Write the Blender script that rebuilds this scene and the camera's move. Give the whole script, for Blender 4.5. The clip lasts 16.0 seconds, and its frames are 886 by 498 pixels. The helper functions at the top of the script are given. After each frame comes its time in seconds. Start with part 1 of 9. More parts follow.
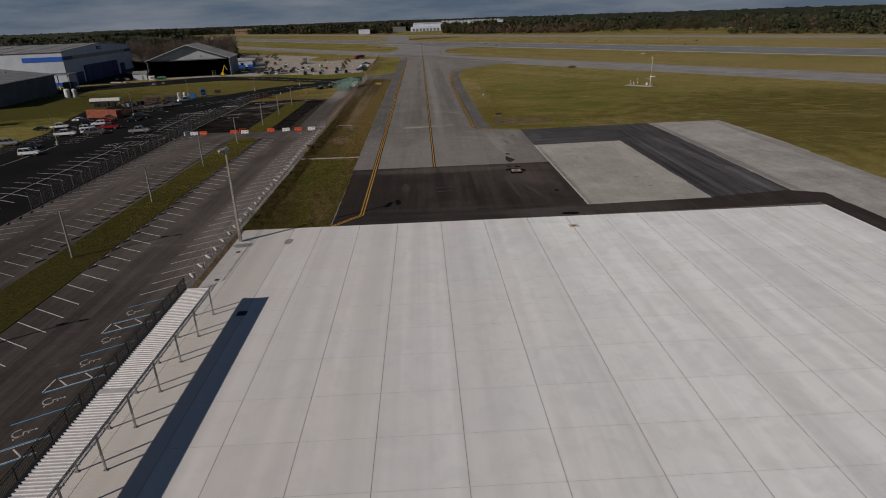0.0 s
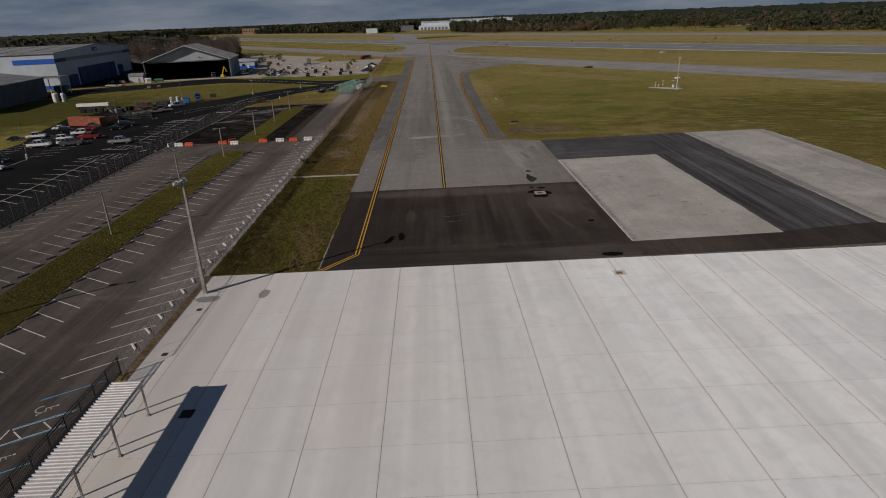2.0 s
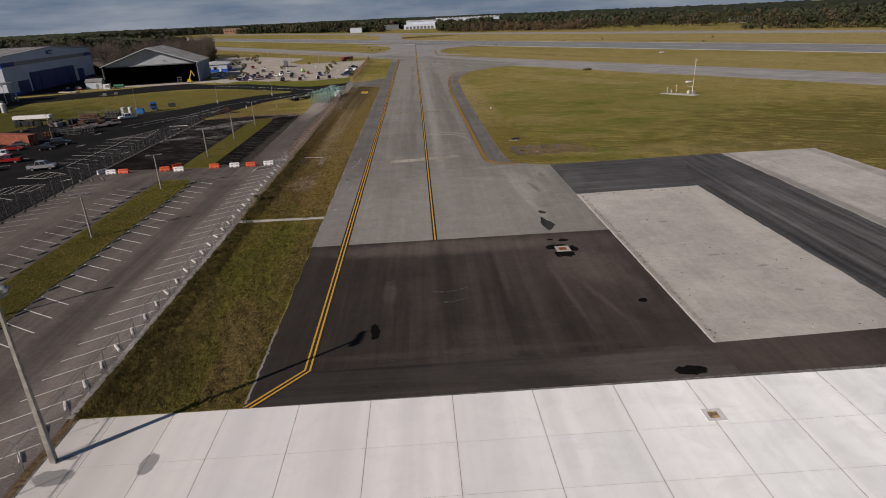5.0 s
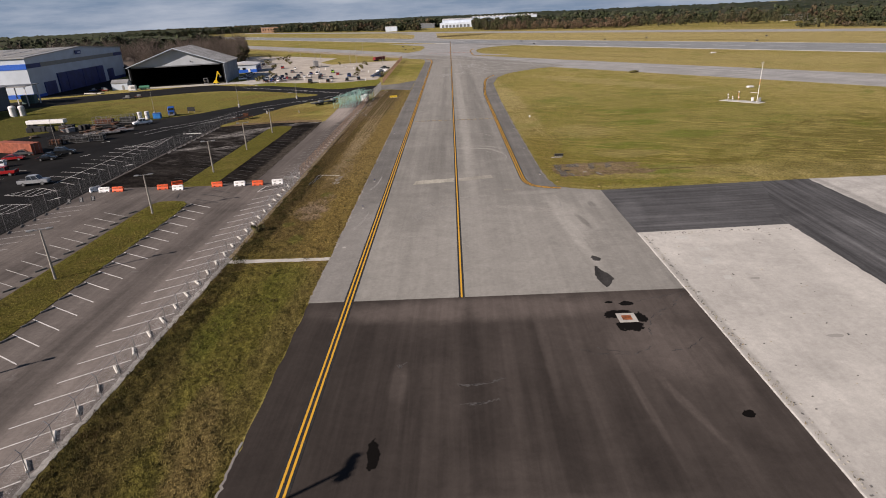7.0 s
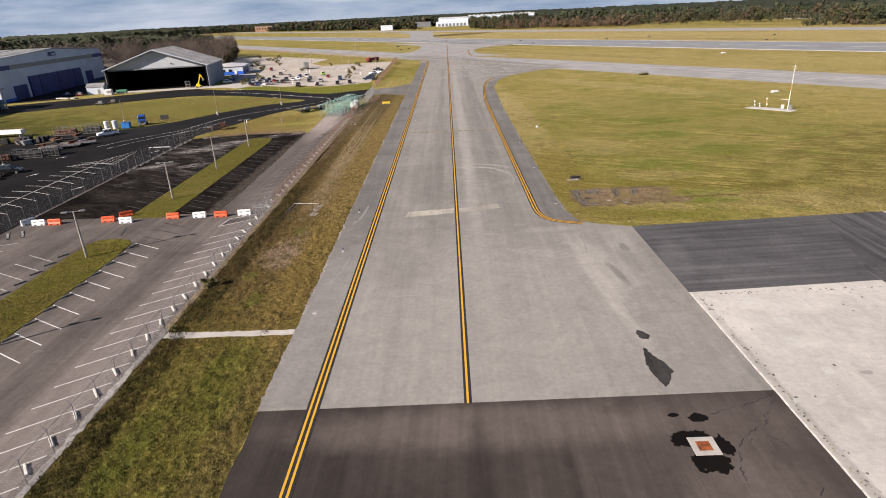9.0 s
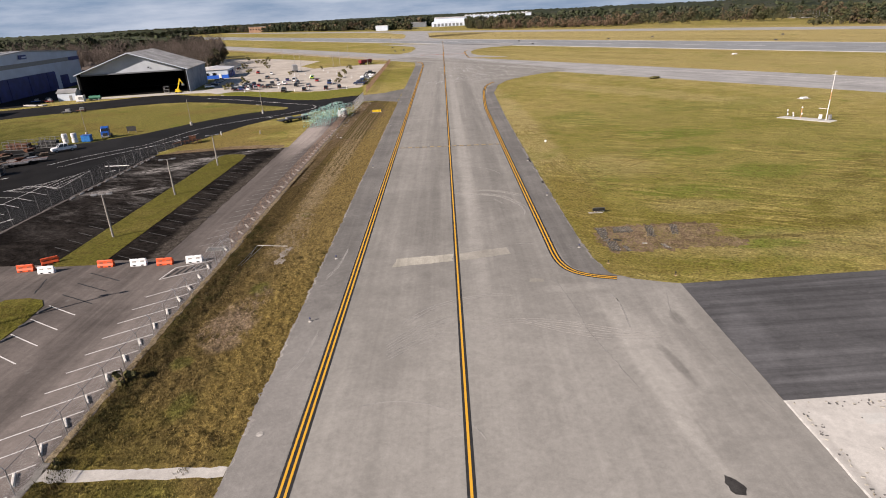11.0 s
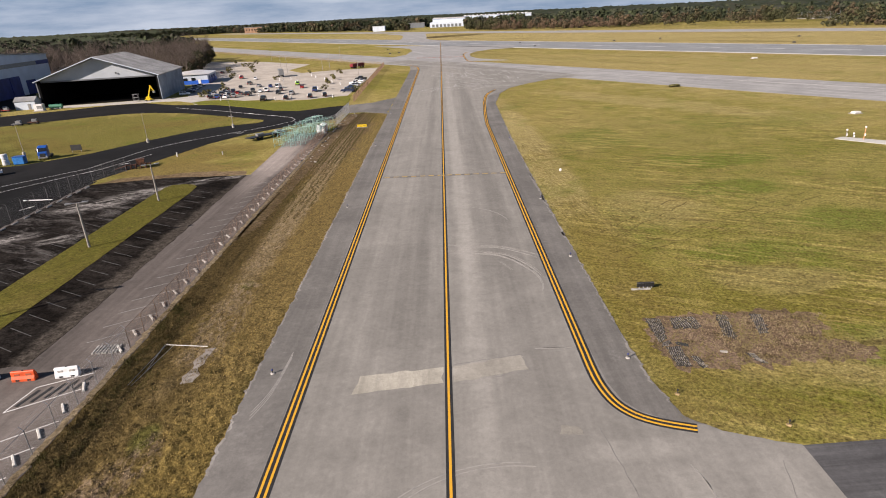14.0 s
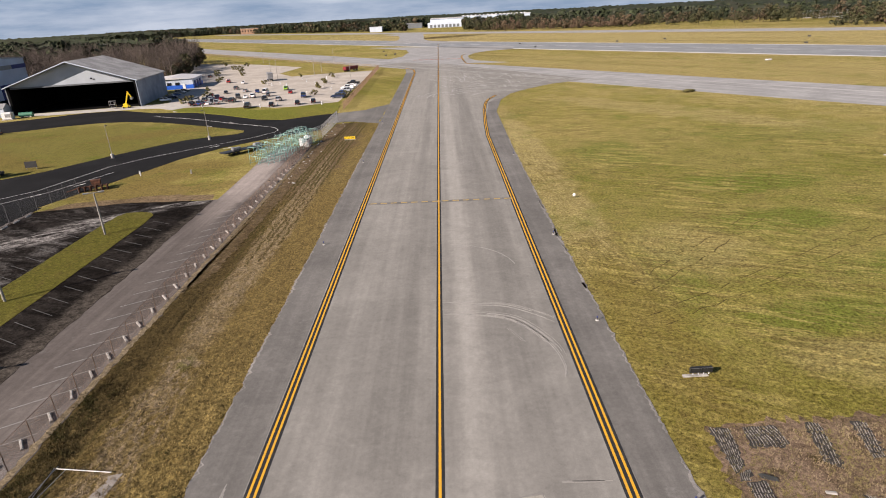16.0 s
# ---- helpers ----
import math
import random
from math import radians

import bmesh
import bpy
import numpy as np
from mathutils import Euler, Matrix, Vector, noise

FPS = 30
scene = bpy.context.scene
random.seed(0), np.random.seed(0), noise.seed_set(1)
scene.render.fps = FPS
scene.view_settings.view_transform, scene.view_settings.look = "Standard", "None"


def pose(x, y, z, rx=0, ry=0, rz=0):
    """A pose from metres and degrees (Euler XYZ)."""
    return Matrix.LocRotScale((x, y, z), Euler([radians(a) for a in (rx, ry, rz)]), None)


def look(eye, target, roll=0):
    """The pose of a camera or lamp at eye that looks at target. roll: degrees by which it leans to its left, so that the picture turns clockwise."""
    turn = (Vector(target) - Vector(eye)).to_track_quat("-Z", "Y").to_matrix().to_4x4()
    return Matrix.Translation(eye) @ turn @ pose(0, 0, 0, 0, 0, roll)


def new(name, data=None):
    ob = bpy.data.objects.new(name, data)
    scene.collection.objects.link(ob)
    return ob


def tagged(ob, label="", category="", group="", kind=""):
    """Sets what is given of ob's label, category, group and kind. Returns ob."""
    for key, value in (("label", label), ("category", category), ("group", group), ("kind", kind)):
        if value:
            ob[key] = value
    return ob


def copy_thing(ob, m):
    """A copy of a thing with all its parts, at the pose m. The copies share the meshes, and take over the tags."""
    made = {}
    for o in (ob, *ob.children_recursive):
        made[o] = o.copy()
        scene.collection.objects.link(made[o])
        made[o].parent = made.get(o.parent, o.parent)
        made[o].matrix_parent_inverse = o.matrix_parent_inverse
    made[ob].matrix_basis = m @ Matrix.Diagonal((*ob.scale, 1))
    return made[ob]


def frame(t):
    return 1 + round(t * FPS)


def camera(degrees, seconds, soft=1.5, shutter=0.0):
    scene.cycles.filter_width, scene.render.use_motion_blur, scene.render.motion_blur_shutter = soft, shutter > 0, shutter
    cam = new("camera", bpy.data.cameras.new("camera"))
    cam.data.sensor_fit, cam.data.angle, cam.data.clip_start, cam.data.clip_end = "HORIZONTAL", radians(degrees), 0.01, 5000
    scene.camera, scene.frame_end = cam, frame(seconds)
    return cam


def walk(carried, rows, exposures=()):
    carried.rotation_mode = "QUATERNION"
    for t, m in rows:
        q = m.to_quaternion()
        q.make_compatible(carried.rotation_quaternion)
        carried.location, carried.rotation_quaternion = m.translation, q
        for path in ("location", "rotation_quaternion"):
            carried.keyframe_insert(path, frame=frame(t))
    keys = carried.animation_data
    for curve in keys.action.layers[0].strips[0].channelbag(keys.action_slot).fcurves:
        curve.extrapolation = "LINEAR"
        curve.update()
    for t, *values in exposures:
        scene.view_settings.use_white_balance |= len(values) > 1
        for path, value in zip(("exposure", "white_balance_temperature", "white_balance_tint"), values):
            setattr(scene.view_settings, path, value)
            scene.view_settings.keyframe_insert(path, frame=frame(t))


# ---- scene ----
cam = camera(74.1, 16.0, soft=1.0)
PATH = [
    (0, (0.638, -0.881, 26.576), (0.685, 0.978, 25.841), -2.1),
    (0.5, (0.7, 3.214, 26.541), (0.738, 5.073, 25.803), -2.2),
    (1, (0.728, 7.342, 26.49), (0.76, 9.201, 25.752), -2.2),
    (1.5, (0.762, 11.435, 26.426), (0.788, 13.294, 25.688), -2.2),
    (2, (0.737, 15.474, 26.361), (0.756, 17.333, 25.623), -2.4),
    (2.5, (0.553, 19.563, 26.327), (0.571, 21.422, 25.588), -2.4),
    (3, (0.408, 23.733, 26.309), (0.444, 25.59, 25.569), -2.5),
    (3.5, (0.413, 27.998, 26.279), (0.464, 29.854, 25.537), -2.6),
    (4, (0.578, 32.204, 26.216), (0.641, 34.061, 25.475), -2.6),
    (6.3, (1.852, 50.851, 26.267), (1.863, 52.707, 25.523), -3.0),
    (6.5, (1.955, 52.484, 26.267), (1.944, 54.341, 25.525), -2.9),
    (7, (2.165, 56.597, 26.293), (2.114, 58.454, 25.55), -2.8),
    (7.5, (2.331, 60.748, 26.279), (2.254, 62.603, 25.537), -2.8),
    (8, (2.339, 64.957, 26.29), (2.244, 66.811, 25.547), -2.9),
    (8.5, (2.184, 69.322, 26.326), (2.103, 71.177, 25.582), -2.9),
    (9, (1.891, 73.772, 26.383), (1.85, 75.626, 25.636), -2.9),
    (9.2, (1.83, 75.541, 26.39), (1.79, 77.395, 25.642), -2.9),
    (11.5, (1.914, 95.503, 26.241), (1.887, 97.358, 25.493), -3.1),
    (12, (2.136, 99.507, 26.257), (2.112, 101.361, 25.508), -3.1),
    (12.5, (2.342, 103.392, 26.273), (2.32, 105.246, 25.524), -3.0),
    (13, (2.559, 107.136, 26.255), (2.536, 108.99, 25.507), -3.0),
    (13.5, (2.816, 110.963, 26.254), (2.793, 112.817, 25.505), -3.1),
    (14, (3.025, 114.827, 26.257), (2.998, 116.682, 25.51), -3.0),
    (14.5, (3.225, 118.663, 26.257), (3.2, 120.518, 25.51), -3.2),
    (15, (3.394, 122.432, 26.277), (3.368, 124.287, 25.53), -3.1),
    (15.5, (3.518, 126.069, 26.264), (3.493, 127.923, 25.515), -3.1),
    (16, (3.672, 129.773, 26.254), (3.648, 131.629, 25.507), -3.2),
]
EXPOSURES = [(0.0, -0.66, 6450, 12), (2.0, -0.56, 6450, 12), (4.0, -0.29, 6500, 13), (6.5, 0.50, 6550, 15), (7.5, 0.8, 6550, 15), (9.0, 1.08, 6550, 15), (12.0, 1.0, 6550, 15), (14.5, 1.04, 6550, 15), (16.0, 1.06, 6550, 15)]
walk(cam, [(t, look(eye, target, roll)) for t, eye, target, roll in PATH], EXPOSURES)

# ---- world and sun ----
SUN_EL, SUN_AZ = radians(27.5), math.atan2(-19.0, -13.6)   # azimuth from +y towards +x
world = bpy.data.worlds.new("sky")
scene.world = world
world.use_nodes = True
wn = world.node_tree
wn.nodes.clear()


def wnode(kind, **values):
    n = wn.nodes.new(kind)
    for k, v in values.items():
        n.inputs[k].default_value = v
    return n


w_out = wnode("ShaderNodeOutputWorld")
w_bg = wnode("ShaderNodeBackground", Strength=0.045)
w_sky = wnode("ShaderNodeTexSky")
w_sky.sky_type = "NISHITA"
w_sky.sun_disc = False
w_sky.sun_elevation = SUN_EL
w_sky.sun_rotation = SUN_AZ
w_sky.air_density = 0.75
w_sky.dust_density = 0.2
w_tc = wnode("ShaderNodeTexCoord")
w_map = wnode("ShaderNodeMapping")
w_map.inputs["Scale"].default_value = (4.0, 4.0, 26.0)
w_noise = wnode("ShaderNodeTexNoise", Scale=1.0, Detail=8.0, Roughness=0.6)
w_ramp = wnode("ShaderNodeValToRGB")
w_ramp.color_ramp.elements[0].position = 0.40
w_ramp.color_ramp.elements[1].position = 0.66
w_mix = wn.nodes.new("ShaderNodeMix")
w_mix.data_type = "RGBA"
w_cloud = wn.nodes.new("ShaderNodeMix")          # bluish grey to pale cloud
w_cloud.data_type = "RGBA"
w_cloud.inputs[6].default_value = (2.6, 3.7, 5.3, 1)
w_cloud.inputs[7].default_value = (5.9, 6.7, 7.9, 1)
w_sep = wnode("ShaderNodeSeparateXYZ")
w_low = wnode("ShaderNodeMapRange")              # the cloud layer closes up towards the horizon
w_low.inputs["From Min"].default_value = 0.38
w_low.inputs["From Max"].default_value = 0.04
w_low.inputs["To Min"].default_value = 0.0
w_low.inputs["To Max"].default_value = 0.96
wn.links.new(w_tc.outputs["Generated"], w_map.inputs["Vector"])
wn.links.new(w_map.outputs["Vector"], w_noise.inputs["Vector"])
wn.links.new(w_noise.outputs["Fac"], w_ramp.inputs["Fac"])
wn.links.new(w_ramp.outputs["Color"], w_cloud.inputs[0])
wn.links.new(w_tc.outputs["Generated"], w_sep.inputs[0])
wn.links.new(w_sep.outputs["Z"], w_low.inputs["Value"])
wn.links.new(w_low.outputs["Result"], w_mix.inputs[0])
wn.links.new(w_cloud.outputs[2], w_mix.inputs[7])
wn.links.new(w_sky.outputs["Color"], w_mix.inputs[6])
wn.links.new(w_mix.outputs[2], w_bg.inputs["Color"])
wn.links.new(w_bg.outputs["Background"], w_out.inputs["Surface"])

sun_data = bpy.data.lights.new("sun", "SUN")
sun_data.energy, sun_data.angle, sun_data.color = 5.0, radians(0.53), (1.0, 0.90, 0.79)
sun = new("sun", sun_data)
sun_dir = Vector((math.sin(SUN_AZ) * math.cos(SUN_EL), math.cos(SUN_AZ) * math.cos(SUN_EL), math.sin(SUN_EL)))
sun.matrix_world = look(sun_dir * 300, (0, 0, 0))


# ---- materials ----
class Nodes:
    def __init__(self, name, world_coords=False):
        self.mat = bpy.data.materials.new(name)
        self.mat.use_nodes = True
        self.t = self.mat.node_tree
        self.bsdf = self.t.nodes["Principled BSDF"]
        self.tc = self.t.nodes.new("ShaderNodeTexCoord")
        self.at = self.t.nodes.new("ShaderNodeNewGeometry").outputs["Position"] if world_coords else self.tc.outputs["Object"]

    def link(self, a, b):
        self.t.links.new(a, b)

    def noise(self, scale, detail=4.0, rough=0.55, stretch=(1, 1, 1), turn=0.0, distort=0.0, shift=(0, 0, 0)):
        m = self.t.nodes.new("ShaderNodeMapping")
        m.inputs["Scale"].default_value = [scale * s for s in stretch]
        m.inputs["Location"].default_value = shift
        pre = self.at
        if turn:
            r = self.t.nodes.new("ShaderNodeMapping")
            r.inputs["Rotation"].default_value = (0, 0, radians(turn))
            self.link(pre, r.inputs["Vector"])
            pre = r.outputs["Vector"]
        self.link(pre, m.inputs["Vector"])
        n = self.t.nodes.new("ShaderNodeTexNoise")
        n.inputs["Scale"].default_value = 1.0
        n.inputs["Detail"].default_value = detail
        n.inputs["Roughness"].default_value = rough
        n.inputs["Distortion"].default_value = distort
        self.link(m.outputs["Vector"], n.inputs["Vector"])
        return n.outputs["Fac"]

    def ramp(self, fac, lo, hi):
        r = self.t.nodes.new("ShaderNodeMapRange")
        r.inputs["From Min"].default_value = lo
        r.inputs["From Max"].default_value = hi
        r.interpolation_type = "SMOOTHSTEP"
        self.link(fac, r.inputs["Value"])
        return r.outputs["Result"]

    def math(self, op, a, b=None):
        m = self.t.nodes.new("ShaderNodeMath")
        m.operation = op
        for i, v in enumerate((a, b)):
            if v is None:
                continue
            if isinstance(v, (int, float)):
                m.inputs[i].default_value = v
            else:
                self.link(v, m.inputs[i])
        return m.outputs[0]

    def mix(self, fac, a, b, mode="MIX"):
        m = self.t.nodes.new("ShaderNodeMix")
        m.data_type = "RGBA"
        m.blend_type = mode
        for i, v in ((0, fac), (6, a), (7, b)):
            if isinstance(v, (int, float)):
                m.inputs[i].default_value = v
            elif isinstance(v, tuple):
                m.inputs[i].default_value = v if len(v) == 4 else v + (1.0,)
            else:
                self.link(v, m.inputs[i])
        return m.outputs[2]

    def spot(self, x, y, rx, ry, edge=0.35, wobble=0.5, scale=1.2, turn=0.0):
        """1 inside an uneven blot round (x, y), 0 outside."""
        m = self.t.nodes.new("ShaderNodeMapping")
        m.vector_type = "TEXTURE"
        m.inputs["Location"].default_value = (x, y, 0)
        m.inputs["Rotation"].default_value = (0, 0, radians(turn))
        m.inputs["Scale"].default_value = (rx, ry, 1000)
        self.link(self.at, m.inputs["Vector"])
        v = self.t.nodes.new("ShaderNodeVectorMath")
        v.operation = "LENGTH"
        self.link(m.outputs["Vector"], v.inputs[0])
        n = self.noise(scale, 4, 0.6)
        d = self.math("ADD", v.outputs["Value"], self.math("MULTIPLY", self.math("SUBTRACT", n, 0.5), 2 * wobble))
        r = self.t.nodes.new("ShaderNodeMapRange")
        r.inputs["From Min"].default_value = 1 + edge / 2
        r.inputs["From Max"].default_value = 1 - edge / 2
        r.interpolation_type = "SMOOTHSTEP"
        self.link(d, r.inputs["Value"])
        return r.outputs["Result"]

    def shade(self, c, fac, lo, hi, dark, light):
        """Grain: the colour times a value between dark and light."""
        r = self.t.nodes.new("ShaderNodeMapRange")
        for key, v in (("From Min", lo), ("From Max", hi), ("To Min", dark), ("To Max", light)):
            r.inputs[key].default_value = v
        self.link(fac, r.inputs["Value"])
        return self.mix(1.0, c, r.outputs["Result"], "MULTIPLY")

    def bump(self, fac, strength=0.3, distance=0.02):
        b = self.t.nodes.new("ShaderNodeBump")
        b.inputs["Strength"].default_value = strength
        b.inputs["Distance"].default_value = distance
        self.link(fac, b.inputs["Height"])
        self.link(b.outputs["Normal"], self.bsdf.inputs["Normal"])

    def random(self):
        return self.t.nodes.new("ShaderNodeObjectInfo").outputs["Random"]

    def island(self):
        return self.t.nodes.new("ShaderNodeNewGeometry").outputs["Random Per Island"]

    def done(self, colour, rough=0.85, metal=0.0, spec=0.3):
        if isinstance(colour, tuple):
            self.bsdf.inputs["Base Color"].default_value = colour
        else:
            self.link(colour, self.bsdf.inputs["Base Color"])
        if isinstance(rough, (int, float)):
            self.bsdf.inputs["Roughness"].default_value = rough
        else:
            self.link(rough, self.bsdf.inputs["Roughness"])
        self.bsdf.inputs["Metallic"].default_value = metal
        self.bsdf.inputs["Specular IOR Level"].default_value = spec
        return self.mat


def lin(v, tint=(1, 1, 1)):
    return (v * tint[0], v * tint[1], v * tint[2], 1.0)


def plain(name, colour, rough=0.6, metal=0.0, spec=0.4, wear=0.12, scale=2.0, fine=18.0, bump=0.0, vary=0.0):
    """A painted, metal or plastic surface with grime at two scales."""
    k = Nodes(name)
    dark = tuple(c * (1 - 2.2 * wear) for c in colour[:3]) + (1.0,)
    light = tuple(min(1.0, c * (1 + wear)) for c in colour[:3]) + (1.0,)
    c = k.mix(k.ramp(k.noise(scale, 5), 0.32, 0.7), dark, light)
    c = k.mix(k.math("MULTIPLY", k.ramp(k.noise(fine, 3), 0.45, 0.75), wear), c, lin(0.06))
    if vary:
        c = k.mix(k.math("MULTIPLY", k.random(), vary), c, lin(0.03))
    if bump:
        k.bump(k.noise(fine, 4), bump, 0.01)
    return k.done(c, rough, metal, spec)


def grass_material(name, green, tan, brown, tan_at=(0.42, 0.62), streak=0.0, zones=(), turn=-35.3, lumps=0.0, rows=0.0, rough=1.0, bare=(), clumps=0.65, blades=False):
    """Grass from near to far: patches, clumps, blades; mowing streaks; zones (colour, share, x, y, rx, ry, turn)."""
    k = Nodes(name)
    f = k.math("ADD", k.math("MULTIPLY", k.noise(0.022, 5, 0.6), 0.6), k.math("MULTIPLY", k.noise(0.25, 5, 0.65, distort=0.4), 0.4))
    c = k.mix(k.ramp(f, *tan_at), green, tan)
    for colour, share, x, y, rx, ry, *a in zones:
        c = k.mix(k.math("MULTIPLY", k.spot(x, y, rx, ry, 0.7, 0.8, 0.16, a[0] if a else 0), share), c, colour)
    if streak:
        sep = k.t.nodes.new("ShaderNodeSeparateXYZ")
        k.link(k.at, sep.inputs[0])
        near = k.math("SUBTRACT", 1.0, k.ramp(sep.outputs["X"], 20.0, 36.0))          # rows follow the taxiway's edge first
        beyond = k.ramp(sep.outputs["Y"], 290.0, 420.0)
        patchy = k.math("ADD", 0.35, k.math("MULTIPLY", k.ramp(k.noise(0.045, 4, 0.65, distort=0.8, shift=(8, 3, 0)), 0.40, 0.60), 0.95))
        east = k.math("MULTIPLY", k.ramp(sep.outputs["X"], -8.0, 22.0), k.math("MULTIPLY", patchy, streak))        # the mown field lies east of the taxiway
        mow = k.noise(1.5, 5, 0.74, stretch=(1.0, 0.12, 1), turn=-71, distort=0.8)
        c = k.mix(k.math("MULTIPLY", k.ramp(mow, 0.49, 0.60), k.math("MULTIPLY", east, 1.25)), c, brown)
        mow2 = k.noise(0.9, 5, 0.72, stretch=(1.0, 0.13, 1), turn=-62, distort=0.9, shift=(5, 1, 0))
        c = k.mix(k.math("MULTIPLY", k.ramp(mow2, 0.50, 0.60), k.math("MULTIPLY", east, 1.15)), c, tuple(min(1, v * 1.35) for v in tan[:3]) + (1.0,))
        edge_rows = k.noise(1.9, 5, 0.75, stretch=(1.0, 0.13, 1), turn=-6.0, distort=0.9, shift=(2, 7, 0))
        c = k.mix(k.math("MULTIPLY", k.ramp(edge_rows, 0.50, 0.58), k.math("MULTIPLY", near, k.math("MULTIPLY", east, 1.25))), c, brown)
        lush = k.ramp(k.noise(0.07, 6, 0.68, shift=(3, 8, 0), distort=0.5), 0.54, 0.70)
        c = k.mix(k.math("MULTIPLY", lush, 0.55), c, (0.112, 0.150, 0.018, 1))
        # long dry and green bands of the far field
        far = k.noise(0.050, 5, 0.7, stretch=(1.0, 0.05, 1), turn=turn, distort=0.3, shift=(1, 4, 0))
        c = k.mix(k.math("MULTIPLY", k.ramp(far, 0.50, 0.66), k.math("MULTIPLY", beyond, 0.65)), c, (0.37, 0.285, 0.115, 1))
        far2 = k.noise(0.085, 5, 0.7, stretch=(1.0, 0.045, 1), turn=turn, distort=0.3, shift=(9, 2, 0))
        c = k.mix(k.math("MULTIPLY", k.ramp(far2, 0.52, 0.66), k.math("MULTIPLY", beyond, 0.6)), c, (0.165, 0.140, 0.040, 1))
        far3 = k.noise(0.30, 4, 0.7, stretch=(1.0, 0.06, 1), turn=turn, distort=0.4, shift=(3, 3, 0))
        c = k.mix(k.math("MULTIPLY", k.ramp(far3, 0.54, 0.68), k.math("MULTIPLY", beyond, 0.55)), c, (0.15, 0.105, 0.045, 1))
    clump = k.noise(0.8, 5, 0.7, distort=0.7)
    c = k.mix(k.math("MULTIPLY", k.ramp(clump, 0.50, 0.66), clumps), c, brown)
    tuft = k.noise(3.4, 4, 0.75, distort=0.4)
    blade = k.noise(15.0, 3, 0.75)
    for colour, x, y, rx, ry in bare:   # thin grass with pale soil showing between the clumps
        gaps = k.ramp(k.noise(2.3, 4, 0.75, stretch=(1, 0.4, 1), distort=0.6, shift=(6, 2, 0)), 0.44, 0.60)
        c = k.mix(k.math("MULTIPLY", k.spot(x, y, rx, ry, 0.6, 0.7, 0.3), k.math("MULTIPLY", gaps, 0.8)), c, colour)
    if lumps:
        c = k.shade(c, k.noise(1.6, 5, 0.8, distort=1.0, shift=(4, 4, 0)), 0.35, 0.62, 1 - lumps, 1 + 0.6 * lumps)
    if blades:
        c = k.shade(c, k.island(), 0.0, 1.0, 0.66, 1.60)
        return k.done(c, 0.9, 0, 0.1)
    c = k.shade(c, tuft, 0.32, 0.70, 1 - 0.52 * rough, 1 + 0.42 * rough)
    c = k.shade(c, blade, 0.32, 0.70, 0.60, 1.35)
    if rows:
        c = k.shade(c, k.noise(1.5, 4, 0.7, stretch=(1, 0.07, 1), distort=0.8), 0.34, 0.66, 1 - rows, 1 + 0.8 * rows)
    k.bump(k.math("ADD", tuft, k.math("MULTIPLY", blade, 0.5)), 0.7, 0.15)
    return k.done(c, 0.95, 0, 0.03)


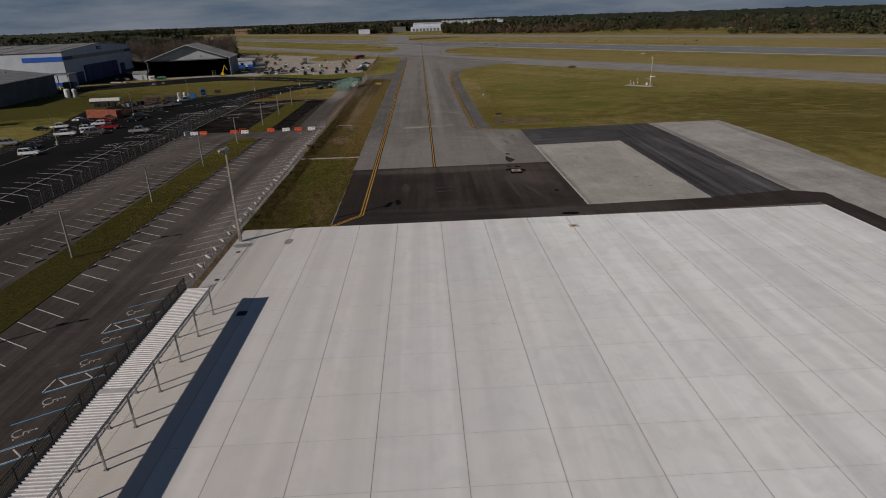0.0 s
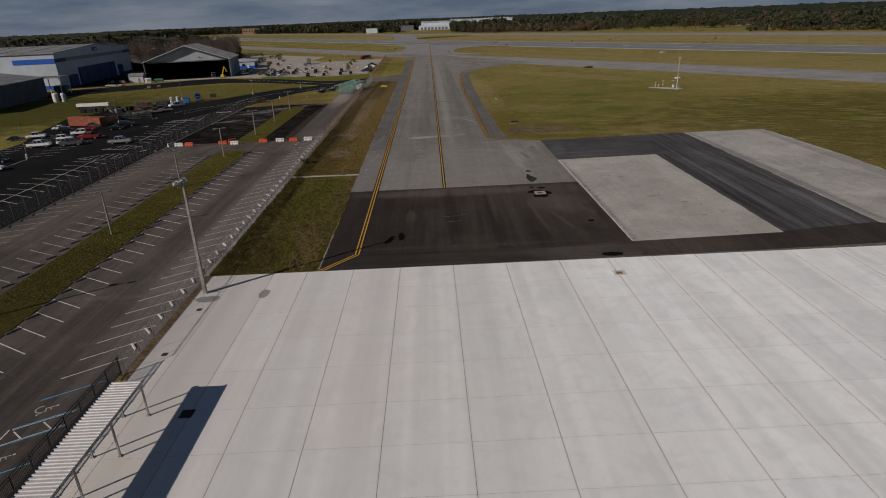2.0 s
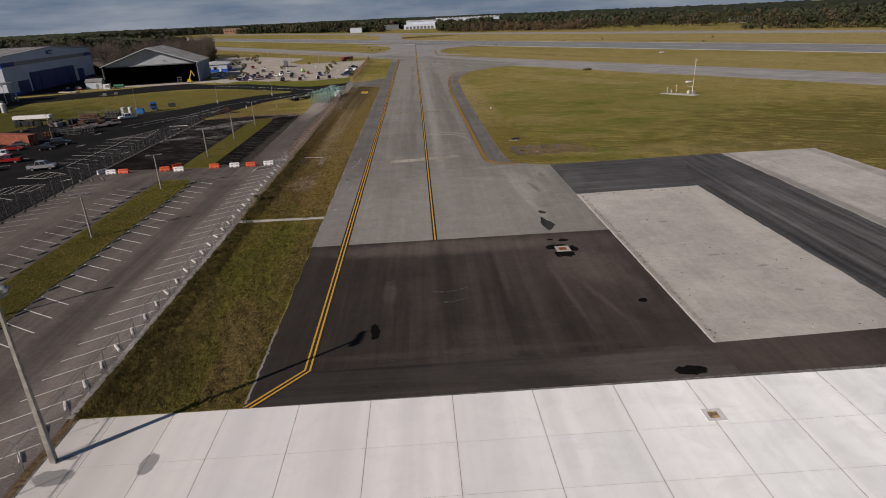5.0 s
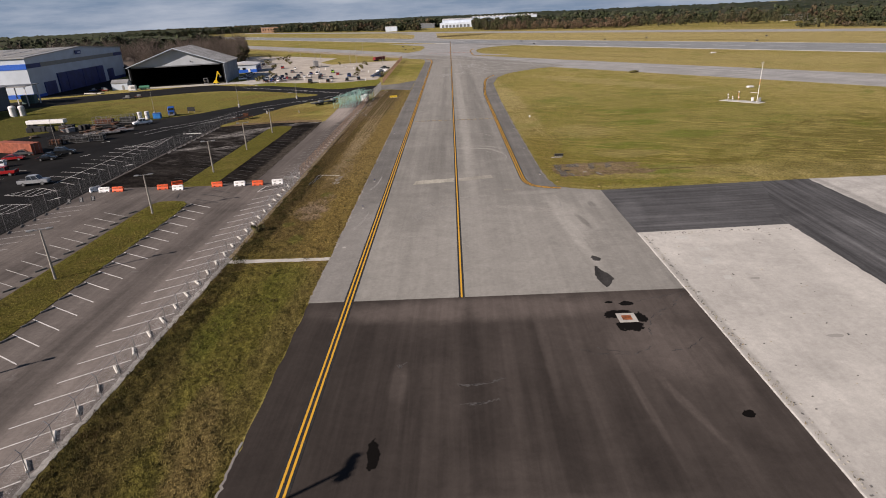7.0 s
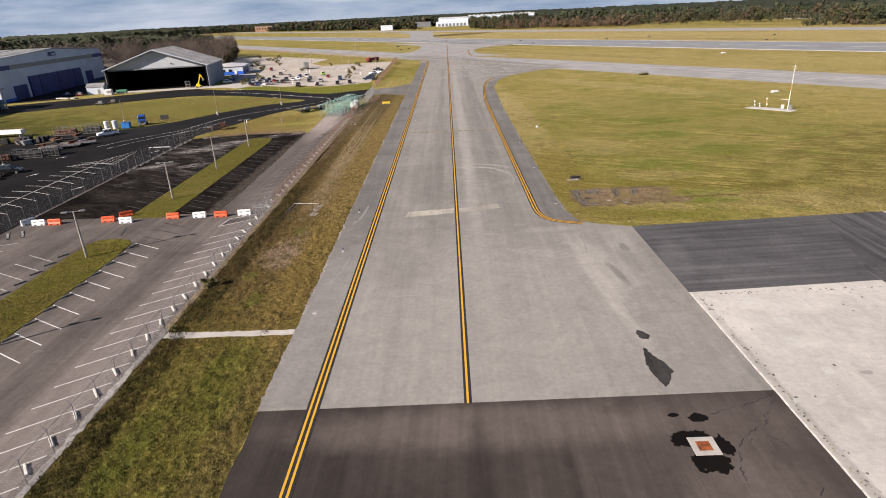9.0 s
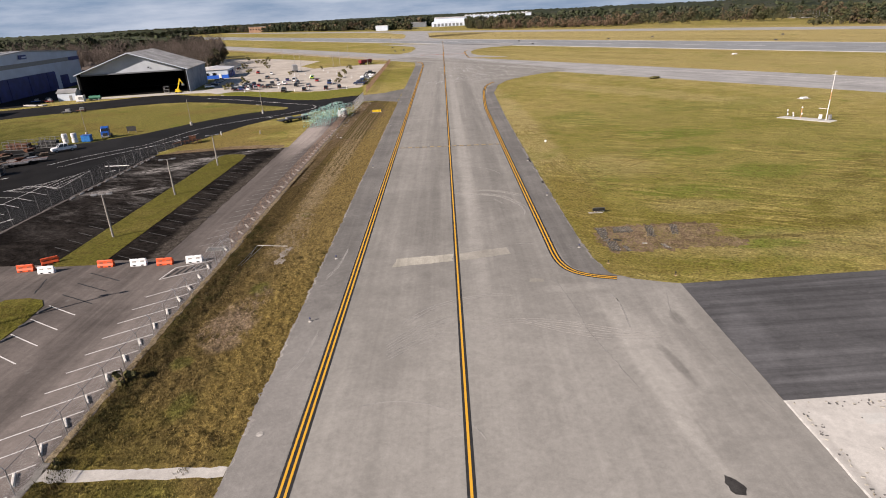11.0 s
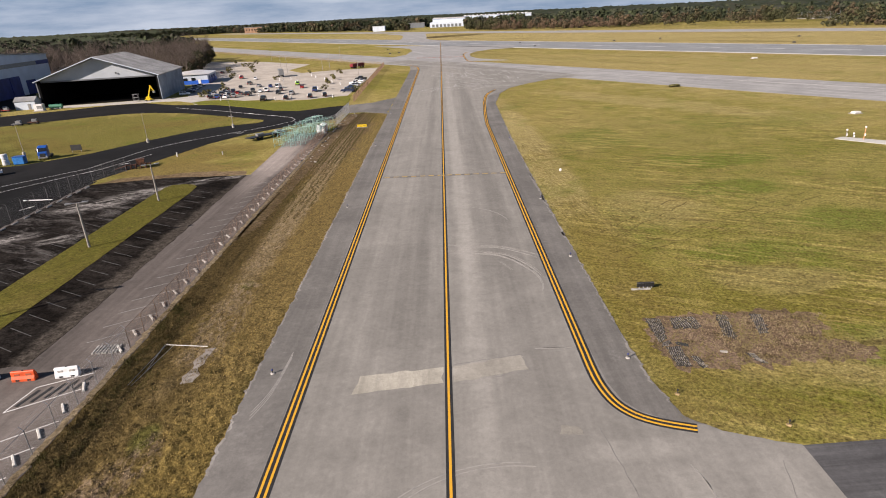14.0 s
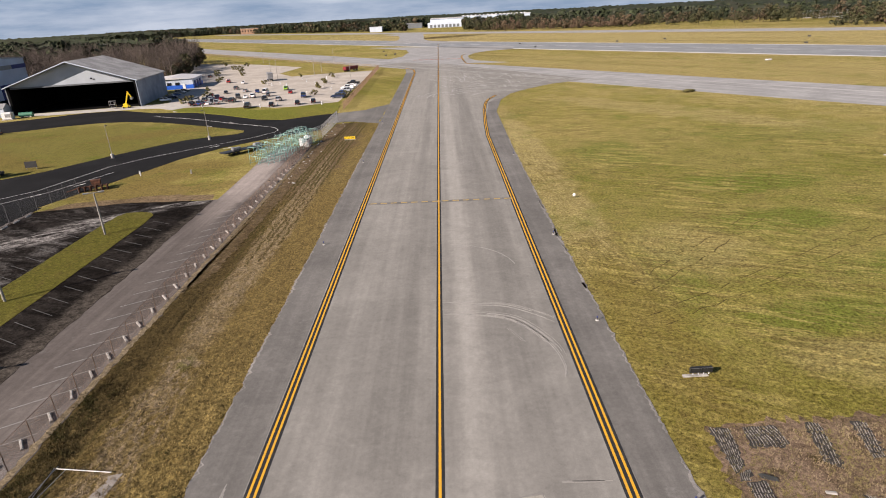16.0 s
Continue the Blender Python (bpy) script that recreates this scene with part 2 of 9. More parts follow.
def paving(name, base, streak=0.25, grain=0.3, blotch=0.3, tint=(1, 1, 1), streak_turn=0.0, light=0.0, stains=(), rough=0.9, crack=0.0, tracks=(), fine=0.0, spec=0.2, mottle=1.0):
    """Asphalt or concrete: long streaks along the driving way, blotches, grain, chosen stains (value, x, y, rx, ry, turn)."""
    k = Nodes(name)
    c = k.mix(k.ramp(k.noise(0.10, 6, 0.6, distort=0.5), 0.35, 0.68), lin(base * (1 - blotch), tint), lin(base * (1 + blotch), tint))
    for share, value, x, y, rx, ry, *turn in tracks:
        c = k.mix(k.math("MULTIPLY", k.spot(x, y, rx, ry, 0.9, 0.35, 0.5, turn[0] if turn else 0), share), c, lin(value, tint))
    s = k.noise(0.9, 4, 0.6, stretch=(1, 0.035, 1), turn=streak_turn)
    c = k.mix(k.math("MULTIPLY", k.ramp(s, 0.40, 0.72), streak), c, lin(base * 1.7, tint))
    s2 = k.noise(0.35, 4, 0.6, stretch=(1, 0.05, 1), turn=streak_turn, shift=(7, 3, 0))
    c = k.mix(k.math("MULTIPLY", k.ramp(s2, 0.48, 0.75), streak), c, lin(base * 0.55, tint))
    if fine:
        s3 = k.noise(1.3, 4, 0.65, stretch=(1, 0.03, 1), turn=streak_turn + 1.5, shift=(2, 5, 0), distort=0.4)
        c = k.shade(c, s3, 0.3, 0.7, 1 - fine, 1 + fine)
        s4 = k.noise(3.5, 3, 0.6, stretch=(1, 0.02, 1), turn=streak_turn - 2, shift=(9, 4, 0))
        c = k.mix(k.math("MULTIPLY", k.ramp(s4, 0.62, 0.74), fine * 0.6), c, lin(base * 2.2, tint))
    g = k.noise(9.0, 5, 0.75)
    c = k.mix(k.math("MULTIPLY", k.ramp(g, 0.35, 0.8), grain), c, lin(base * 0.6, tint))
    c = k.shade(c, k.noise(2.2, 5, 0.7), 0.3, 0.7, 1 - 0.14 * mottle, 1 + 0.12 * mottle)
    c = k.shade(c, k.noise(16.0, 3, 0.8), 0.3, 0.7, 1 - 0.13 * mottle, 1 + 0.13 * mottle)
    c = k.shade(c, k.noise(0.45, 5, 0.65, distort=0.9, shift=(1, 9, 0)), 0.32, 0.68, 0.91, 1.09)
    if light:
        c = k.mix(k.math("MULTIPLY", k.ramp(k.noise(0.55, 6, 0.7), 0.6, 0.72), light), c, lin(min(0.6, base * 2.0), (1, 0.98, 0.94)))
    if crack:
        v = k.t.nodes.new("ShaderNodeTexVoronoi")
        v.feature = "DISTANCE_TO_EDGE"
        v.inputs["Scale"].default_value = 0.22
        k.link(k.tc.outputs["Object"], v.inputs["Vector"])
        c = k.mix(k.math("MULTIPLY", k.math("SUBTRACT", 1.0, k.ramp(v.outputs["Distance"], 0.0, 0.012)), crack), c, lin(base * 0.45, tint))
    for value, x, y, rx, ry, *turn in stains:
        c = k.mix(k.math("MULTIPLY", k.spot(x, y, rx, ry, 0.10, 0.8, 1.5, turn[0] if turn else 0), 0.95), c, lin(value, tint))
    k.bump(g, 0.25, 0.01)
    return k.done(c, rough, 0, spec)


M = {}
STRAW, OLIVE, LUSH = (0.420, 0.340, 0.155, 1), (0.150, 0.158, 0.034, 1), (0.135, 0.168, 0.028, 1)
M["grass"] = grass_material("grass", (0.205, 0.193, 0.039, 1), (0.345, 0.280, 0.098, 1), (0.140, 0.104, 0.038, 1), (0.36, 0.60), 0.41,
                            [(OLIVE, 0.40, 55, 205, 36, 55, 20), ((0.160, 0.145, 0.028, 1), 0.8, 30, 158, 24, 12), (LUSH, 0.85, 49, 216, 9, 5), (LUSH, 0.85, 45, 199, 9, 4, 10), (LUSH, 0.5, 27, 186, 3, 6), (LUSH, 0.5, 35, 240, 6, 10), (LUSH, 0.4, 75, 250, 20, 8), (LUSH, 0.75, 52, 184, 8, 4), (LUSH, 0.6, 36, 175, 8, 3), (LUSH, 0.6, 39, 157, 5, 2), (STRAW, 0.75, 20.5, 225, 3.5, 75), (STRAW, 0.6, 80, 150, 60, 5, -4), (STRAW, 0.55, 60, 285, 40, 8, 125), (STRAW, 0.45, 31, 192, 6, 8), (STRAW, 0.45, 36, 168, 7, 3), (STRAW, 0.5, 130, 330, 260, 60, 125), (STRAW, 0.95, 250, 520, 700, 120, 125), ((0.115, 0.098, 0.022, 1), 0.75, 115, 150, 60, 48), ((0.152, 0.140, 0.036, 1), 0.8, -105, 275, 60, 40), ((0.200, 0.145, 0.052, 1), 0.75, -49, 229, 16, 5, 5), ((0.190, 0.142, 0.045, 1), 0.6, -97, 262, 20, 5, -35), ((0.185, 0.138, 0.045, 1), 0.6, -74, 288, 16, 5, 25), ((0.175, 0.135, 0.042, 1), 0.6, -120, 288, 22, 5, 20), ((0.20, 0.150, 0.048, 1), 0.8, -52, 241, 16, 9, 30), ((0.060, 0.042, 0.022, 1), 0.9, 15, 850, 48, 26, 30), (LUSH, 0.75, 37.5, 153.6, 4, 1.2), (LUSH, 0.6, 35.6, 158.3, 1.2, 0.9), ((0.10, 0.078, 0.03, 1), 0.8, 39.0, 155.6, 5.5, 0.45), ((0.075, 0.075, 0.017, 1), 0.9, -152, 228, 52, 46), ((0.185, 0.150, 0.030, 1), 0.8, 20.5, 171, 3.5, 22)], lumps=0.25, rough=1.35, clumps=0.5)
VERGE = dict(green=(0.120, 0.102, 0.024, 1), tan=(0.178, 0.136, 0.044, 1), brown=(0.074, 0.053, 0.022, 1), tan_at=(0.40, 0.64), clumps=0.40, lumps=0.34,
             zones=[((0.158, 0.112, 0.043, 1), 0.8, -19, 205, 9, 75), ((0.135, 0.098, 0.038, 1), 0.85, -20.5, 142, 5.5, 20), ((0.212, 0.156, 0.060, 1), 0.9, -15.0, 200, 2.9, 95), ((0.192, 0.140, 0.046, 1), 0.9, -15.0, 136, 2.9, 18), ((0.075, 0.060, 0.022, 1), 0.6, -24.3, 138, 1.9, 18),
                    ((0.225, 0.172, 0.095, 1), 0.75, -19.6, 212, 1.9, 48), ((0.088, 0.064, 0.028, 1), 0.75, -23.6, 178, 2.4, 50), ((0.15, 0.105, 0.062, 1), 0.9, -21.0, 258, 4.5, 36),
                    ((0.120, 0.109, 0.026, 1), 0.75, -18.0, 98, 4.2, 21, 4), ((0.105, 0.078, 0.032, 1), 0.6, -21.8, 89, 2.2, 11), ((0.112, 0.086, 0.034, 1), 0.5, -15.0, 86, 1.6, 8), ((0.098, 0.108, 0.018, 1), 0.5, -16.5, 113, 2.4, 6), ((0.090, 0.106, 0.018, 1), 0.45, -20.5, 104, 1.4, 5), ((0.165, 0.122, 0.050, 1), 0.8, -15.4, 84, 1.5, 6), ((0.150, 0.112, 0.046, 1), 0.7, -17.2, 91, 1.3, 5), ((0.13, 0.105, 0.035, 1), 0.7, -14.4, 102, 1.2, 12),
                    ((0.074, 0.060, 0.021, 1), 0.65, -24.3, 98, 1.8, 30), ((0.070, 0.056, 0.020, 1), 0.6, -21.0, 82, 2.6, 7), ((0.098, 0.112, 0.024, 1), 0.55, -18.6, 147.5, 0.9, 1.6), ((0.098, 0.112, 0.024, 1), 0.55, -19.0, 172, 0.8, 1.2), ((0.098, 0.112, 0.024, 1), 0.5, -18.8, 127.5, 1.0, 1.8), ((0.098, 0.112, 0.024, 1), 0.45, -21.2, 133.5, 0.8, 1.0), ((0.215, 0.160, 0.105, 1), 0.8, -19.4, 140.5, 2.0, 2.6), ((0.215, 0.160, 0.105, 1), 0.7, -18.8, 136.2, 1.4, 1.3)],
             bare=[((0.30, 0.235, 0.150, 1), -19.6, 212, 2.0, 46), ((0.27, 0.20, 0.14, 1), -19.2, 140.0, 2.4, 4.2), ((0.24, 0.18, 0.12, 1), -17.9, 145.5, 1.0, 2.2), ((0.24, 0.185, 0.12, 1), -19.0, 164, 2.0, 8)])
M["verge"] = grass_material("verge_grass", rows=0.18, rough=1.3, **VERGE)
M["verge_blades"] = grass_material("verge_blades", blades=True, **VERGE)
M["island"] = grass_material("island_grass", (0.114, 0.106, 0.022, 1), (0.170, 0.134, 0.042, 1), (0.092, 0.068, 0.022, 1), (0.45, 0.7), 0.0, [((0.055, 0.050, 0.014, 1), 0.85, -43.6, 50, 8, 58), ((0.085, 0.075, 0.018, 1), 0.6, -43.6, 110, 3, 22)], lumps=0.25)
M["dirt_pale"] = grass_material("pale_soil", (0.20, 0.155, 0.095, 1), (0.27, 0.215, 0.14, 1), (0.12, 0.09, 0.05, 1), (0.35, 0.6), lumps=0.3)
M["dirt"] = grass_material("bare_soil", (0.14, 0.098, 0.052, 1), (0.23, 0.17, 0.105, 1), (0.085, 0.058, 0.032, 1), (0.35, 0.6), lumps=0.4)
M["taxi"] = paving("taxiway_asphalt", 0.205, 0.20, 0.12, 0.10, (1, 0.955, 0.875), light=0.06, mottle=0.8,
                   tracks=[(0.6, 0.26, 3, 345, 15, 100), (0.8, 0.30, 4.9, 260, 1.1, 140), (0.5, 0.26, -3.2, 240, 0.5, 100), (0.5, 0.25, 11.8, 250, 0.4, 90), (0.6, 0.15, 9.8, 260, 1.9, 120), (0.5, 0.155, -0.4, 250, 0.9, 130), (0.4, 0.25, -5.0, 250, 1.6, 120), (0.6, 0.27, 18.5, 134, 1.6, 8, 18), (0.5, 0.15, -2.0, 170, 3.0, 14), (0.8, 0.265, 3.0, 122, 17, 20), (0.7, 0.30, 17.6, 133, 1.2, 8, 6), (0.5, 0.29, 14, 144.5, 3.5, 0.9), (0.5, 0.29, 21.5, 140, 1.5, 4), (0.65, 0.11, 21.6, 137.4, 0.5, 1.2), (0.6, 0.10, 18.9, 130.6, 0.4, 2.8, 8), (0.8, 0.075, 17.4, 123.4, 0.35, 3.2, 6), (0.75, 0.33, 16.7, 128, 0.8, 12, 4), (0.4, 0.28, 9, 133, 3, 1.2), (0.4, 0.16, -4.5, 134, 3, 5)],
                   spec=0.12, fine=0.05)
M["shoulder"] = paving("taxiway_shoulder", 0.142, 0.30, 0.2, 0.16, (1, 0.95, 0.885), light=0.18, mottle=1.0, tracks=[(0.9, 0.225, -11, 112, 9, 30)])
M["new_asphalt"] = paving("new_asphalt", 0.0485, 0.25, 0.15, 0.18, (1, 0.835, 0.75), fine=0.13, spec=0.06, mottle=0.6,
                          tracks=[(0.75, 0.030, -10, 92, 7, 16), (0.6, 0.078, 17, 101, 9, 9), (0.7, 0.115, 18.6, 99.2, 3.6, 4.2), (0.8, 0.125, 4.0, 106.4, 13, 2.2), (0.6, 0.10, 20, 106, 5, 2.6), (0.6, 0.11, 20.5, 96.2, 1.2, 3.2, -8), (0.5, 0.10, 21.8, 92.5, 1.3, 3.5, -10), (0.5, 0.075, 6, 97, 0.5, 11), (0.5, 0.075, 11.5, 94, 0.4, 12), (0.6, 0.026, 3.0, 95, 1.0, 12), (0.6, 0.026, 8.8, 92, 1.0, 12), (0.55, 0.028, -1.5, 90, 0.8, 10), (0.5, 0.027, 14, 89, 1.2, 8), (0.6, 0.085, -2.8, 94.5, 0.7, 2.6), (0.5, 0.07, 4, 82.6, 12, 0.5), (0.8, 0.085, 30, 80, 8, 3.5), (0.6, 0.10, 17.6, 92, 0.35, 5, 14), (0.6, 0.10, 15.0, 93, 0.3, 6, 3), (0.6, 0.095, 21.3, 99.5, 0.4, 5, 12), (0.5, 0.08, 9.2, 99, 0.4, 8)],
                          stains=[(0.002, 16.5, 104.5, 1.35, 0.65, 15), (0.002, 17.1, 102.4, 1.25, 1.0), (0.002, 17.95, 106.6, 0.65, 0.45), (0.002, 16.35, 106.9, 0.35, 0.22), (0.002, 18.4, 103.8, 0.6, 0.9), (0.003, -3.85, 86.9, 0.42, 1.55, 4), (0.002, 21.65, 89.8, 0.42, 0.42)])
M["band_asphalt"] = paving("dark_asphalt_band", 0.044, 0.35, 0.15, 0.14, (1, 0.87, 0.80), streak_turn=90, fine=0.2, spec=0.06, mottle=0.6, stains=[(0.002, 21.0, 77.9, 1.3, 0.6)], tracks=[(0.6, 0.075, 16, 79.5, 8, 1.2), (0.85, 0.10, 20, 78.6, 7, 2.6), (0.6, 0.024, 3, 81.0, 14, 0.35)])
M["old_asphalt"] = paving("worn_asphalt", 0.072, 0.42, 0.25, 0.16, (1, 0.99, 1.02), light=0.30, fine=0.46, spec=0.1, tracks=[(0.6, 0.17, 52.5, 110, 1.0, 22, 3), (0.5, 0.15, 47.5, 105, 0.6, 20), (0.6, 0.025, 44.6, 105, 0.8, 24), (0.6, 0.17, 54.5, 92, 1.2, 9)])
M["old_asphalt_cross"] = paving("worn_cross_asphalt", 0.076, 0.30, 0.25, 0.16, (1, 0.99, 1.02), streak_turn=86, light=0.30, fine=0.28, spec=0.1, tracks=[(0.6, 0.13, 33, 127.6, 8, 0.5), (0.5, 0.12, 31, 131, 6, 0.5), (0.5, 0.13, 26, 133, 1.6, 6, -12)])
M["pad"] = paving("old_concrete", 0.425, 0.10, 0.22, 0.10, (1, 0.955, 0.885), light=0.16, crack=0.06, mottle=0.7, tracks=[(0.75, 0.46, 26.4, 120.0, 1.6, 5.0, -6), (0.5, 0.33, 33, 108, 7, 5), (0.5, 0.47, 41, 112, 1.2, 12), (0.6, 0.24, 25.0, 100, 0.35, 22)],
                  stains=[(0.27, 33.3, 99.5, 0.7, 0.3), (0.28, 36.8, 96.0, 0.6, 0.22), (0.27, 37, 90, 0.4, 0.25), (0.26, 32.2, 111.0, 0.5, 0.25)])
M["brush"] = grass_material("dry_brush_soil", (0.125, 0.088, 0.056, 1), (0.25, 0.180, 0.130, 1), (0.070, 0.056, 0.02, 1), (0.35, 0.6), lumps=0.35)
M["sandy"] = paving("bare_sand", 0.25, 0.1, 0.4, 0.2, (1, 0.90, 0.80), light=0.2)
M["patch"] = paving("repaired_patch", 0.33, 0.3, 0.4, 0.16, (1, 0.94, 0.80), light=0.15, fine=0.15)
M["pad_rough"] = paving("weathered_concrete", 0.41, 0.16, 0.3, 0.16, (1, 0.96, 0.90), light=0.35, crack=0.25, tracks=[(0.6, 0.14, 57.8, 115, 0.9, 36), (0.5, 0.2, 73.5, 115, 1.2, 36), (0.4, 0.22, 66, 92, 4, 3)])
M["lot"] = paving("parking_asphalt", 0.100, 0.34, 0.25, 0.30, (1, 0.87, 0.795), light=0.32, fine=0.16, spec=0.08, tracks=[(0.8, 0.215, -28.3, 108, 3.0, 48), (0.75, 0.115, -31.0, 195, 2.8, 36), (0.55, 0.080, -27.2, 195, 1.7, 32), (0.95, 0.33, -31.3, 238, 3.2, 20), (0.6, 0.20, -31.6, 216, 1.8, 8), (0.65, 0.165, -30, 150, 4, 5), (0.6, 0.15, -34.0, 72.2, 5.5, 0.45), (0.6, 0.14, -30.6, 43.6, 1.4, 1.0), (0.6, 0.145, -37.2, 108, 2.0, 42), (0.5, 0.15, -58, 125, 3, 40), (0.45, 0.15, -48.5, 110, 1.5, 40), (0.75, 0.045, -33, 38, 9, 26), (0.75, 0.045, -54, 40, 9, 45), (0.6, 0.082, -33.0, 105, 1.7, 42), (0.45, 0.12, -54, 120, 1.5, 30)])
M["lot_dark"] = paving("fresh_parking_asphalt", 0.0115, 0.15, 0.25, 0.25, (1, 0.97, 0.97), spec=0.06)
M["road"] = paving("road_asphalt", 0.0150, 0.12, 0.25, 0.2, (1, 0.98, 1.0), spec=0.06)
M["runway"] = paving("runway_pavement", 0.27, 0.34, 0.2, 0.14, (1, 0.985, 0.965), streak_turn=-35.3, light=0.3, fine=0.12, spec=0.12)
M["runway_blue"] = paving("runway_asphalt", 0.215, 0.3, 0.2, 0.12, (0.96, 1.0, 1.03), streak_turn=-35.3, light=0.2, fine=0.14, spec=0.12)
M["gravel"] = paving("pale_gravel", 0.40, 0.05, 0.35, 0.14, (1, 0.90, 0.78))
M["kerb"] = paving("concrete_walk", 0.40, 0.05, 0.3, 0.12, (1, 0.95, 0.88))


def char_material():
    k = Nodes("sooty_ground")
    f = k.noise(0.20, 7, 0.70, stretch=(0.45, 1.3, 1), turn=24, distort=1.0)
    c = k.mix(k.ramp(f, 0.42, 0.62), lin(0.007, (1, 0.82, 0.72)), lin(0.020, (1, 0.86, 0.76)))
    ash = k.ramp(k.noise(0.26, 6, 0.74, stretch=(0.4, 1.3, 1), turn=24, distort=1.1, shift=(4, 1, 0)), 0.47, 0.63)
    west = k.spot(-55, 199, 12, 26, 0.9, 0.5, 0.2)
    c = k.mix(k.math("MULTIPLY", ash, k.math("MULTIPLY", west, 0.48)), c, lin(0.13, (1, 0.93, 0.87)))
    swept = k.ramp(k.noise(0.8, 5, 0.72, stretch=(0.35, 1.2, 1), turn=-28, distort=0.8, shift=(2, 6, 0)), 0.40, 0.60)
    for x, y, rx, ry, turn in ((-53.5, 206.5, 6.5, 2.6, 32), (-47.5, 213.6, 7.0, 1.8, 27), (-38.5, 219.6, 5.0, 1.0, 14), (-58, 191, 4.0, 1.6, 30), (-50.5, 190, 3.0, 1.2, 30)):
        c = k.mix(k.math("MULTIPLY", swept, k.math("MULTIPLY", k.spot(x, y, rx, ry, 0.9, 0.5, 0.4, turn), 0.85)), c, lin(0.27, (1, 0.94, 0.89)))
    soil = k.spot(-34.2, 180, 1.5, 34, 0.9, 0.8, 0.6)
    c = k.mix(k.math("MULTIPLY", soil, 0.55), c, lin(0.085, (1, 0.86, 0.72)))
    rows = k.noise(1.1, 3, 0.6, stretch=(1, 0.05, 1), turn=62)
    c = k.mix(k.math("MULTIPLY", k.ramp(rows, 0.45, 0.75), 0.30), c, lin(0.024, (1, 0.82, 0.70)))
    c = k.shade(c, k.noise(5, 4, 0.7), 0.35, 0.7, 0.6, 1.5)
    c = k.shade(c, k.noise(1.6, 5, 0.75, distort=0.6), 0.35, 0.65, 0.45, 1.7)
    k.bump(k.noise(3, 4, 0.7), 0.6, 0.08)
    return k.done(c, 0.95, 0, 0.02)


M["char"] = char_material()


def slab_material():
    k = Nodes("pale_concrete_slab", True)
    r = k.random()
    sep = k.t.nodes.new("ShaderNodeSeparateXYZ")
    k.link(k.at, sep.inputs[0])
    own = k.t.nodes.new("ShaderNodeSeparateXYZ")
    k.link(k.tc.outputs["Generated"], own.inputs[0])
    pours = k.ramp(sep.outputs["X"], -16.0, 26.0)              # later pours towards the east are whiter
    base = k.mix(pours, lin(0.74, (1, 0.965, 0.945)), lin(0.97, (0.975, 1.0, 1.0)))
    base = k.mix(k.math("MULTIPLY", k.ramp(r, 0.55, 0.8), 0.30), base, lin(0.80, (0.96, 1.0, 1.02)))
    base = k.mix(k.math("MULTIPLY", k.ramp(r, 0.40, 0.15), 0.22), base, lin(0.84, (1.0, 1.0, 0.95)))
    base = k.mix(k.math("MULTIPLY", k.ramp(sep.outputs["X"], -17.4, -18.2), 0.55), base, lin(0.50, (1, 0.93, 0.83)))
    columns = k.noise(0.33, 3, 0.5, stretch=(1, 0.012, 1), shift=(3, 1, 0))
    base = k.shade(base, columns, 0.36, 0.64, 0.88, 1.06)
    cloud = k.ramp(k.noise(0.42, 5, 0.62, distort=0.7), 0.42, 0.68)                 # grey cement clouds inside a slab
    base = k.mix(k.math("MULTIPLY", cloud, 0.26), base, lin(0.60, (0.98, 0.99, 1.0)))
    base = k.mix(k.math("MULTIPLY", k.ramp(k.noise(0.9, 5, 0.6, stretch=(1, 0.05, 1)), 0.42, 0.72), 0.20), base, lin(0.56, (1, 0.97, 0.96)))
    edge = k.math("ABSOLUTE", k.math("SUBTRACT", own.outputs["X"], 0.5))
    wob = k.math("MULTIPLY", k.math("SUBTRACT", k.noise(1.3, 4, 0.6, stretch=(1, 0.3, 1)), 0.5), 0.16)
    pale = k.ramp(k.math("ADD", edge, wob), 0.39, 0.44)                             # pale floated margins beside the joints
    base = k.mix(k.math("MULTIPLY", pale, k.math("MULTIPLY", k.ramp(sep.outputs["X"], -4.0, 24.0), 0.42)), base, lin(0.95, (1, 0.995, 0.985)))
    worn = k.ramp(k.math("ADD", edge, k.math("MULTIPLY", wob, 0.25)), 0.476, 0.50)
    base = k.mix(k.math("MULTIPLY", worn, 0.20), base, lin(0.42, (1, 0.96, 0.92)))
    ends = k.math("ABSOLUTE", k.math("SUBTRACT", own.outputs["Y"], 0.5))
    base = k.mix(k.math("MULTIPLY", k.ramp(k.math("ADD", ends, k.math("MULTIPLY", wob, 0.5)), 0.46, 0.50), 0.10), base, lin(0.55, (1, 0.96, 0.93)))
    for x, y, rx, ry in ((-23.3, 70.7, 1.25, 0.75), (-17.6, 71.4, 0.55, 1.0), (-23.1, 72.5, 0.5, 0.22)):
        base = k.mix(k.math("MULTIPLY", k.spot(x, y, rx, ry, 0.2, 0.45, 1.6), 0.75), base, lin(0.16))
    g = k.noise(11, 4, 0.7)
    base = k.mix(k.math("MULTIPLY", k.ramp(g, 0.4, 0.8), 0.10), base, lin(0.36))
    k.bump(g, 0.15, 0.004)
    return k.done(base, 0.85, 0, 0.25)


M["slab"] = slab_material()
M["joint"] = plain("joint_sealant", lin(0.17, (1, 0.96, 0.92)), 0.95, spec=0.05, wear=0.2)


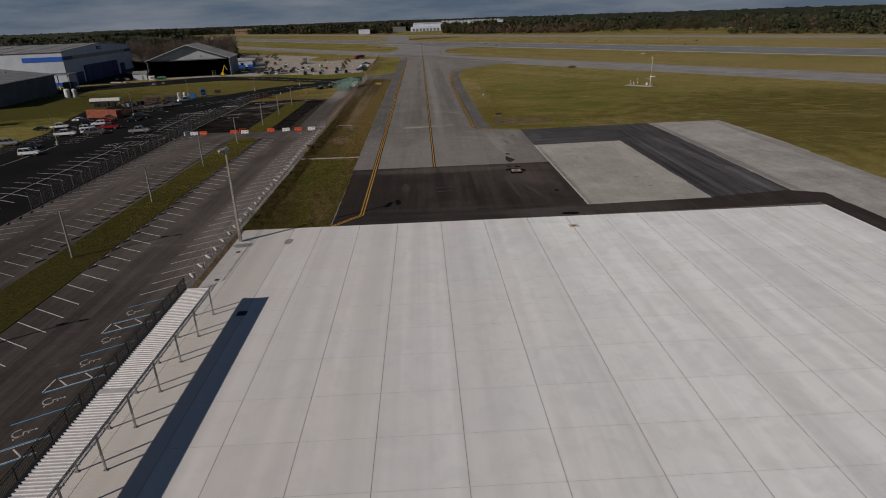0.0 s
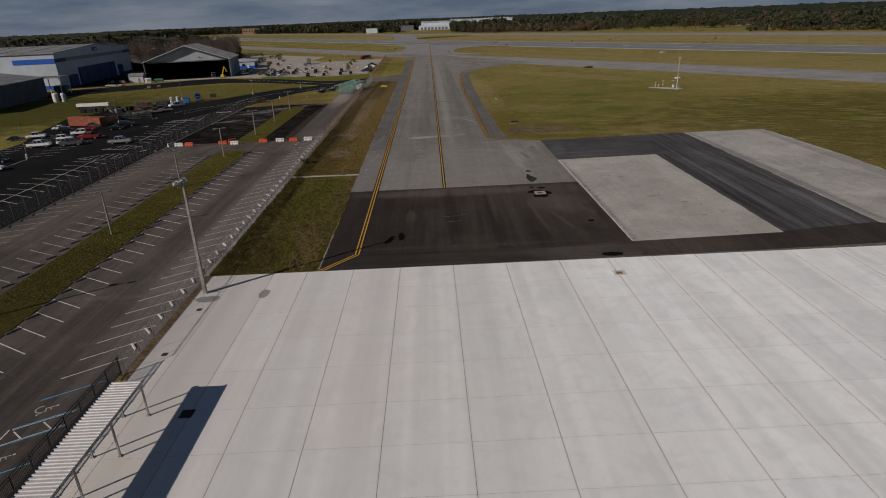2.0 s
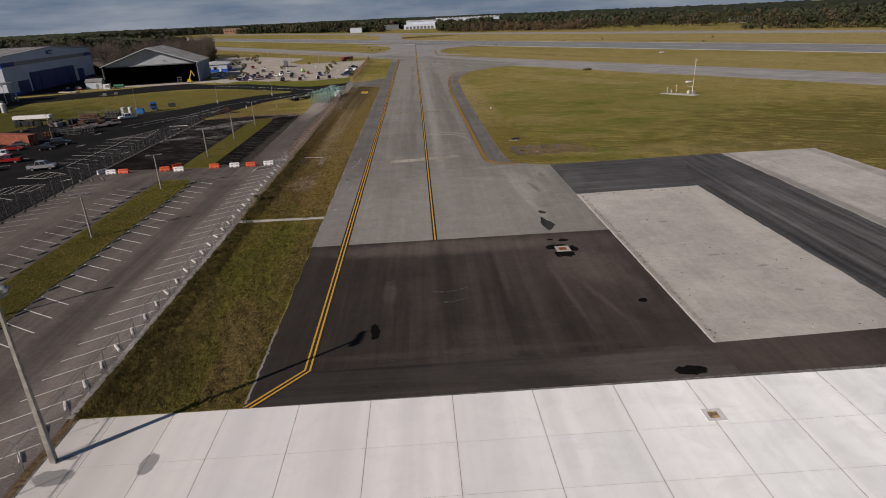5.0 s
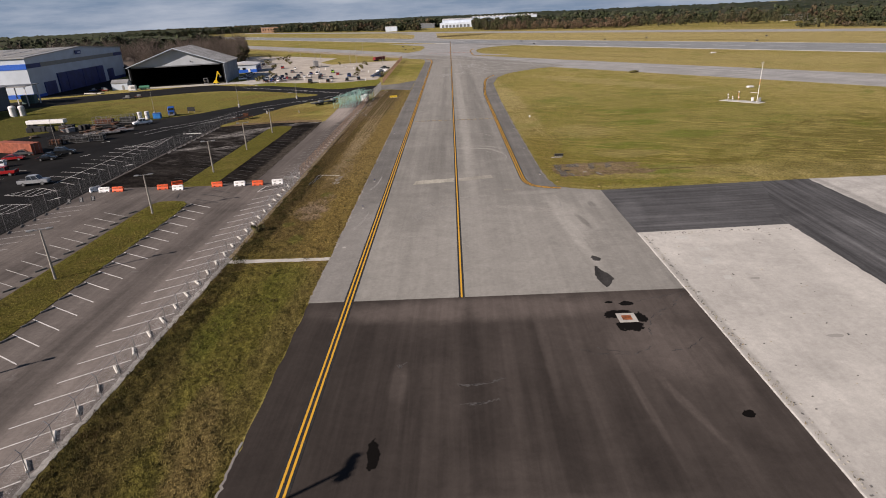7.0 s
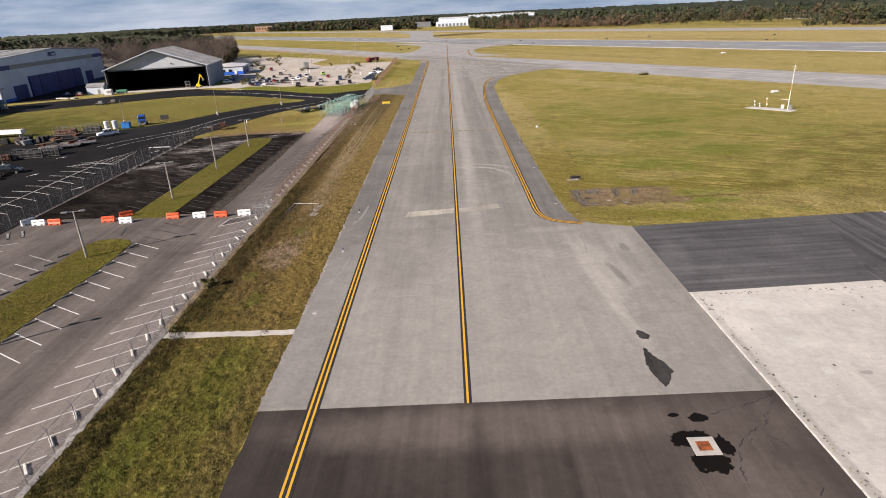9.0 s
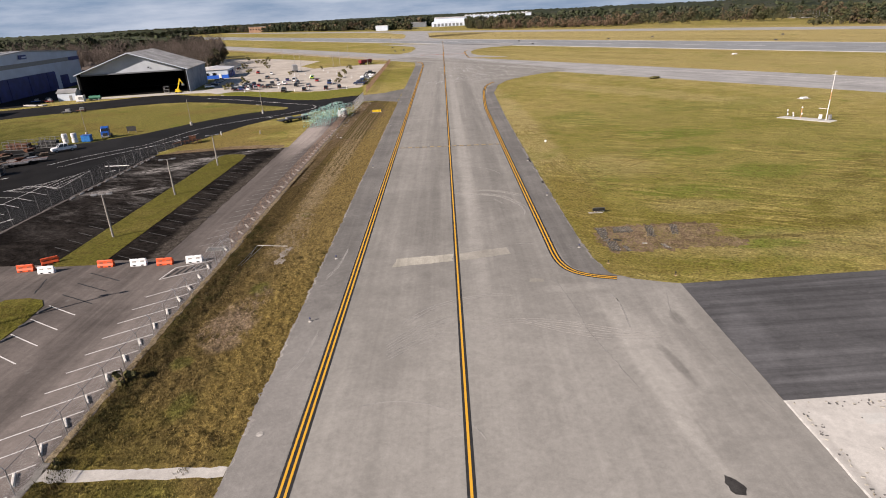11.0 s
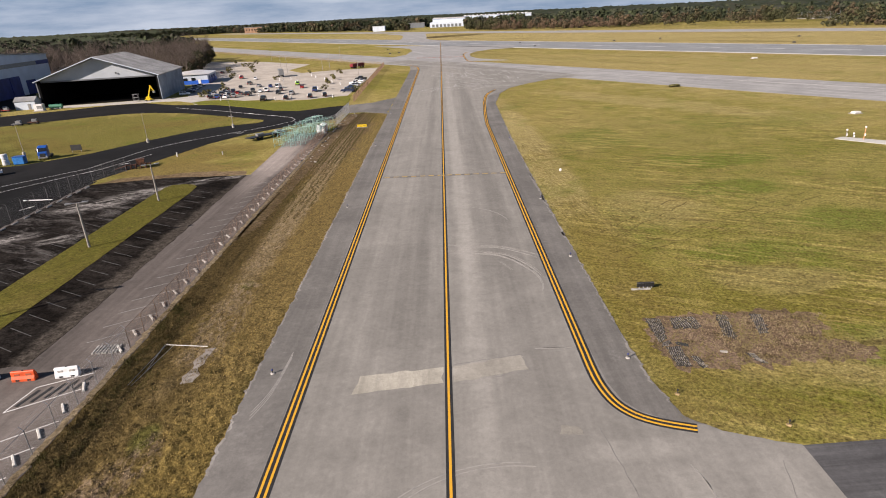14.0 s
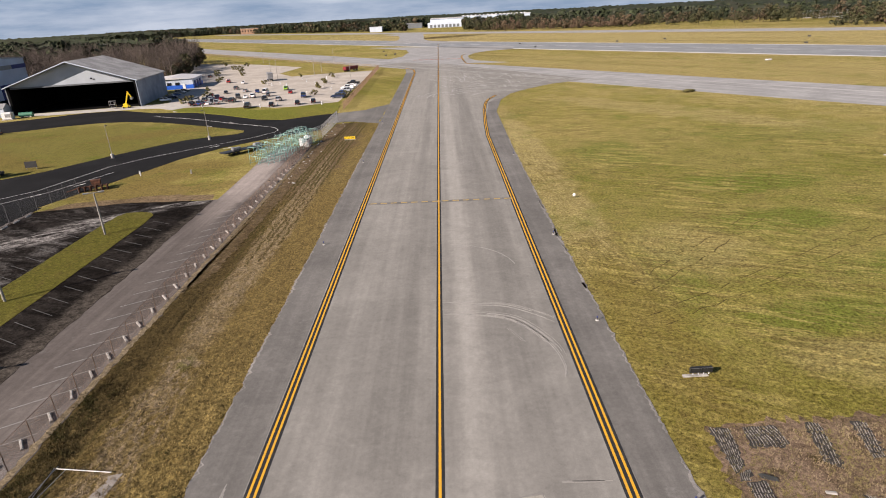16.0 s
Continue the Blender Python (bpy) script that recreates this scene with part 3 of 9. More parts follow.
def paint_material(name, colour, worn=0.25):
    k = Nodes(name)
    c = k.mix(k.math("MULTIPLY", k.ramp(k.noise(1.4, 5, 0.7), 0.45, 0.72), worn), colour, lin(0.12))
    c = k.mix(k.math("MULTIPLY", k.ramp(k.noise(14, 3, 0.7), 0.5, 0.75), worn), c, lin(0.1))
    return k.done(c, 0.7, 0, 0.3)


M["white_paint"] = paint_material("white_road_paint", lin(0.58, (1, 0.98, 0.95)), 0.3)
M["white_worn"] = paint_material("worn_white_paint", lin(0.42, (1, 0.97, 0.92)), 0.7)
M["yellow_paint"] = paint_material("yellow_road_paint", (0.60, 0.315, 0.022, 1), 0.18)
M["yellow_faded"] = paint_material("faded_yellow_paint", (0.40, 0.28, 0.085, 1), 0.55)
M["black_paint"] = paint_material("black_road_paint", lin(0.018), 0.15)
M["blue_paint"] = paint_material("blue_road_paint", (0.10, 0.32, 0.55, 1), 0.25)
M["red_paint"] = paint_material("red_road_paint", (0.35, 0.05, 0.03, 1), 0.4)
M["faded_patch"] = paving("faded_patch", 0.248, 0.1, 0.3, 0.25, (1, 0.94, 0.82), light=0.2)
M["footing"] = paving("old_footing", 0.27, 0.1, 0.5, 0.35, (1, 0.95, 0.88), light=0.3, mottle=2.5)
M["repair"] = paving("pale_repair", 0.43, 0.05, 0.15, 0.08, (1, 0.98, 0.92), mottle=0.6)
M["tar"] = paint_material("tarry_crack", lin(0.020, (1, 0.9, 0.85)), 0.5)
M["crumb"] = paving("crumbled_asphalt", 0.245, 0.2, 0.4, 0.25, (1, 0.94, 0.87), mottle=1.5)
M["damp"] = paving("damp_asphalt", 0.036, 0.35, 0.2, 0.5, (1, 0.95, 0.92), spec=0.1, mottle=2.0)
M["crack"] = paint_material("old_crack", lin(0.19, (1, 0.95, 0.9)), 0.3)
M["pink_edge"] = paving("dusty_lot_edge", 0.125, 0.2, 0.35, 0.2, (1, 0.87, 0.80), light=0.2)
M["lot_faint"] = paint_material("sooty_line", lin(0.055, (1, 0.95, 0.9)), 0.8)
M["scuff"] = paint_material("pale_scuff", lin(0.36, (1, 0.97, 0.93)), 0.75)
M["scratch"] = paint_material("pale_scratch", lin(0.088, (1, 0.92, 0.88)), 0.7)
M["rut"] = grass_material("pressed_grass", (0.082, 0.068, 0.022, 1), (0.11, 0.082, 0.035, 1), (0.05, 0.036, 0.018, 1))
M["mat_dark"] = plain("dark_rubber_matting", lin(0.045, (1, 0.90, 0.80)), 0.85, wear=0.3)
M["matting"] = plain("weathered_matting", lin(0.23, (1, 0.92, 0.84)), 0.8, wear=0.25)
M["tyre_mark"] = paint_material("tyre_mark", lin(0.28, (1, 0.95, 0.88)), 0.6)
M["concrete"] = plain("grey_concrete", lin(0.38, (1, 0.95, 0.88)), 0.9, wear=0.16, bump=0.2)
M["stop"] = plain("wheel_stop_concrete", lin(0.62, (1, 0.96, 0.89)), 0.9, wear=0.12, bump=0.2, vary=0.15)
# dark base imitates stops seen from their shaded side; also used for dirt crumbs
M["stop_shade_dirt"] = plain("wheel_stop_shade_dirt", lin(0.13, (1, 0.95, 0.9)), 0.9, wear=0.25, bump=0.2, vary=0.2)
M["stop_dark"] = plain("weathered_wheel_stop", lin(0.37, (1, 0.95, 0.88)), 0.9, wear=0.2, bump=0.2, vary=0.2)
M["pole"] = plain("pole_concrete", lin(0.27, (1, 0.93, 0.82)), 0.85, wear=0.12)
M["galv"] = plain("galvanised_steel", lin(0.36, (1, 1, 1.02)), 0.45, 0.7, wear=0.12)
M["dull_steel"] = plain("dull_grey_steel", lin(0.14), 0.7, 0.2, wear=0.15)
M["rusty_wire"] = plain("weathered_wire", (0.22, 0.15, 0.11, 1), 0.6, 0.4, wear=0.2)
M["rust"] = plain("rusty_steel", (0.12, 0.048, 0.025, 1), 0.85, 0.2, wear=0.3, bump=0.3)
M["black_metal"] = plain("black_painted_steel", lin(0.018), 0.45, 0.0, wear=0.1)
M["white_metal"] = plain("white_coated_metal", lin(0.66, (1, 0.99, 0.98)), 0.5, wear=0.05)
M["roof_sheet"] = plain("light_roof_sheet", lin(0.60, (1, 0.98, 0.98)), 0.45, 0.15, wear=0.05)
M["dull_lamp"] = plain("weathered_lamp_housing", lin(0.10, (0.95, 1, 0.98)), 0.6, 0.2, wear=0.15)
M["alu"] = plain("grey_aluminium", lin(0.32, (1, 1, 1)), 0.4, 0.6, wear=0.1)
M["orange_plastic"] = plain("orange_plastic", (0.62, 0.085, 0.02, 1), 0.5, wear=0.1)
M["white_plastic"] = plain("white_plastic", lin(0.70), 0.45, wear=0.06)
M["dark"] = plain("dark_rubber", lin(0.02), 0.8, wear=0.15)
M["glass_dark"] = plain("dark_window_glass", lin(0.015, (0.9, 1, 1.1)), 0.08, 0.0, 0.8, wear=0.02)
M["tan_grate"] = plain("tan_iron", (0.40, 0.28, 0.14, 1), 0.8, wear=0.3)
M["bright_rust"] = plain("bright_rust", (0.26, 0.075, 0.02, 1), 0.85, wear=0.25)
M["faded_orange"] = plain("faded_orange_paint", (0.55, 0.26, 0.13, 1), 0.6, wear=0.1)
M["lens"] = plain("lamp_lens", lin(0.45, (0.9, 1, 1.05)), 0.15, 0.2, 0.6, wear=0.05)
M["hangar_grey"] = plain("grey_wall_sheet", lin(0.145, (0.93, 1, 1.08)), 0.6, 0.0, 0.2, wear=0.08, scale=0.15)
M["hangar_white"] = plain("white_wall_sheet", lin(0.53, (0.87, 0.97, 1.11)), 0.55, 0.0, wear=0.05, scale=0.15)
M["hangar_roof"] = plain("weathered_grey_roof", lin(0.30, (1, 1, 1.0)), 0.5, 0.2, wear=0.14, scale=0.2)
# near-black colour stands in for the shade inside the open hangar
M["hangar_shade"] = plain("hangar_shade_black", lin(0.008), 0.95, spec=0.02, wear=0.1)
M["hangar_side"] = plain("blue_grey_side_sheet", lin(0.33, (0.88, 0.98, 1.12)), 0.6, 0.0, 0.2, wear=0.1, scale=0.3)
M["gable"] = plain("pale_gable_sheet", lin(0.42, (0.92, 0.99, 1.07)), 0.55, 0.0, wear=0.06, scale=0.15)
M["blue_wall"] = plain("blue_wall_paint", (0.015, 0.10, 0.50, 1), 0.5, wear=0.1)
M["navy"] = plain("dark_blue_door", (0.016, 0.030, 0.15, 1), 0.5, wear=0.15, scale=0.3)
M["band_grey"] = plain("beige_grey_band", lin(0.24, (1, 0.98, 0.93)), 0.6, wear=0.08)
M["teal"] = plain("teal_painted_steel", (0.28, 0.52, 0.47, 1), 0.55, 0.1, wear=0.2, vary=0.2)
M["yellow"] = plain("yellow_machine_paint", (0.72, 0.50, 0.01, 1), 0.5, wear=0.12)
M["container"] = plain("rust_red_container_paint", (0.30, 0.085, 0.045, 1), 0.65, wear=0.15, scale=0.8)
M["blue_truck"] = plain("blue_vehicle_paint", (0.012, 0.07, 0.30, 1), 0.3, wear=0.08)
M["water"] = plain("dark_water", (0.02, 0.05, 0.11, 1), 0.15, 0.0, 0.6, wear=0.05)


# ---- mesh building ----
class Mesh:
    def __init__(self):
        self.v, self.f = [], []

    def add(self, verts, faces, m=None):
        n = len(self.v)
        self.v += [tuple(m @ Vector(p)) for p in verts] if m is not None else [tuple(p) for p in verts]
        self.f += [tuple(i + n for i in f) for f in faces]
        return self

    def prism(self, pts, z0, z1, m=None):
        """pts run anticlockwise."""
        n = len(pts)
        v = [(x, y, z0) for x, y in pts] + [(x, y, z1) for x, y in pts]
        f = [tuple(range(n - 1, -1, -1)), tuple(range(n, 2 * n))]
        f += [(i, (i + 1) % n, n + (i + 1) % n, n + i) for i in range(n)]
        return self.add(v, f, m)

    def box(self, c, s, m=None, b=0.0):
        """A box round c of size s; b: chamfer."""
        x, y, z = (d / 2 for d in s)
        if not b:
            v = [(c[0] + i * x, c[1] + j * y, c[2] + k * z) for k in (-1, 1) for i, j in ((-1, -1), (1, -1), (1, 1), (-1, 1))]
            return self.add(v, [(3, 2, 1, 0), (4, 5, 6, 7), (0, 1, 5, 4), (1, 2, 6, 5), (2, 3, 7, 6), (3, 0, 4, 7)], m)
        b = min(b, x * 0.9, y * 0.9, z * 0.9)

        def ring(d, h):
            p = [(-x + b, -y + d), (x - b, -y + d), (x - d, -y + b), (x - d, y - b), (x - b, y - d), (-x + b, y - d), (-x + d, y - b), (-x + d, -y + b)]
            return [(c[0] + px, c[1] + py, c[2] + h) for px, py in p]
        v = ring(b, -z) + ring(0, -z + b) + ring(0, z - b) + ring(b, z)
        f = [tuple(range(7, -1, -1)), tuple(range(24, 32))]
        f += [(r * 8 + i, r * 8 + (i + 1) % 8, r * 8 + 8 + (i + 1) % 8, r * 8 + 8 + i) for r in range(3) for i in range(8)]
        return self.add(v, f, m)

    def tube(self, p, q, r, r2=None, n=8, caps=True, m=None):
        p, q = Vector(p), Vector(q)
        r2 = r if r2 is None else r2
        w = (q - p).normalized()
        u = w.orthogonal().normalized()
        t = w.cross(u)
        ring = [(math.cos(2 * math.pi * i / n), math.sin(2 * math.pi * i / n)) for i in range(n)]
        v = [p + (u * a + t * b) * r for a, b in ring] + [q + (u * a + t * b) * r2 for a, b in ring]
        f = [(i, (i + 1) % n, n + (i + 1) % n, n + i) for i in range(n)]
        if caps:
            f += [tuple(range(n - 1, -1, -1)), tuple(range(n, 2 * n))]
        return self.add(v, f, m)

    def lathe(self, profile, n=14, at=(0, 0, 0), m=None):
        v = [(at[0] + r * math.cos(2 * math.pi * i / n), at[1] + r * math.sin(2 * math.pi * i / n), at[2] + z) for r, z in profile for i in range(n)]
        k = len(profile)
        f = [(a * n + i, a * n + (i + 1) % n, (a + 1) * n + (i + 1) % n, (a + 1) * n + i) for a in range(k - 1) for i in range(n)]
        f += [tuple(range(n - 1, -1, -1)), tuple(range((k - 1) * n, k * n))]
        return self.add(v, f, m)

    def strip(self, line, width, z0, z1, side=0.0):
        """A flat band along a line of points, offset to its left by side."""
        pts = [Vector(p) for p in line]
        left, right = [], []
        for i, p in enumerate(pts):
            a, b = pts[max(i - 1, 0)], pts[min(i + 1, len(pts) - 1)]
            if 0 < i < len(pts) - 1:
                d1, d2 = (p - a).normalized(), (b - p).normalized()
                d = (d1 + d2).normalized()
                k = 1 / max(0.5, d.dot(d1))
            else:
                d, k = (b - a).normalized(), 1.0
            n = Vector((-d.y, d.x)) * k
            left.append(p + n * (side + width / 2))
            right.append(p + n * (side - width / 2))
        m = len(pts)
        v = [(p.x, p.y, z) for z in (z0, z1) for p in left] + [(p.x, p.y, z) for z in (z0, z1) for p in right]
        f = []
        for i in range(m - 1):
            f.append((m + i, 3 * m + i, 3 * m + i + 1, m + i + 1))
            f.append((i, m + i, m + i + 1, i + 1))
            f.append((2 * m + i, 2 * m + i + 1, 3 * m + i + 1, 3 * m + i))
        return self.add(v, f)

    def data(self, name, mat, smooth=False):
        me = bpy.data.meshes.new(name)
        me.from_pydata(self.v, [], self.f)
        me.materials.append(M[mat] if isinstance(mat, str) else mat)
        if smooth:
            me.polygons.foreach_set("use_smooth", [True] * len(me.polygons))
        me.update()
        return me


def part(name, mesh, mat, parent=None, label="", smooth=False, kind=""):
    ob = new(name, mesh.data(name, mat, smooth))
    ob.parent = parent
    return tagged(ob, label, kind=kind)


def thing(name, label, category, at=None, group="", kind=""):
    ob = new(name)
    ob.empty_display_size = 0.3
    if at is not None:
        ob.matrix_basis = at
    return tagged(ob, label, category, group, kind)


def structure(name, mesh, mat, label, category, smooth=False):
    return tagged(new(name, mesh.data(name, mat, smooth)), label, category, kind="structure")


def arc(cx, cy, r, a0, a1, n):
    return [(cx + r * math.cos(radians(a0 + (a1 - a0) * i / n)), cy + r * math.sin(radians(a0 + (a1 - a0) * i / n))) for i in range(n + 1)]


def rough_edge(line, step=1.0, amount=0.12, seed=1):
    """The same line with many small uneven points between its corners."""
    rnd = random.Random(seed)
    out = []
    for (x0, y0), (x1, y1) in zip(line, line[1:]):
        n = max(1, int(math.hypot(x1 - x0, y1 - y0) / step))
        for i in range(n):
            k = i / n
            d = rnd.gauss(0, amount) if i else 0.0
            l = math.hypot(x1 - x0, y1 - y0)
            out.append((x0 + (x1 - x0) * k - (y1 - y0) / l * d, y0 + (y1 - y0) * k + (x1 - x0) / l * d))
    return out + [line[-1]]

# ---- ground and pavements ----
Z = 0.03
g = Mesh()
RING = [(-6000, -6000), (6000, -6000), (6000, 6000), (-6000, 6000)]
g.add([(x, y, 0) for x, y in RING], [(0, 1, 2, 3)])
structure("ground", g, "grass", "mown airfield grass, olive green and straw coloured", "grass field")

# airfield directions: the runway runs 35.3 degrees left of the taxiway
RD = Vector((-math.sin(radians(35.3)), math.cos(radians(35.3))))
RN = Vector((math.cos(radians(35.3)), math.sin(radians(35.3))))


def field(n, s):
    """A point of the airfield: n across and s along the runway's direction."""
    p = RN * n + RD * s
    return (p.x, p.y)


def band(n0, n1, s0, s1, z, step=40, seed=0, wob=0.3):
    m = Mesh()
    near = rough_edge([field(n0, s0), field(n0, s1)], step, wob, seed)
    far = rough_edge([field(n1, s0), field(n1, s1)], step, wob, seed + 1)
    pts = far[::-1] + near
    m.prism(pts[::-1] if area(pts) < 0 else pts, -0.2, z)
    return m


def area(p):
    return sum(a[0] * b[1] - b[0] * a[1] for a, b in zip(p, p[1:] + p[:1]))


def slab(pts, z, z0=-0.2):
    return Mesh().prism(pts if area(pts) > 0 else pts[::-1], z0, z)


# taxiway from the apron to the parallel taxiway
left_edge = rough_edge([(-13.05, 109.0), (-13.2, 160), (-13.3, 300), (-13.2, 425), (-14.5, 447), (-20, 462), (-34, 482)], 0.7, 0.05, 3)
right_edge = rough_edge([(44, 352), (33, 340.5), (26.5, 331), (22.0, 318), (18.6, 296), (17.6, 250), (17.2, 200), (17.3, 160), (17.5, 152), (18.3, 147.6), (20.2, 145.9), (24.5, 144.3)], 0.7, 0.055, 4)
pts = [(-13.05, 109.0), (24.42, 109.3), (24.5, 144.3)] + right_edge[::-1][1:] + [(60, 360), (-10, 500)] + left_edge[::-1]
structure("taxiway", slab(pts, Z), "taxi", "worn grey asphalt taxiway with pale wheel streaks", "taxiway")
sh = [(-13.0, 109.35)] + [(x + 0.03, y) for x, y in left_edge if 110 < y < 424] + [(-9.8, 424), (-9.45, 109.35)]
structure("taxiway_shoulder", slab(sh, Z + 0.006, 0), "shoulder", "darker grey asphalt shoulder beside the taxiway line", "pavement")
sh = [(x - 0.03, y) for x, y in right_edge if 146.3 < y < 322] + [(18.6, 146.75), (17.0, 147.3), (15.6, 148.2), (14.7, 149.6), (14.25, 151.6), (14.05, 155.5), (13.95, 160), (14.0, 270), (15.0, 285), (17.5, 312), (20.5, 320)]
structure("taxiway_shoulder", slab(sh, Z + 0.006, 0), "shoulder", "darker grey asphalt shoulder beside the taxiway line", "pavement")
structure("parallel_taxiway", band(247, 281, -260, 1850, Z - 0.008, seed=5), "runway", "long grey parallel taxiway across the field", "taxiway")
structure("runway", band(372, 434, -300, 1880, Z - 0.008, seed=7), "runway_blue", "wide grey runway with pale edge bands", "runway")
structure("far_taxiway", band(562, 602, -300, 1850, Z - 0.008, seed=9), "runway", "distant pale taxiway beyond the runway", "taxiway")
pts = rough_edge([(-34, 520), (-22, 545), (-19.5, 590), (-23, 622), (-40, 655), (-60, 690)], 4, 0.3, 6) + [(60, 600)] + rough_edge([(55, 565), (37, 558), (27, 545), (21.5, 522), (20.5, 500), (24, 480), (40, 455), (0, 470)], 4, 0.3, 8)
structure("runway_connector", slab(pts, Z + 0.004), "runway", "grey connecting taxiway between runway and parallel taxiway", "taxiway")
pts = rough_edge([(-92, 790), (-62, 768), (-46, 790), (-43, 830), (-45, 900), (-52, 975), (-80, 1050), (-20, 1040), (20, 985), (-19, 985), (-15.5, 912), (-14, 820), (-8, 775), (30, 690), (-92, 790)], 12, 0.5, 33)[:-1]
structure("far_connector", slab(pts, Z + 0.004), "runway", "distant grey connecting taxiway beyond the runway", "taxiway")
for n0, n1, name in ((372.5, 375.3, "near"), (431.5, 433.2, "far")):
    structure("runway_edge_line", band(n0, n1, -300, 1870, Z + 0.004, 80, 2, 0.0), "white_paint", "white painted runway edge line", "marking")
cl = Mesh()
for i in range(-8, 50):   # dashes
    a, b = field(402.4, i * 36), field(402.4, i * 36 + 22)
    cl.strip([a, b], 0.9, 0, Z + 0.004)
structure("runway_centre_line", cl, "white_paint", "white dashed runway centre line", "marking")

# dark asphalt, concrete pads and worn asphalt beside the apron
edge = rough_edge([(-12.95, 109.0), (-12.85, 76.68)], 1.2, 0.06, 11)
structure("asphalt_apron", slab(edge + [(24.44, 76.68), (57.1, 77.75), (57.25, 40), (60.98, 40), (60.7, 82.6), (56.75, 84.4), (43.5, 82.7), (24.6, 82.0), (24.55, 109.29)], Z + 0.002),
          "new_asphalt", "new dark brownish-black asphalt with wet oil stains", "asphalt")
structure("worn_asphalt_lane", slab([(43.2, 126.9), (43.1, 82.0), (56.75, 83.8), (57.1, 145.75), (49.5, 145.4)], Z - 0.002), "old_asphalt", "worn grey-black asphalt lane with scraped streaks", "asphalt")
structure("worn_asphalt_lane", slab([(24.5, 124.9), (43.7, 126.0), (49.6, 145.4), (24.5, 144.25)], Z - 0.003), "old_asphalt_cross", "worn grey-black asphalt lane with scraped streaks", "asphalt")
structure("concrete_pad", slab([(24.5, 81.55), (43.42, 82.3)] + rough_edge([(43.42, 82.3), (43.58, 126.2)], 1.0, 0.05, 12)[1:] + [(24.5, 125.2)], Z + 0.006), "pad", "old pale concrete pad with worn edges", "concrete")
structure("concrete_strip", slab(rough_edge([(56.63, 84.1), (60.6, 82.25), (60.95, 40), (74.5, 40), (74.2, 90), (75.5, 120), (75.0, 146.0), (57.0, 145.75), (56.63, 84.1)], 1.5, 0.09, 13)[:-1], Z + 0.004), "pad_rough", "weathered pale concrete strip beside worn asphalt", "concrete")
ws = Mesh()
ws.strip(rough_edge([(24.52, 81.6), (24.5, 109.3), (24.5, 125.2)], 0.8, 0.012, 21), 0.15, 0, Z + 0.011)
structure("edge_joint", ws, "stop", "pale worn joint along the concrete pad", "marking")

def smooth(line, n=6):
    """A rounded line through the given points."""
    p = [Vector(q) for q in [line[0]] + list(line) + [line[-1]]]
    out = []
    for a, b, c, d in zip(p, p[1:], p[2:], p[3:]):
        for i in range(n):
            t = i / n
            out.append(tuple(0.5 * (2 * b + (c - a) * t + (2 * a - 5 * b + 4 * c - d) * t * t + (3 * b - a - 3 * c + d) * t ** 3)))
    return out + [tuple(line[-1])]


structure("asphalt_band", slab([(-12.8, 76.69), (24.43, 76.69), (24.5, 81.45), (-8.9, 81.0)], Z + 0.005), "band_asphalt", "darker asphalt band along the concrete edge", "asphalt")
ck = Mesh()
for line in ([(24.4, 109.1), (22.0, 107.9), (20.3, 107.3), (18.9, 106.9)], [(15.8, 98.0), (14.9, 98.3), (13.4, 98.9)], [(21.6, 104.6), (22.4, 103.4)], [(20.5, 104.3), (20.2, 104.0)]):
    ck.strip(rough_edge(line, 0.3, 0.10, 51), 0.05, 0, Z + 0.006)
for line in ([(12.0, 98.7), (13.2, 98.0), (14.6, 97.8), (16.1, 97.7), (17.2, 98.3), (18.1, 99.1)], [(19.2, 98.0), (20.6, 98.3), (22.0, 99.4), (22.7, 100.3)], [(18.4, 100.7), (18.8, 102.3), (19.3, 103.5), (20.2, 104.6), (21.9, 105.6), (23.2, 107.4), (24.2, 108.6)]):
    for i in range(len(line) - 1):
        ck.strip(rough_edge([line[i], tuple(line[i][j] + (line[i + 1][j] - line[i][j]) * 0.72 for j in (0, 1))], 0.22, 0.09, 60 + i), 0.065, 0, Z + 0.0062)
for k_, (x0, x1, y0) in enumerate(((-5.2, -3.6, 83.0), (-3.2, 1.2, 81.9), (1.8, 4.6, 82.3), (7.4, 10.2, 81.5))):   # ragged seam beside the darker band
    ck.strip(rough_edge([(x0, y0), ((x0 + x1) / 2, y0 - 0.25), (x1, y0 + 0.1)], 0.25, 0.09, 70 + k_), 0.10, 0, Z + 0.0062)
structure("asphalt_cracks", ck, "tar", "thin dark cracks in the new asphalt", "crack")
M["bank"] = grass_material("bank_grass", (0.165, 0.172, 0.032, 1), (0.22, 0.195, 0.048, 1), (0.12, 0.10, 0.028, 1), (0.45, 0.7), lumps=0.2)
# parking lot, islands, sooty ground, fresh asphalt lot, road loop
lot_r = rough_edge([(-25.9, -20), (-25.95, 62), (-25.75, 80), (-25.2, 104), (-25.15, 120), (-25.3, 240), (-26.0, 262)], 1.2, 0.10, 14)
structure("parking_lot", slab(lot_r + [(-34.0, 262), (-34.4, 250), (-33.9, 238), (-33.6, 221.5), (-62.6, 219), (-62.6, -20)], Z), "lot", "brownish grey worn asphalt parking lot with faded stall lines", "parking lot")


def island(name, pts, z=0.08):
    pts = pts if area(pts) > 0 else pts[::-1]
    isl = structure(name, Mesh().prism(pts, 0, z), "island", "long grass island with a low edge in the parking lot", "grass island")
    return isl


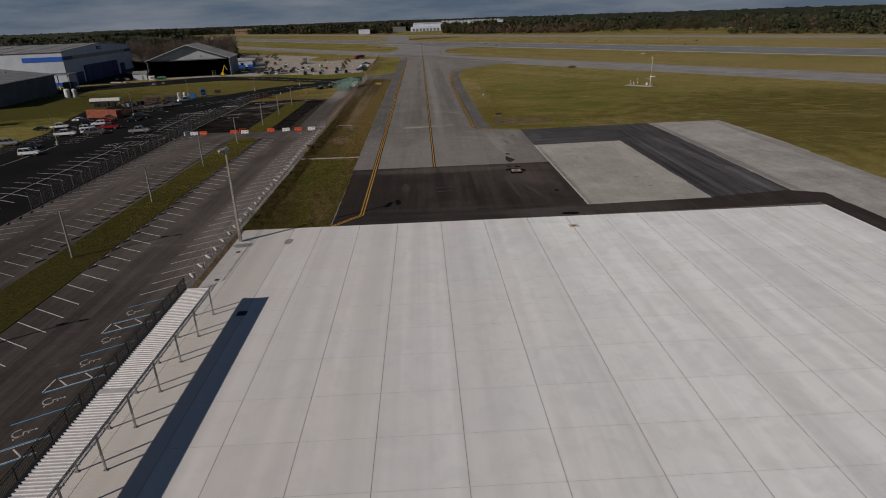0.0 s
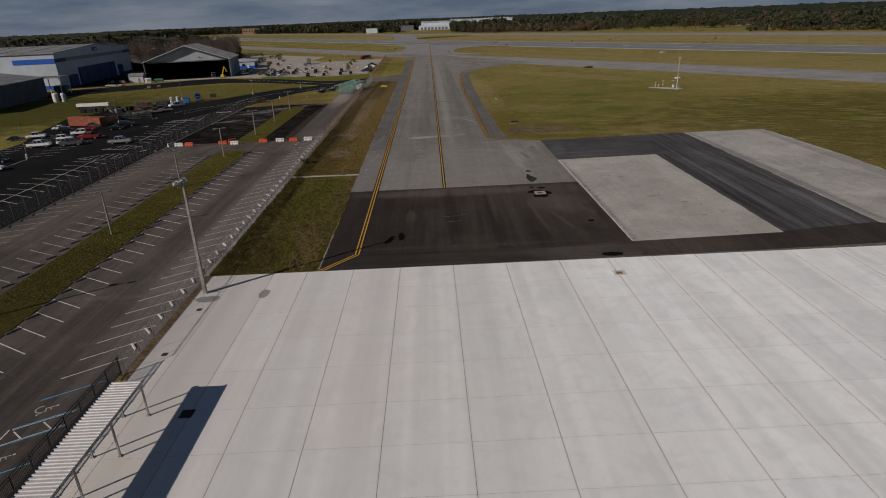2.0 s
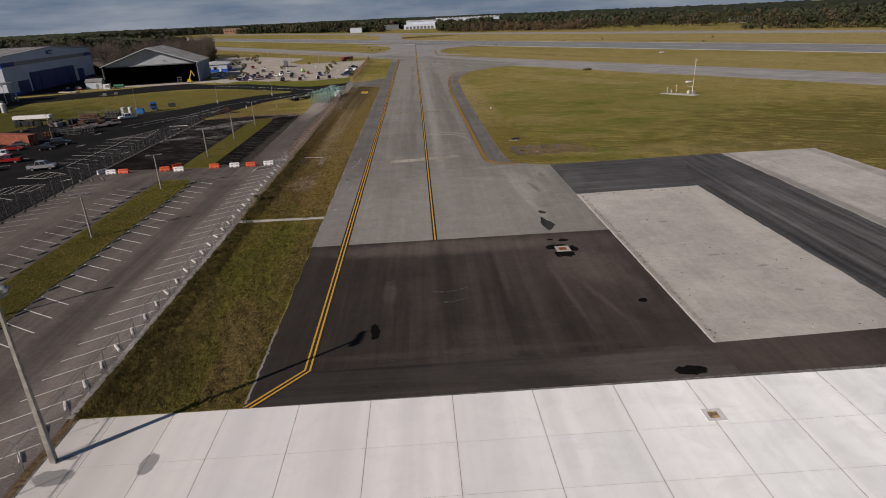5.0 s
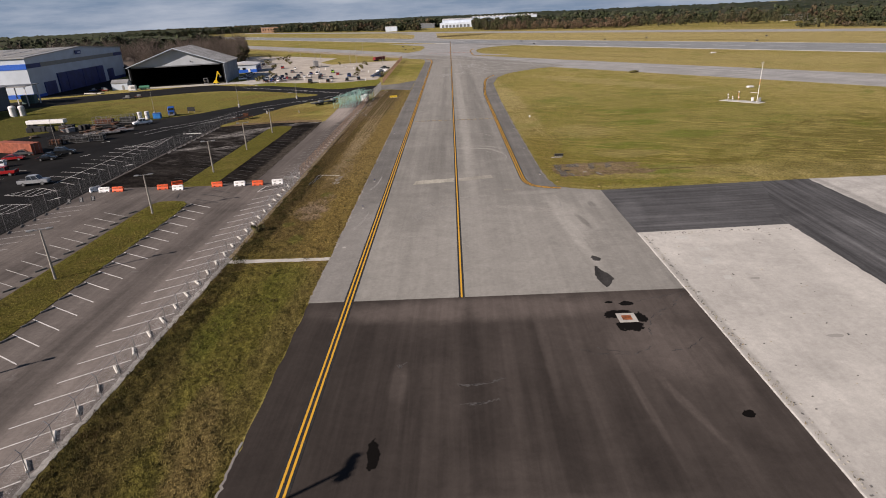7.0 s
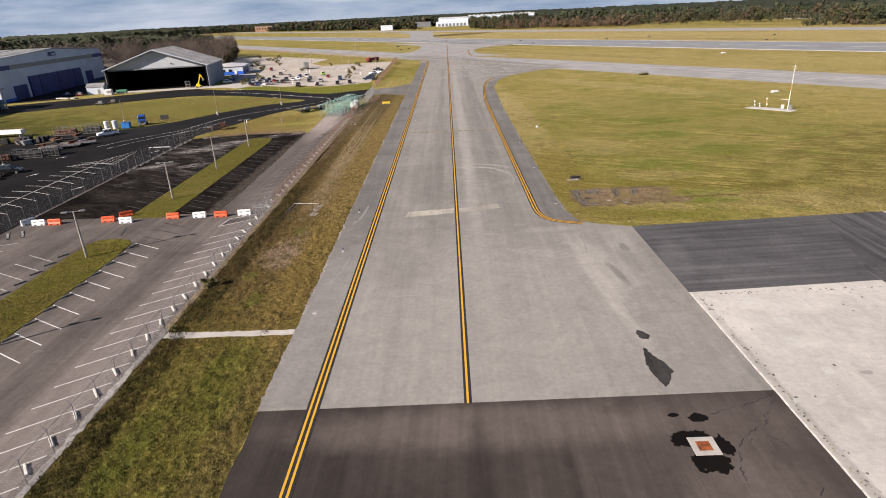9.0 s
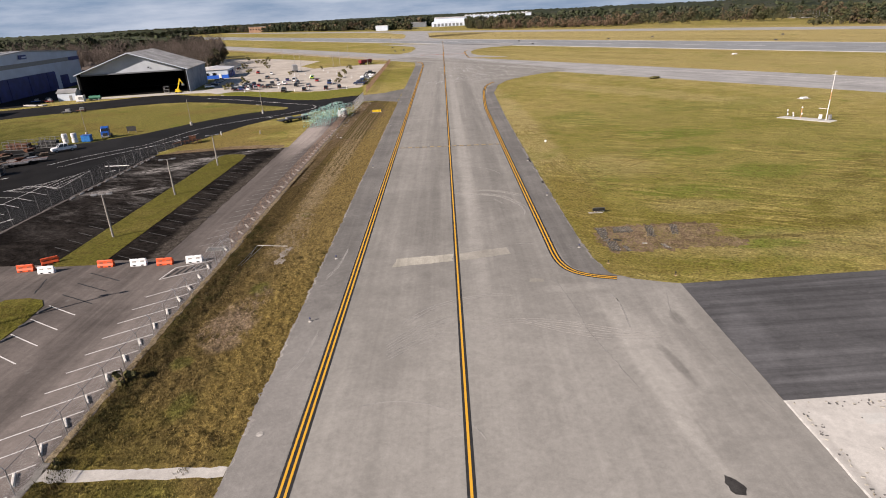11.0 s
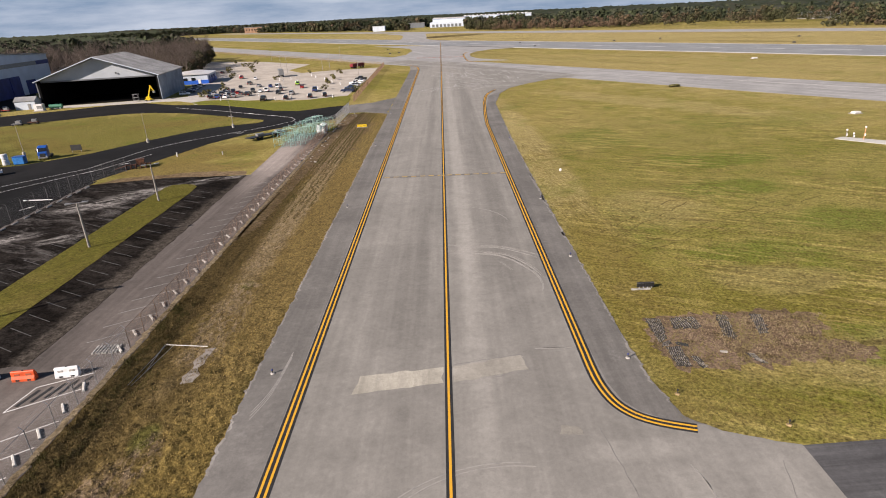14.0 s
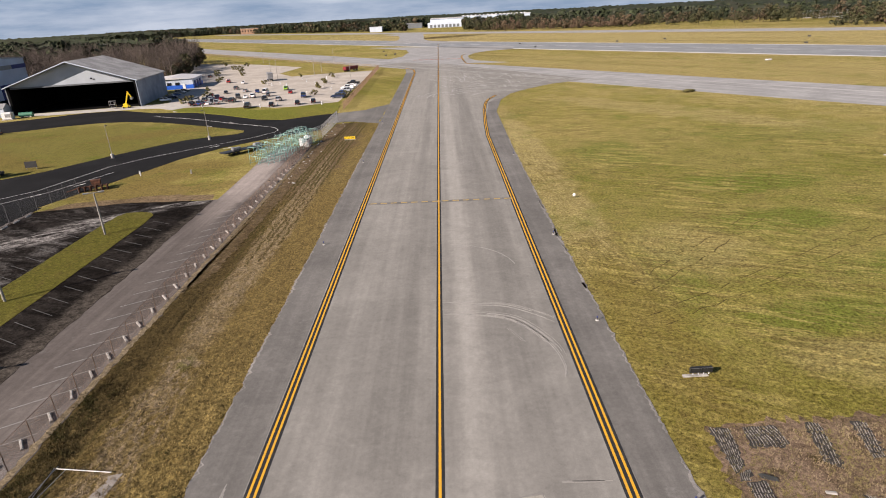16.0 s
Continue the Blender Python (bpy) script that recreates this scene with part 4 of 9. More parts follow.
def long_island(x0, x1, y0, y1):
    tip = [(x1, y1 - 6), (x1 - 0.4, y1 - 2.0), (x1 - 1.4, y1 - 0.6), (x1 - 3.2, y1), (x0 + 0.9, y1 - 0.2), (x0 + 0.2, y1 - 1.6), (x0, y1 - 6)]
    return [(x0, y0), (x1, y0)] + tip


island("grass_island_1", rough_edge(long_island(-46.9, -40.4, -20, 147.8) + [(-46.9, -20)], 3.0, 0.025, 15)[:-1])
island("grass_island_2", rough_edge(long_island(-46.9, -40.6, 156.5, 216.6) + [(-46.9, 156.5)], 1.5, 0.03, 16)[:-1])
soot_l = rough_edge([(-62.4, 157.8), (-47.0, 157.2), (-44, 158.5), (-40.3, 157.6), (-33.5, 157.6), (-33.6, 190), (-34.2, 221.2), (-49, 222.0), (-62.3, 219.5), (-62.4, 157.8)], 1.2, 0.07, 17)[:-1]
structure("sooty_ground", slab(soot_l, Z + 0.02, 0), "char", "blackened sooty lot surface with grey ash patches", "soot patch")
structure("fresh_lot", slab([(-62.62, -20), (-62.62, 160), (-62.7, 222), (-80, 222.2), (-96, 237.2), (-105, 241), (-112, 226), (-118, 214), (-112, 190), (-104.8, 168), (-104.8, 100), (-104.8, -20)], Z + 0.003),
          "lot_dark", "fresh black asphalt parking lot with white markings", "parking lot")
outer = [(-63.6, 222), (-59.5, 234.4), (-53.2, 253.8), (-47.5, 264), (-42.7, 269.0), (-36, 275.5), (-29.0, 279.5), (-27.8, 281), (-27.8, 308.2), (-34, 305.5), (-42.5, 300.5), (-51, 304), (-64, 315.5), (-77.6, 325.5), (-94, 330.5), (-109.5, 341), (-122, 339.5), (-133, 331.5), (-157, 319), (-190, 302), (-190, 262), (-140.7, 295.6), (-111.7, 310.6), (-103, 313.6),
         (-93.2, 313.0), (-80, 307.5), (-69.3, 300.5), (-55, 290.5), (-49.2, 286), (-48.6, 283.5), (-49.6, 281.3), (-55, 279.5), (-61, 276.5), (-66, 270.5), (-71.5, 262.5), (-79.5, 248.4), (-88.5, 240.0), (-96, 237), (-80, 222)]
structure("road", slab(outer, Z - 0.006), "road", "smooth black asphalt road loop with white lines", "road")
structure("soil_strip", slab(rough_edge([(-62.2, 219.6), (-34.5, 221.8), (-35.2, 224.6), (-45, 226.0), (-59.5, 223.2), (-62.2, 219.6)], 1.5, 0.3, 19)[:-1], 0.018, 0), "dirt", "brown bare soil at the end of the lot", "soil")
verge = rough_edge([(-25.9, 76.75), (-25.9, 120), (-25.9, 240), (-25.0, 289)], 1.3, 0.12, 20)


def lattice(seed):
    return np.random.default_rng(seed).random((97, 97))


LUMPS = [(lattice(71), 0.55, 0.16), (lattice(72), 0.28, 0.09), (lattice(73), 1.7, 0.09)]   # lattice, spacing, height


def lump(x, y):
    """Height of the tussocky verge: rounded clumps of grass, flat at its edges and where soil or gravel lies bare."""
    x, y = np.asarray(x, float), np.asarray(y, float)
    h = np.zeros_like(x)
    for grid, sx, high in LUMPS:
        u, v = (x + 40) / sx, (y + 0.35 * x) / (sx * 1.25)
        a, b = np.floor(u).astype(int), np.floor(v).astype(int)
        p, q = u - a, v - b
        p, q = p * p * (3 - 2 * p), q * q * (3 - 2 * q)
        at = lambda i_, j_: grid[(a + i_) % 97, (b + j_) % 97]
        h += high * ((at(0, 0) * (1 - p) + at(1, 0) * p) * (1 - q) + (at(0, 1) * (1 - p) + at(1, 1) * p) * q)
    h = np.clip(h - 0.11, 0, 1)
    ease = lambda d: np.clip(d, 0, 1) ** 2 * (3 - 2 * np.clip(d, 0, 1))
    h *= ease((x + 25.1) / 0.5) * ease((-13.05 - x) / 0.7) * ease((188 - y) / 45) * ease((y - 76.9) / 0.5)
    h *= 1 - ease((1.9 - np.abs(y - 121.0)) / 0.7)
    h *= 1 - ease((1.1 - np.maximum(np.abs(x + 18.4) - 0.2, (np.abs(y - 156.6) - 2.2))) / 0.6)
    h *= 1 - 0.75 * ease((1.6 - np.hypot((x + 19.3) / 1.6, (y - 140) / 2.6)) / 0.9)
    h *= 1 - ease((0.5 - np.abs(x + 22.1)) / 0.3) * (y > 149)
    return h


gx, gy = np.arange(-25.9, -12.85, 0.145), np.arange(76.75, 190.1, 0.19)
gx2, gy2 = np.meshgrid(gx, gy)
vh = lump(gx2, gy2)
nx_ = len(gx)
vm = Mesh()
vm.v = [tuple(p) for p in np.stack([gx2, gy2, vh + 0.012], -1).reshape(-1, 3)]
vm.f = [(r_ * nx_ + c_, r_ * nx_ + c_ + 1, (r_ + 1) * nx_ + c_ + 1, (r_ + 1) * nx_ + c_) for r_ in range(len(gy) - 1) for c_ in range(nx_ - 1)]
structure("verge", vm, "verge", "rough green and brown grass verge along the taxiway", "grass", smooth=True)
structure("verge", slab([(-13.25, 190), (-13.3, 289)] + [p for p in verge[::-1] if p[1] > 190] + [(-25.9, 190)], 0.012, 0), "verge", "rough brown grass verge along the taxiway", "grass")
structure("trench_soil", slab(rough_edge([(-25.2, 186), (-23.6, 190), (-22.9, 205), (-22.3, 230), (-22.5, 288), (-25.0, 289), (-25.2, 186)], 0.4, 0.22, 22)[:-1], 0.02, 0), "dirt", "disturbed brown soil beside the fence", "soil")
structure("edge_soil", slab(rough_edge([(-25.9, 56.5), (-24.76, 56.5), (-24.76, 76.7), (-25.6, 77.5), (-25.9, 56.5)], 0.7, 0.08, 27)[:-1], 0.026, 0), "dirt", "brown soil strip between lot and concrete apron", "soil")
fk = Mesh().strip(rough_edge([(-25.55, 76.8), (-25.45, 122)], 0.4, 0.07, 27), 0.5, 0, 0.036)
structure("fence_footing", fk, "footing", "crumbling pale concrete footing under the chain-link fence", "kerb")
fe = Mesh().strip(rough_edge([(-25.45, 122), (-25.5, 186), (-25.6, 262)], 0.5, 0.07, 28), 0.55, 0, 0.036)
structure("fence_edge_soil", fe, "dirt_pale", "thin line of tan soil under the chain-link fence", "soil")
wf = Mesh().strip(rough_edge([(-62.75, 157), (-62.8, 219.5)], 0.6, 0.12, 34), 0.42, 0, 0.056)
structure("fence_kerb", wf, "pink_edge", "crumbled grey concrete kerb under the tall fence", "kerb")
fr = Mesh().strip(rough_edge([(-22.3, 150), (-21.7, 170), (-21.4, 200), (-21.2, 240)], 0.7, 0.09, 29), 0.22, 0, 0.02)
for x in (-22.9, -22.2, -21.5, -20.4, -19.7, -19.0, -18.0):
    fr.strip(rough_edge([(x, 205 - 9 * x % 14), (x + 0.2, 226), (x + 0.4, 250), (x + 0.9, 275), (x + 2.0, 300)], 0.6, 0.12, int(-x * 3)), 0.34, 0, 0.022)
structure("verge_rut", fr, "rut", "dark rut pressed along the verge", "grass")
structure("gravel_walk", slab(rough_edge([(-25.2, 120.2), (-13.1, 120.1), (-13.1, 120.95), (-20, 121.05), (-25.2, 121.4), (-25.2, 120.2)], 0.5, 0.07, 23)[:-1], 0.03, 0), "kerb", "narrow pale gravel strip across the verge", "path")
structure("bare_patch", slab(rough_edge([(-18.9, 154), (-18.0, 154.2), (-17.9, 159.4), (-18.8, 159.2), (-18.9, 154)], 0.5, 0.12, 24)[:-1], 0.028, 0), "sandy", "bare sandy patch in the verge", "soil")
structure("gravel_access", slab(rough_edge([(-27.6, 291), (-20.5, 291), (-13.4, 286), (-13.3, 322), (-20, 311), (-27.6, 308), (-27.6, 291)], 2.0, 0.2, 25)[:-1], 0.028, 0), "shoulder", "grey access from the road to the taxiway", "pavement")
structure("gravel_lot", slab([(-86, 329), (-76, 333.5), (-60, 333), (-52, 327.5), (-31.8, 327.5), (-30.2, 450), (-58, 446), (-72, 440), (-84, 462), (-80, 500), (-122, 548), (-185, 592), (-205, 565), (-165, 500), (-128, 440), (-112, 400), (-98, 352)], 0.026, 0), "gravel", "pale gravel car park with parked cars", "parking lot")
structure("hangar_apron", slab([(-141, 337.6), (-104, 343.0), (-96.5, 341.5), (-90.5, 336.2), (-86, 331.5), (-87.5, 346), (-98, 356), (-106.9, 352.0), (-150, 344.5)], 0.03, 0), "kerb", "pale concrete strip in front of the hangar", "pavement")
structure("lower_ramp", slab([(-160, 357), (-196, 410), (-184, 316), (-160, 325)], 0.03, 0), "road", "dark asphalt ramp between the hangars", "pavement")
structure("car_park_grass", slab(rough_edge([(-89.6, 334.5), (-84, 328.5), (-77.4, 326), (-64, 315.8), (-51, 304.4), (-42.5, 301), (-34, 305.9), (-28.2, 308.6), (-30.4, 333.5), (-39.7, 329.5), (-47.5, 325), (-55.5, 323.4), (-65.6, 330), (-77.4, 338.8), (-86.5, 338.8), (-89.6, 334.5)], 3, 0.15, 26)[:-1], 0.06, 0), "bank", "green grass bank beside the gravel car park", "grass")
structure("marsh_water", slab([(900, 700), (4000, 600), (5000, 4500), (300, 4800)], 0.05, 0), "water", "dark blue marsh water on the horizon", "water")

# slabs of the pale apron on their joint bed
structure("apron_bed", slab([(-24.75, -20), (57.12, -20), (57.05, 77.7), (44, 77.1), (-24.9, 76.62)], 0.042), "joint", "dark joint bed under the concrete slabs", "concrete")

# markings: taxiway lines, hold line, pale patch, stall lines
ZM = Z + 0.013


def double_line(name, line):
    structure(name + "_border", Mesh().strip(line, 0.94, 0, ZM), "black_paint", "black border of a double yellow taxiway line", "marking")
    m = Mesh()
    for side in (-0.2, 0.2):
        m.strip(line, 0.165, 0, ZM + 0.006, side)
    structure(name, m, "yellow_paint", "double yellow taxiway edge line", "marking")


double_line("edge_line_left", [(-12.66, 76.72), (-8.97, 81.2), (-8.95, 100), (-8.95, 424), (-10.3, 441), (-15, 453)])
double_line("far_edge_line", smooth([(24, 452), (19.2, 458.5), (17.6, 466), (17.0, 488), (17.2, 520), (20.5, 540)]))
double_line("edge_line_right", smooth([(18.7, 146.2), (16.6, 146.95), (15.1, 147.9), (14.15, 149.3), (13.65, 151.3), (13.5, 153.5), (13.49, 156)]) + [(13.45, 200), (13.5, 262), (14.1, 277)] + smooth([(15.4, 299), (16.9, 313), (18.6, 321), (21.4, 328.5)]))
structure("centre_line_border", Mesh().strip([(2.36, 109.05), (2.36, 700)], 0.56, 0, ZM), "black_paint", "black border of the yellow centre line", "marking")
structure("centre_line", Mesh().strip([(2.36, 109.05), (2.36, 700)], 0.175, 0, ZM + 0.006), "yellow_paint", "yellow taxiway centre line", "marking")
hb, hy = Mesh(), Mesh()
hb.strip([(-8.3, 214.5), (13.4, 213.85)], 0.95, 0, ZM + 0.002)
for i in range(14):
    a = -8.0 + i * 1.55
    hy.strip([(a, 214.59 - (a + 8.3) * 0.032), (a + 0.95, 214.59 - (a + 9.25) * 0.032)], 0.36, 0, ZM + 0.008)
structure("hold_line_border", hb, "shoulder", "grey worn border of the dashed hold line", "marking")
structure("hold_line", hy, "yellow_faded", "dashed yellow holding line across the taxiway", "marking")
structure("pale_patch", slab(rough_edge([(-4.95, 151.6), (2.0, 152.6), (2.0, 154.75), (-4.6, 153.95), (-4.95, 151.6)], 0.6, 0.06, 30)[:-1], Z + 0.008, 0), "patch", "pale repaired patch across the taxiway", "pavement")
structure("pale_patch", slab(rough_edge([(2.75, 152.6), (8.7, 153.9), (8.4, 156), (2.75, 154.8), (2.75, 152.6)], 0.6, 0.10, 31)[:-1], Z + 0.008, 0), "faded_patch", "faded repaired patch across the taxiway", "pavement")
hold2 = Mesh()
for i in range(9):
    hold2.box((-12 + i * 3.4, 508 - i * 0.9, Z), (2.2, 2.0, 0.04))
structure("runway_hold_marks", hold2, "red_paint", "faded red painted hold marks near the runway", "marking")

# pale scuffs where the taxiway meets the parallel taxiway
sf = Mesh()
rs_ = random.Random(44)
for i in range(16):
    x0, y0 = rs_.uniform(-6, 14), rs_.uniform(330, 372)
    a_ = rs_.uniform(-25, 35)
    l_ = rs_.uniform(8, 34)
    line = [(x0, y0), (x0 + 0.45 * l_ * math.cos(radians(a_ + 50)), y0 + 0.45 * l_ * math.sin(radians(a_ + 50))), (x0 + l_ * math.cos(radians(a_ + 20)), y0 + 0.7 * l_ * math.sin(radians(a_ + 30)))]
    sf.strip(smooth(line), rs_.uniform(0.15, 0.4), 0, Z + 0.0098)
for n_, s0, s1 in ((262, -200, 90), (266, -120, 160), (270, -60, 240)):
    sf.strip([field(n_, s0), field(n_ + 1.0, (s0 + s1) / 2), field(n_, s1)], 0.5, 0, Z + 0.004)
for i in range(60):   # scraped streaks spread over the junction, turning from the taxiway into the crossing one
    v_ = rs_.random()
    x0, y0 = 4 + 44 * v_, rs_.uniform(344, 372) + 45 * rs_.random() * (1 - 0.5 * v_)
    l_ = rs_.uniform(4, 22)
    a_ = radians(rs_.choice((92, 100, 112, 125, 125, 60)) + rs_.uniform(-8, 8))
    b_ = a_ + radians(rs_.uniform(-14, 14))
    sf.strip([(x0, y0), (x0 + l_ * 0.5 * math.cos(a_), y0 + l_ * 0.5 * math.sin(a_)), (x0 + l_ * 0.5 * (math.cos(a_) + math.cos(b_)), y0 + l_ * 0.5 * (math.sin(a_) + math.sin(b_)))], rs_.uniform(0.10, 0.38), 0, Z + 0.0099)
for i in range(12):
    n_, s0, l_ = rs_.uniform(250, 279), rs_.uniform(-220, 320), rs_.uniform(60, 220)
    sf.strip([field(n_, s0), field(n_ + rs_.uniform(-1.5, 1.5), s0 + l_ / 2), field(n_ + rs_.uniform(-1, 1), s0 + l_)], rs_.uniform(0.3, 0.8), 0, Z + 0.0041)
structure("scuff_marks", sf, "scuff", "pale scuffs and scraped lines on the taxiways", "marking")

# square repairs and dirt on the old concrete pad
for k_, quad in enumerate(([(28.5, 123.5), (30.0, 123.5), (29.8, 122.4), (28.4, 122.4)], [(29.7, 119.6), (31.0, 119.7), (30.9, 118.8), (29.8, 118.6)], [(29.0, 116.8), (30.0, 116.8), (29.7, 115.0), (28.5, 114.8)], [(29.3, 111.9), (30.1, 111.9), (29.9, 111.0), (29.1, 110.9)], [(25.2, 108.3), (25.7, 108.35), (25.6, 107.8), (25.1, 107.75)], [(31.5, 122.3), (32.0, 122.4), (31.9, 121.6), (31.4, 121.5)])):
    structure("concrete_repair", slab(rough_edge(quad + quad[:1], 0.4, 0.05, 90 + k_)[:-1], Z + 0.010, 0), "repair", "paler square repair in the old concrete", "concrete")
rd = random.Random(17)
db, dl = Mesh(), Mesh()
for i in range(330):
    along = rd.random()
    x, y = (24.85 + abs(rd.gauss(0, 0.28)), rd.uniform(82, 125)) if along < 0.55 else ((rd.uniform(24.8, 43.2), 124.9 - abs(rd.gauss(0, 0.35))) if along < 0.75 else (rd.uniform(25, 43), rd.uniform(83, 125)))
    q = rd.uniform(0.04, 0.12)
    (db if rd.random() < 0.55 else dl).box((0, 0, 0), (q * rd.uniform(0.8, 2.2), q, q * 0.5), pose(x, y, Z + 0.02, rd.uniform(-15, 15), 0, rd.uniform(0, 180)))
tagged(new("pad_debris", db.data("pad_debris", "stop_shade_dirt")), "grey dirt crumbs scattered on the concrete pad", "debris", kind="stuff")
tagged(new("pad_debris", dl.data("pad_debris", "patch")), "pale concrete crumbs scattered on the pad", "debris", kind="stuff")
sm = Mesh()
for i in range(9):   # a small scraped smudge on the new asphalt
    a_, l_ = radians(rd.uniform(20, 200)), rd.uniform(0.2, 0.6)
    p_ = (-2.75 + rd.gauss(0, 0.12), 96.9 + rd.gauss(0, 0.12))
    sm.strip([p_, (p_[0] + l_ * math.cos(a_), p_[1] + l_ * math.sin(a_))], rd.uniform(0.03, 0.07), 0, Z + 0.0064)
for line, w_ in (([(1.6, 94.3), (3.2, 94.2), (4.6, 94.6), (5.8, 95.3)], 0.10), ([(1.9, 91.9), (3.4, 91.9), (4.8, 92.4)], 0.10)):
    for k_ in range(9):
        a_ = rd.uniform(0, 0.75)
        pts = smooth(line, 8)
        n = len(pts)
        sm.strip(rough_edge([(x, y + rd.uniform(-0.18, 0.18)) for x, y in pts[int(a_ * n):int((a_ + rd.uniform(0.12, 0.25)) * n) + 2]], 0.3, 0.02, k_), rd.uniform(0.02, 0.06), 0, Z + 0.0066)
structure("scraped_marks", sm, "scratch", "pale scraped marks on the new asphalt", "marking")

# crumbled pale edges of the taxiway
ce = Mesh()
ce.strip(rough_edge([(-12.93, 88.5), (-12.9, 84), (-12.88, 76.8)], 0.25, 0.05, 37), 0.16, 0, Z + 0.0098)
re_ = random.Random(31)
for edge_, lo, hi, dx in ((right_edge, 149, 260, -0.10), (left_edge, 110, 260, 0.06)):
    pts = [(x + dx, y) for x, y in edge_ if lo < y < hi]
    if pts[0][1] > pts[-1][1]:
        pts = pts[::-1]
    i = 0
    while i + 4 < len(pts):
        n = re_.randint(2, 6)
        ce.strip(rough_edge(pts[i:i + n + 1], 0.22, 0.10, i), re_.uniform(0.05, 0.22), 0, Z + 0.0098)
        i += n + re_.choice((0, 0, 1, 1, 3))
for i in range(46):   # dusty pale fans on the outer edge of the shoulder
    k_ = re_.randrange(6, len(right_edge) - 60)
    if not 150 < right_edge[k_][1] < 215:
        continue
    run = right_edge[k_:k_ + re_.randint(3, 7)]
    ce.strip(rough_edge([(x - re_.uniform(0.08, 0.3), y) for x, y in run], 0.3, 0.12, k_), re_.uniform(0.08, 0.34), 0, Z + 0.0099)
structure("crumbled_edge", ce, "crumb", "crumbled pale edge of the taxiway asphalt", "pavement")

# faint tyre arcs on the taxiway
st = Mesh()
st.prism(rough_edge([(17.05, 115.6), (16.55, 113.4), (16.62, 111.6), (16.95, 110.1), (17.35, 110.5), (18.25, 112.0), (18.05, 113.0), (17.05, 115.6)], 0.3, 0.05, 81)[:-1], 0, Z + 0.0092)
st.prism(rough_edge([(17.35, 118.5), (17.1, 117.9), (17.35, 117.0), (17.9, 116.9), (18.15, 117.4), (17.85, 118.1), (17.35, 118.5)], 0.25, 0.04, 82)[:-1], 0, Z + 0.0092)
structure("damp_stain", st, "damp", "dark damp oil stain soaked into the asphalt", "stain")
ta = Mesh()
for cx, cy, r, a0, a1 in ((2.5, 188, 8.4, 10, 80), (6.0, 134, 9.5, 80, 150), (6.0, 133.5, 10.3, 85, 150), (-3, 120, 7.0, 20, 110), (10, 330, 22, 100, 150), (30, 330, 24, 110, 170), (24, 336, 30, 120, 175), (40, 352, 40, 130, 175)):
    ta.strip(arc(cx, cy, r, a0, a1, 22), 0.09, 0, Z + 0.0095)
for line, n in (([(3.2, 137.5), (7, 138.6), (11, 138.0), (16, 136.0), (19, 135.2)], 3), ([(8, 138.6), (11, 136.8), (14.5, 135.3), (18, 135.0)], 3), ([(-4.2, 135.2), (-2.6, 137.0), (-0.5, 138.6), (1.6, 139.6)], 4), ([(-4, 133.4), (-1.5, 135.6), (1, 137)], 3), ([(-11.8, 131), (-11.0, 134), (-10.6, 138)], 3), ([(-12.0, 150), (-11.2, 153), (-10.8, 158)], 3), ([(17, 136), (17.4, 141), (17.0, 143)], 2)):
    for i in range(n):
        ta.strip([(x + 0.05 * i, y - 0.42 * i) for x, y in smooth(line)], 0.06, 0, Z + 0.0095)
rk = random.Random(9)
for line, n, w_ in (([(1.5, 181.2), (6.1, 180.4), (9.2, 179.6), (12.5, 176.9), (13.3, 175.6)], 5, 0.35), ([(1.5, 179.2), (6.0, 178.4), (9.4, 176.9), (11.8, 172.8), (12.4, 169.5), (12.0, 167.1)], 8, 0.5), ([(9.6, 156.9), (13.6, 156.7)], 3, 0.3), ([(8.3, 175.4), (9.6, 172.6)], 2, 0.2)):
    pts = smooth(line, 10)
    for i in range(n):
        a_ = rk.uniform(0, 0.4)
        b_ = rk.uniform(0.6, 1.0)
        off = rk.uniform(-w_, w_)
        ta.strip([(x + off * 0.7, y + off) for x, y in pts[int(a_ * len(pts)):max(int(b_ * len(pts)), int(a_ * len(pts)) + 3)]], rk.uniform(0.03, 0.09), 0, Z + 0.0095)
structure("tyre_marks", ta, "tyre_mark", "faint pale curved tyre marks on the taxiway", "marking")

M["faint_paint"] = paint_material("faded_white_paint", lin(0.25, (1, 0.97, 0.92)), 0.8)
STALL = 2.765
tc_ = Mesh()
for line in ([(12.4, 146.8), (13.1, 141), (13.4, 135.6), (15.2, 127)], [(22.6, 143), (21.4, 138.5), (22.2, 131), (23.4, 124)]):
    tc_.strip(rough_edge(line, 0.6, 0.04, 61), 0.04, 0, Z + 0.0095)
tc_.strip(rough_edge([(2.8, 155.0), (8.3, 156.15), (8.85, 153.8), (6.0, 153.1)], 0.4, 0.05, 66), 0.06, 0, Z + 0.0097)
structure("taxiway_cracks", tc_, "crack", "thin dark cracks across the taxiway", "crack")
structure("pale_patch", slab(rough_edge([(9.6, 146.2), (11.2, 146.1), (11.0, 146.9), (9.9, 147.1), (9.6, 146.2)], 0.3, 0.06, 62)[:-1], Z + 0.008, 0), "faded_patch", "small pale scraped patch on the taxiway", "pavement")
structure("lot_edge_strip", slab(rough_edge([(-26.35, 57.5), (-25.5, 57.5), (-25.4, 122), (-25.5, 250), (-26.4, 250), (-26.35, 57.5)], 1.0, 0.05, 63)[:-1], Z + 0.004, 0), "pink_edge", "dusty pinkish strip under the fence along the lot", "pavement")
rt = Mesh()
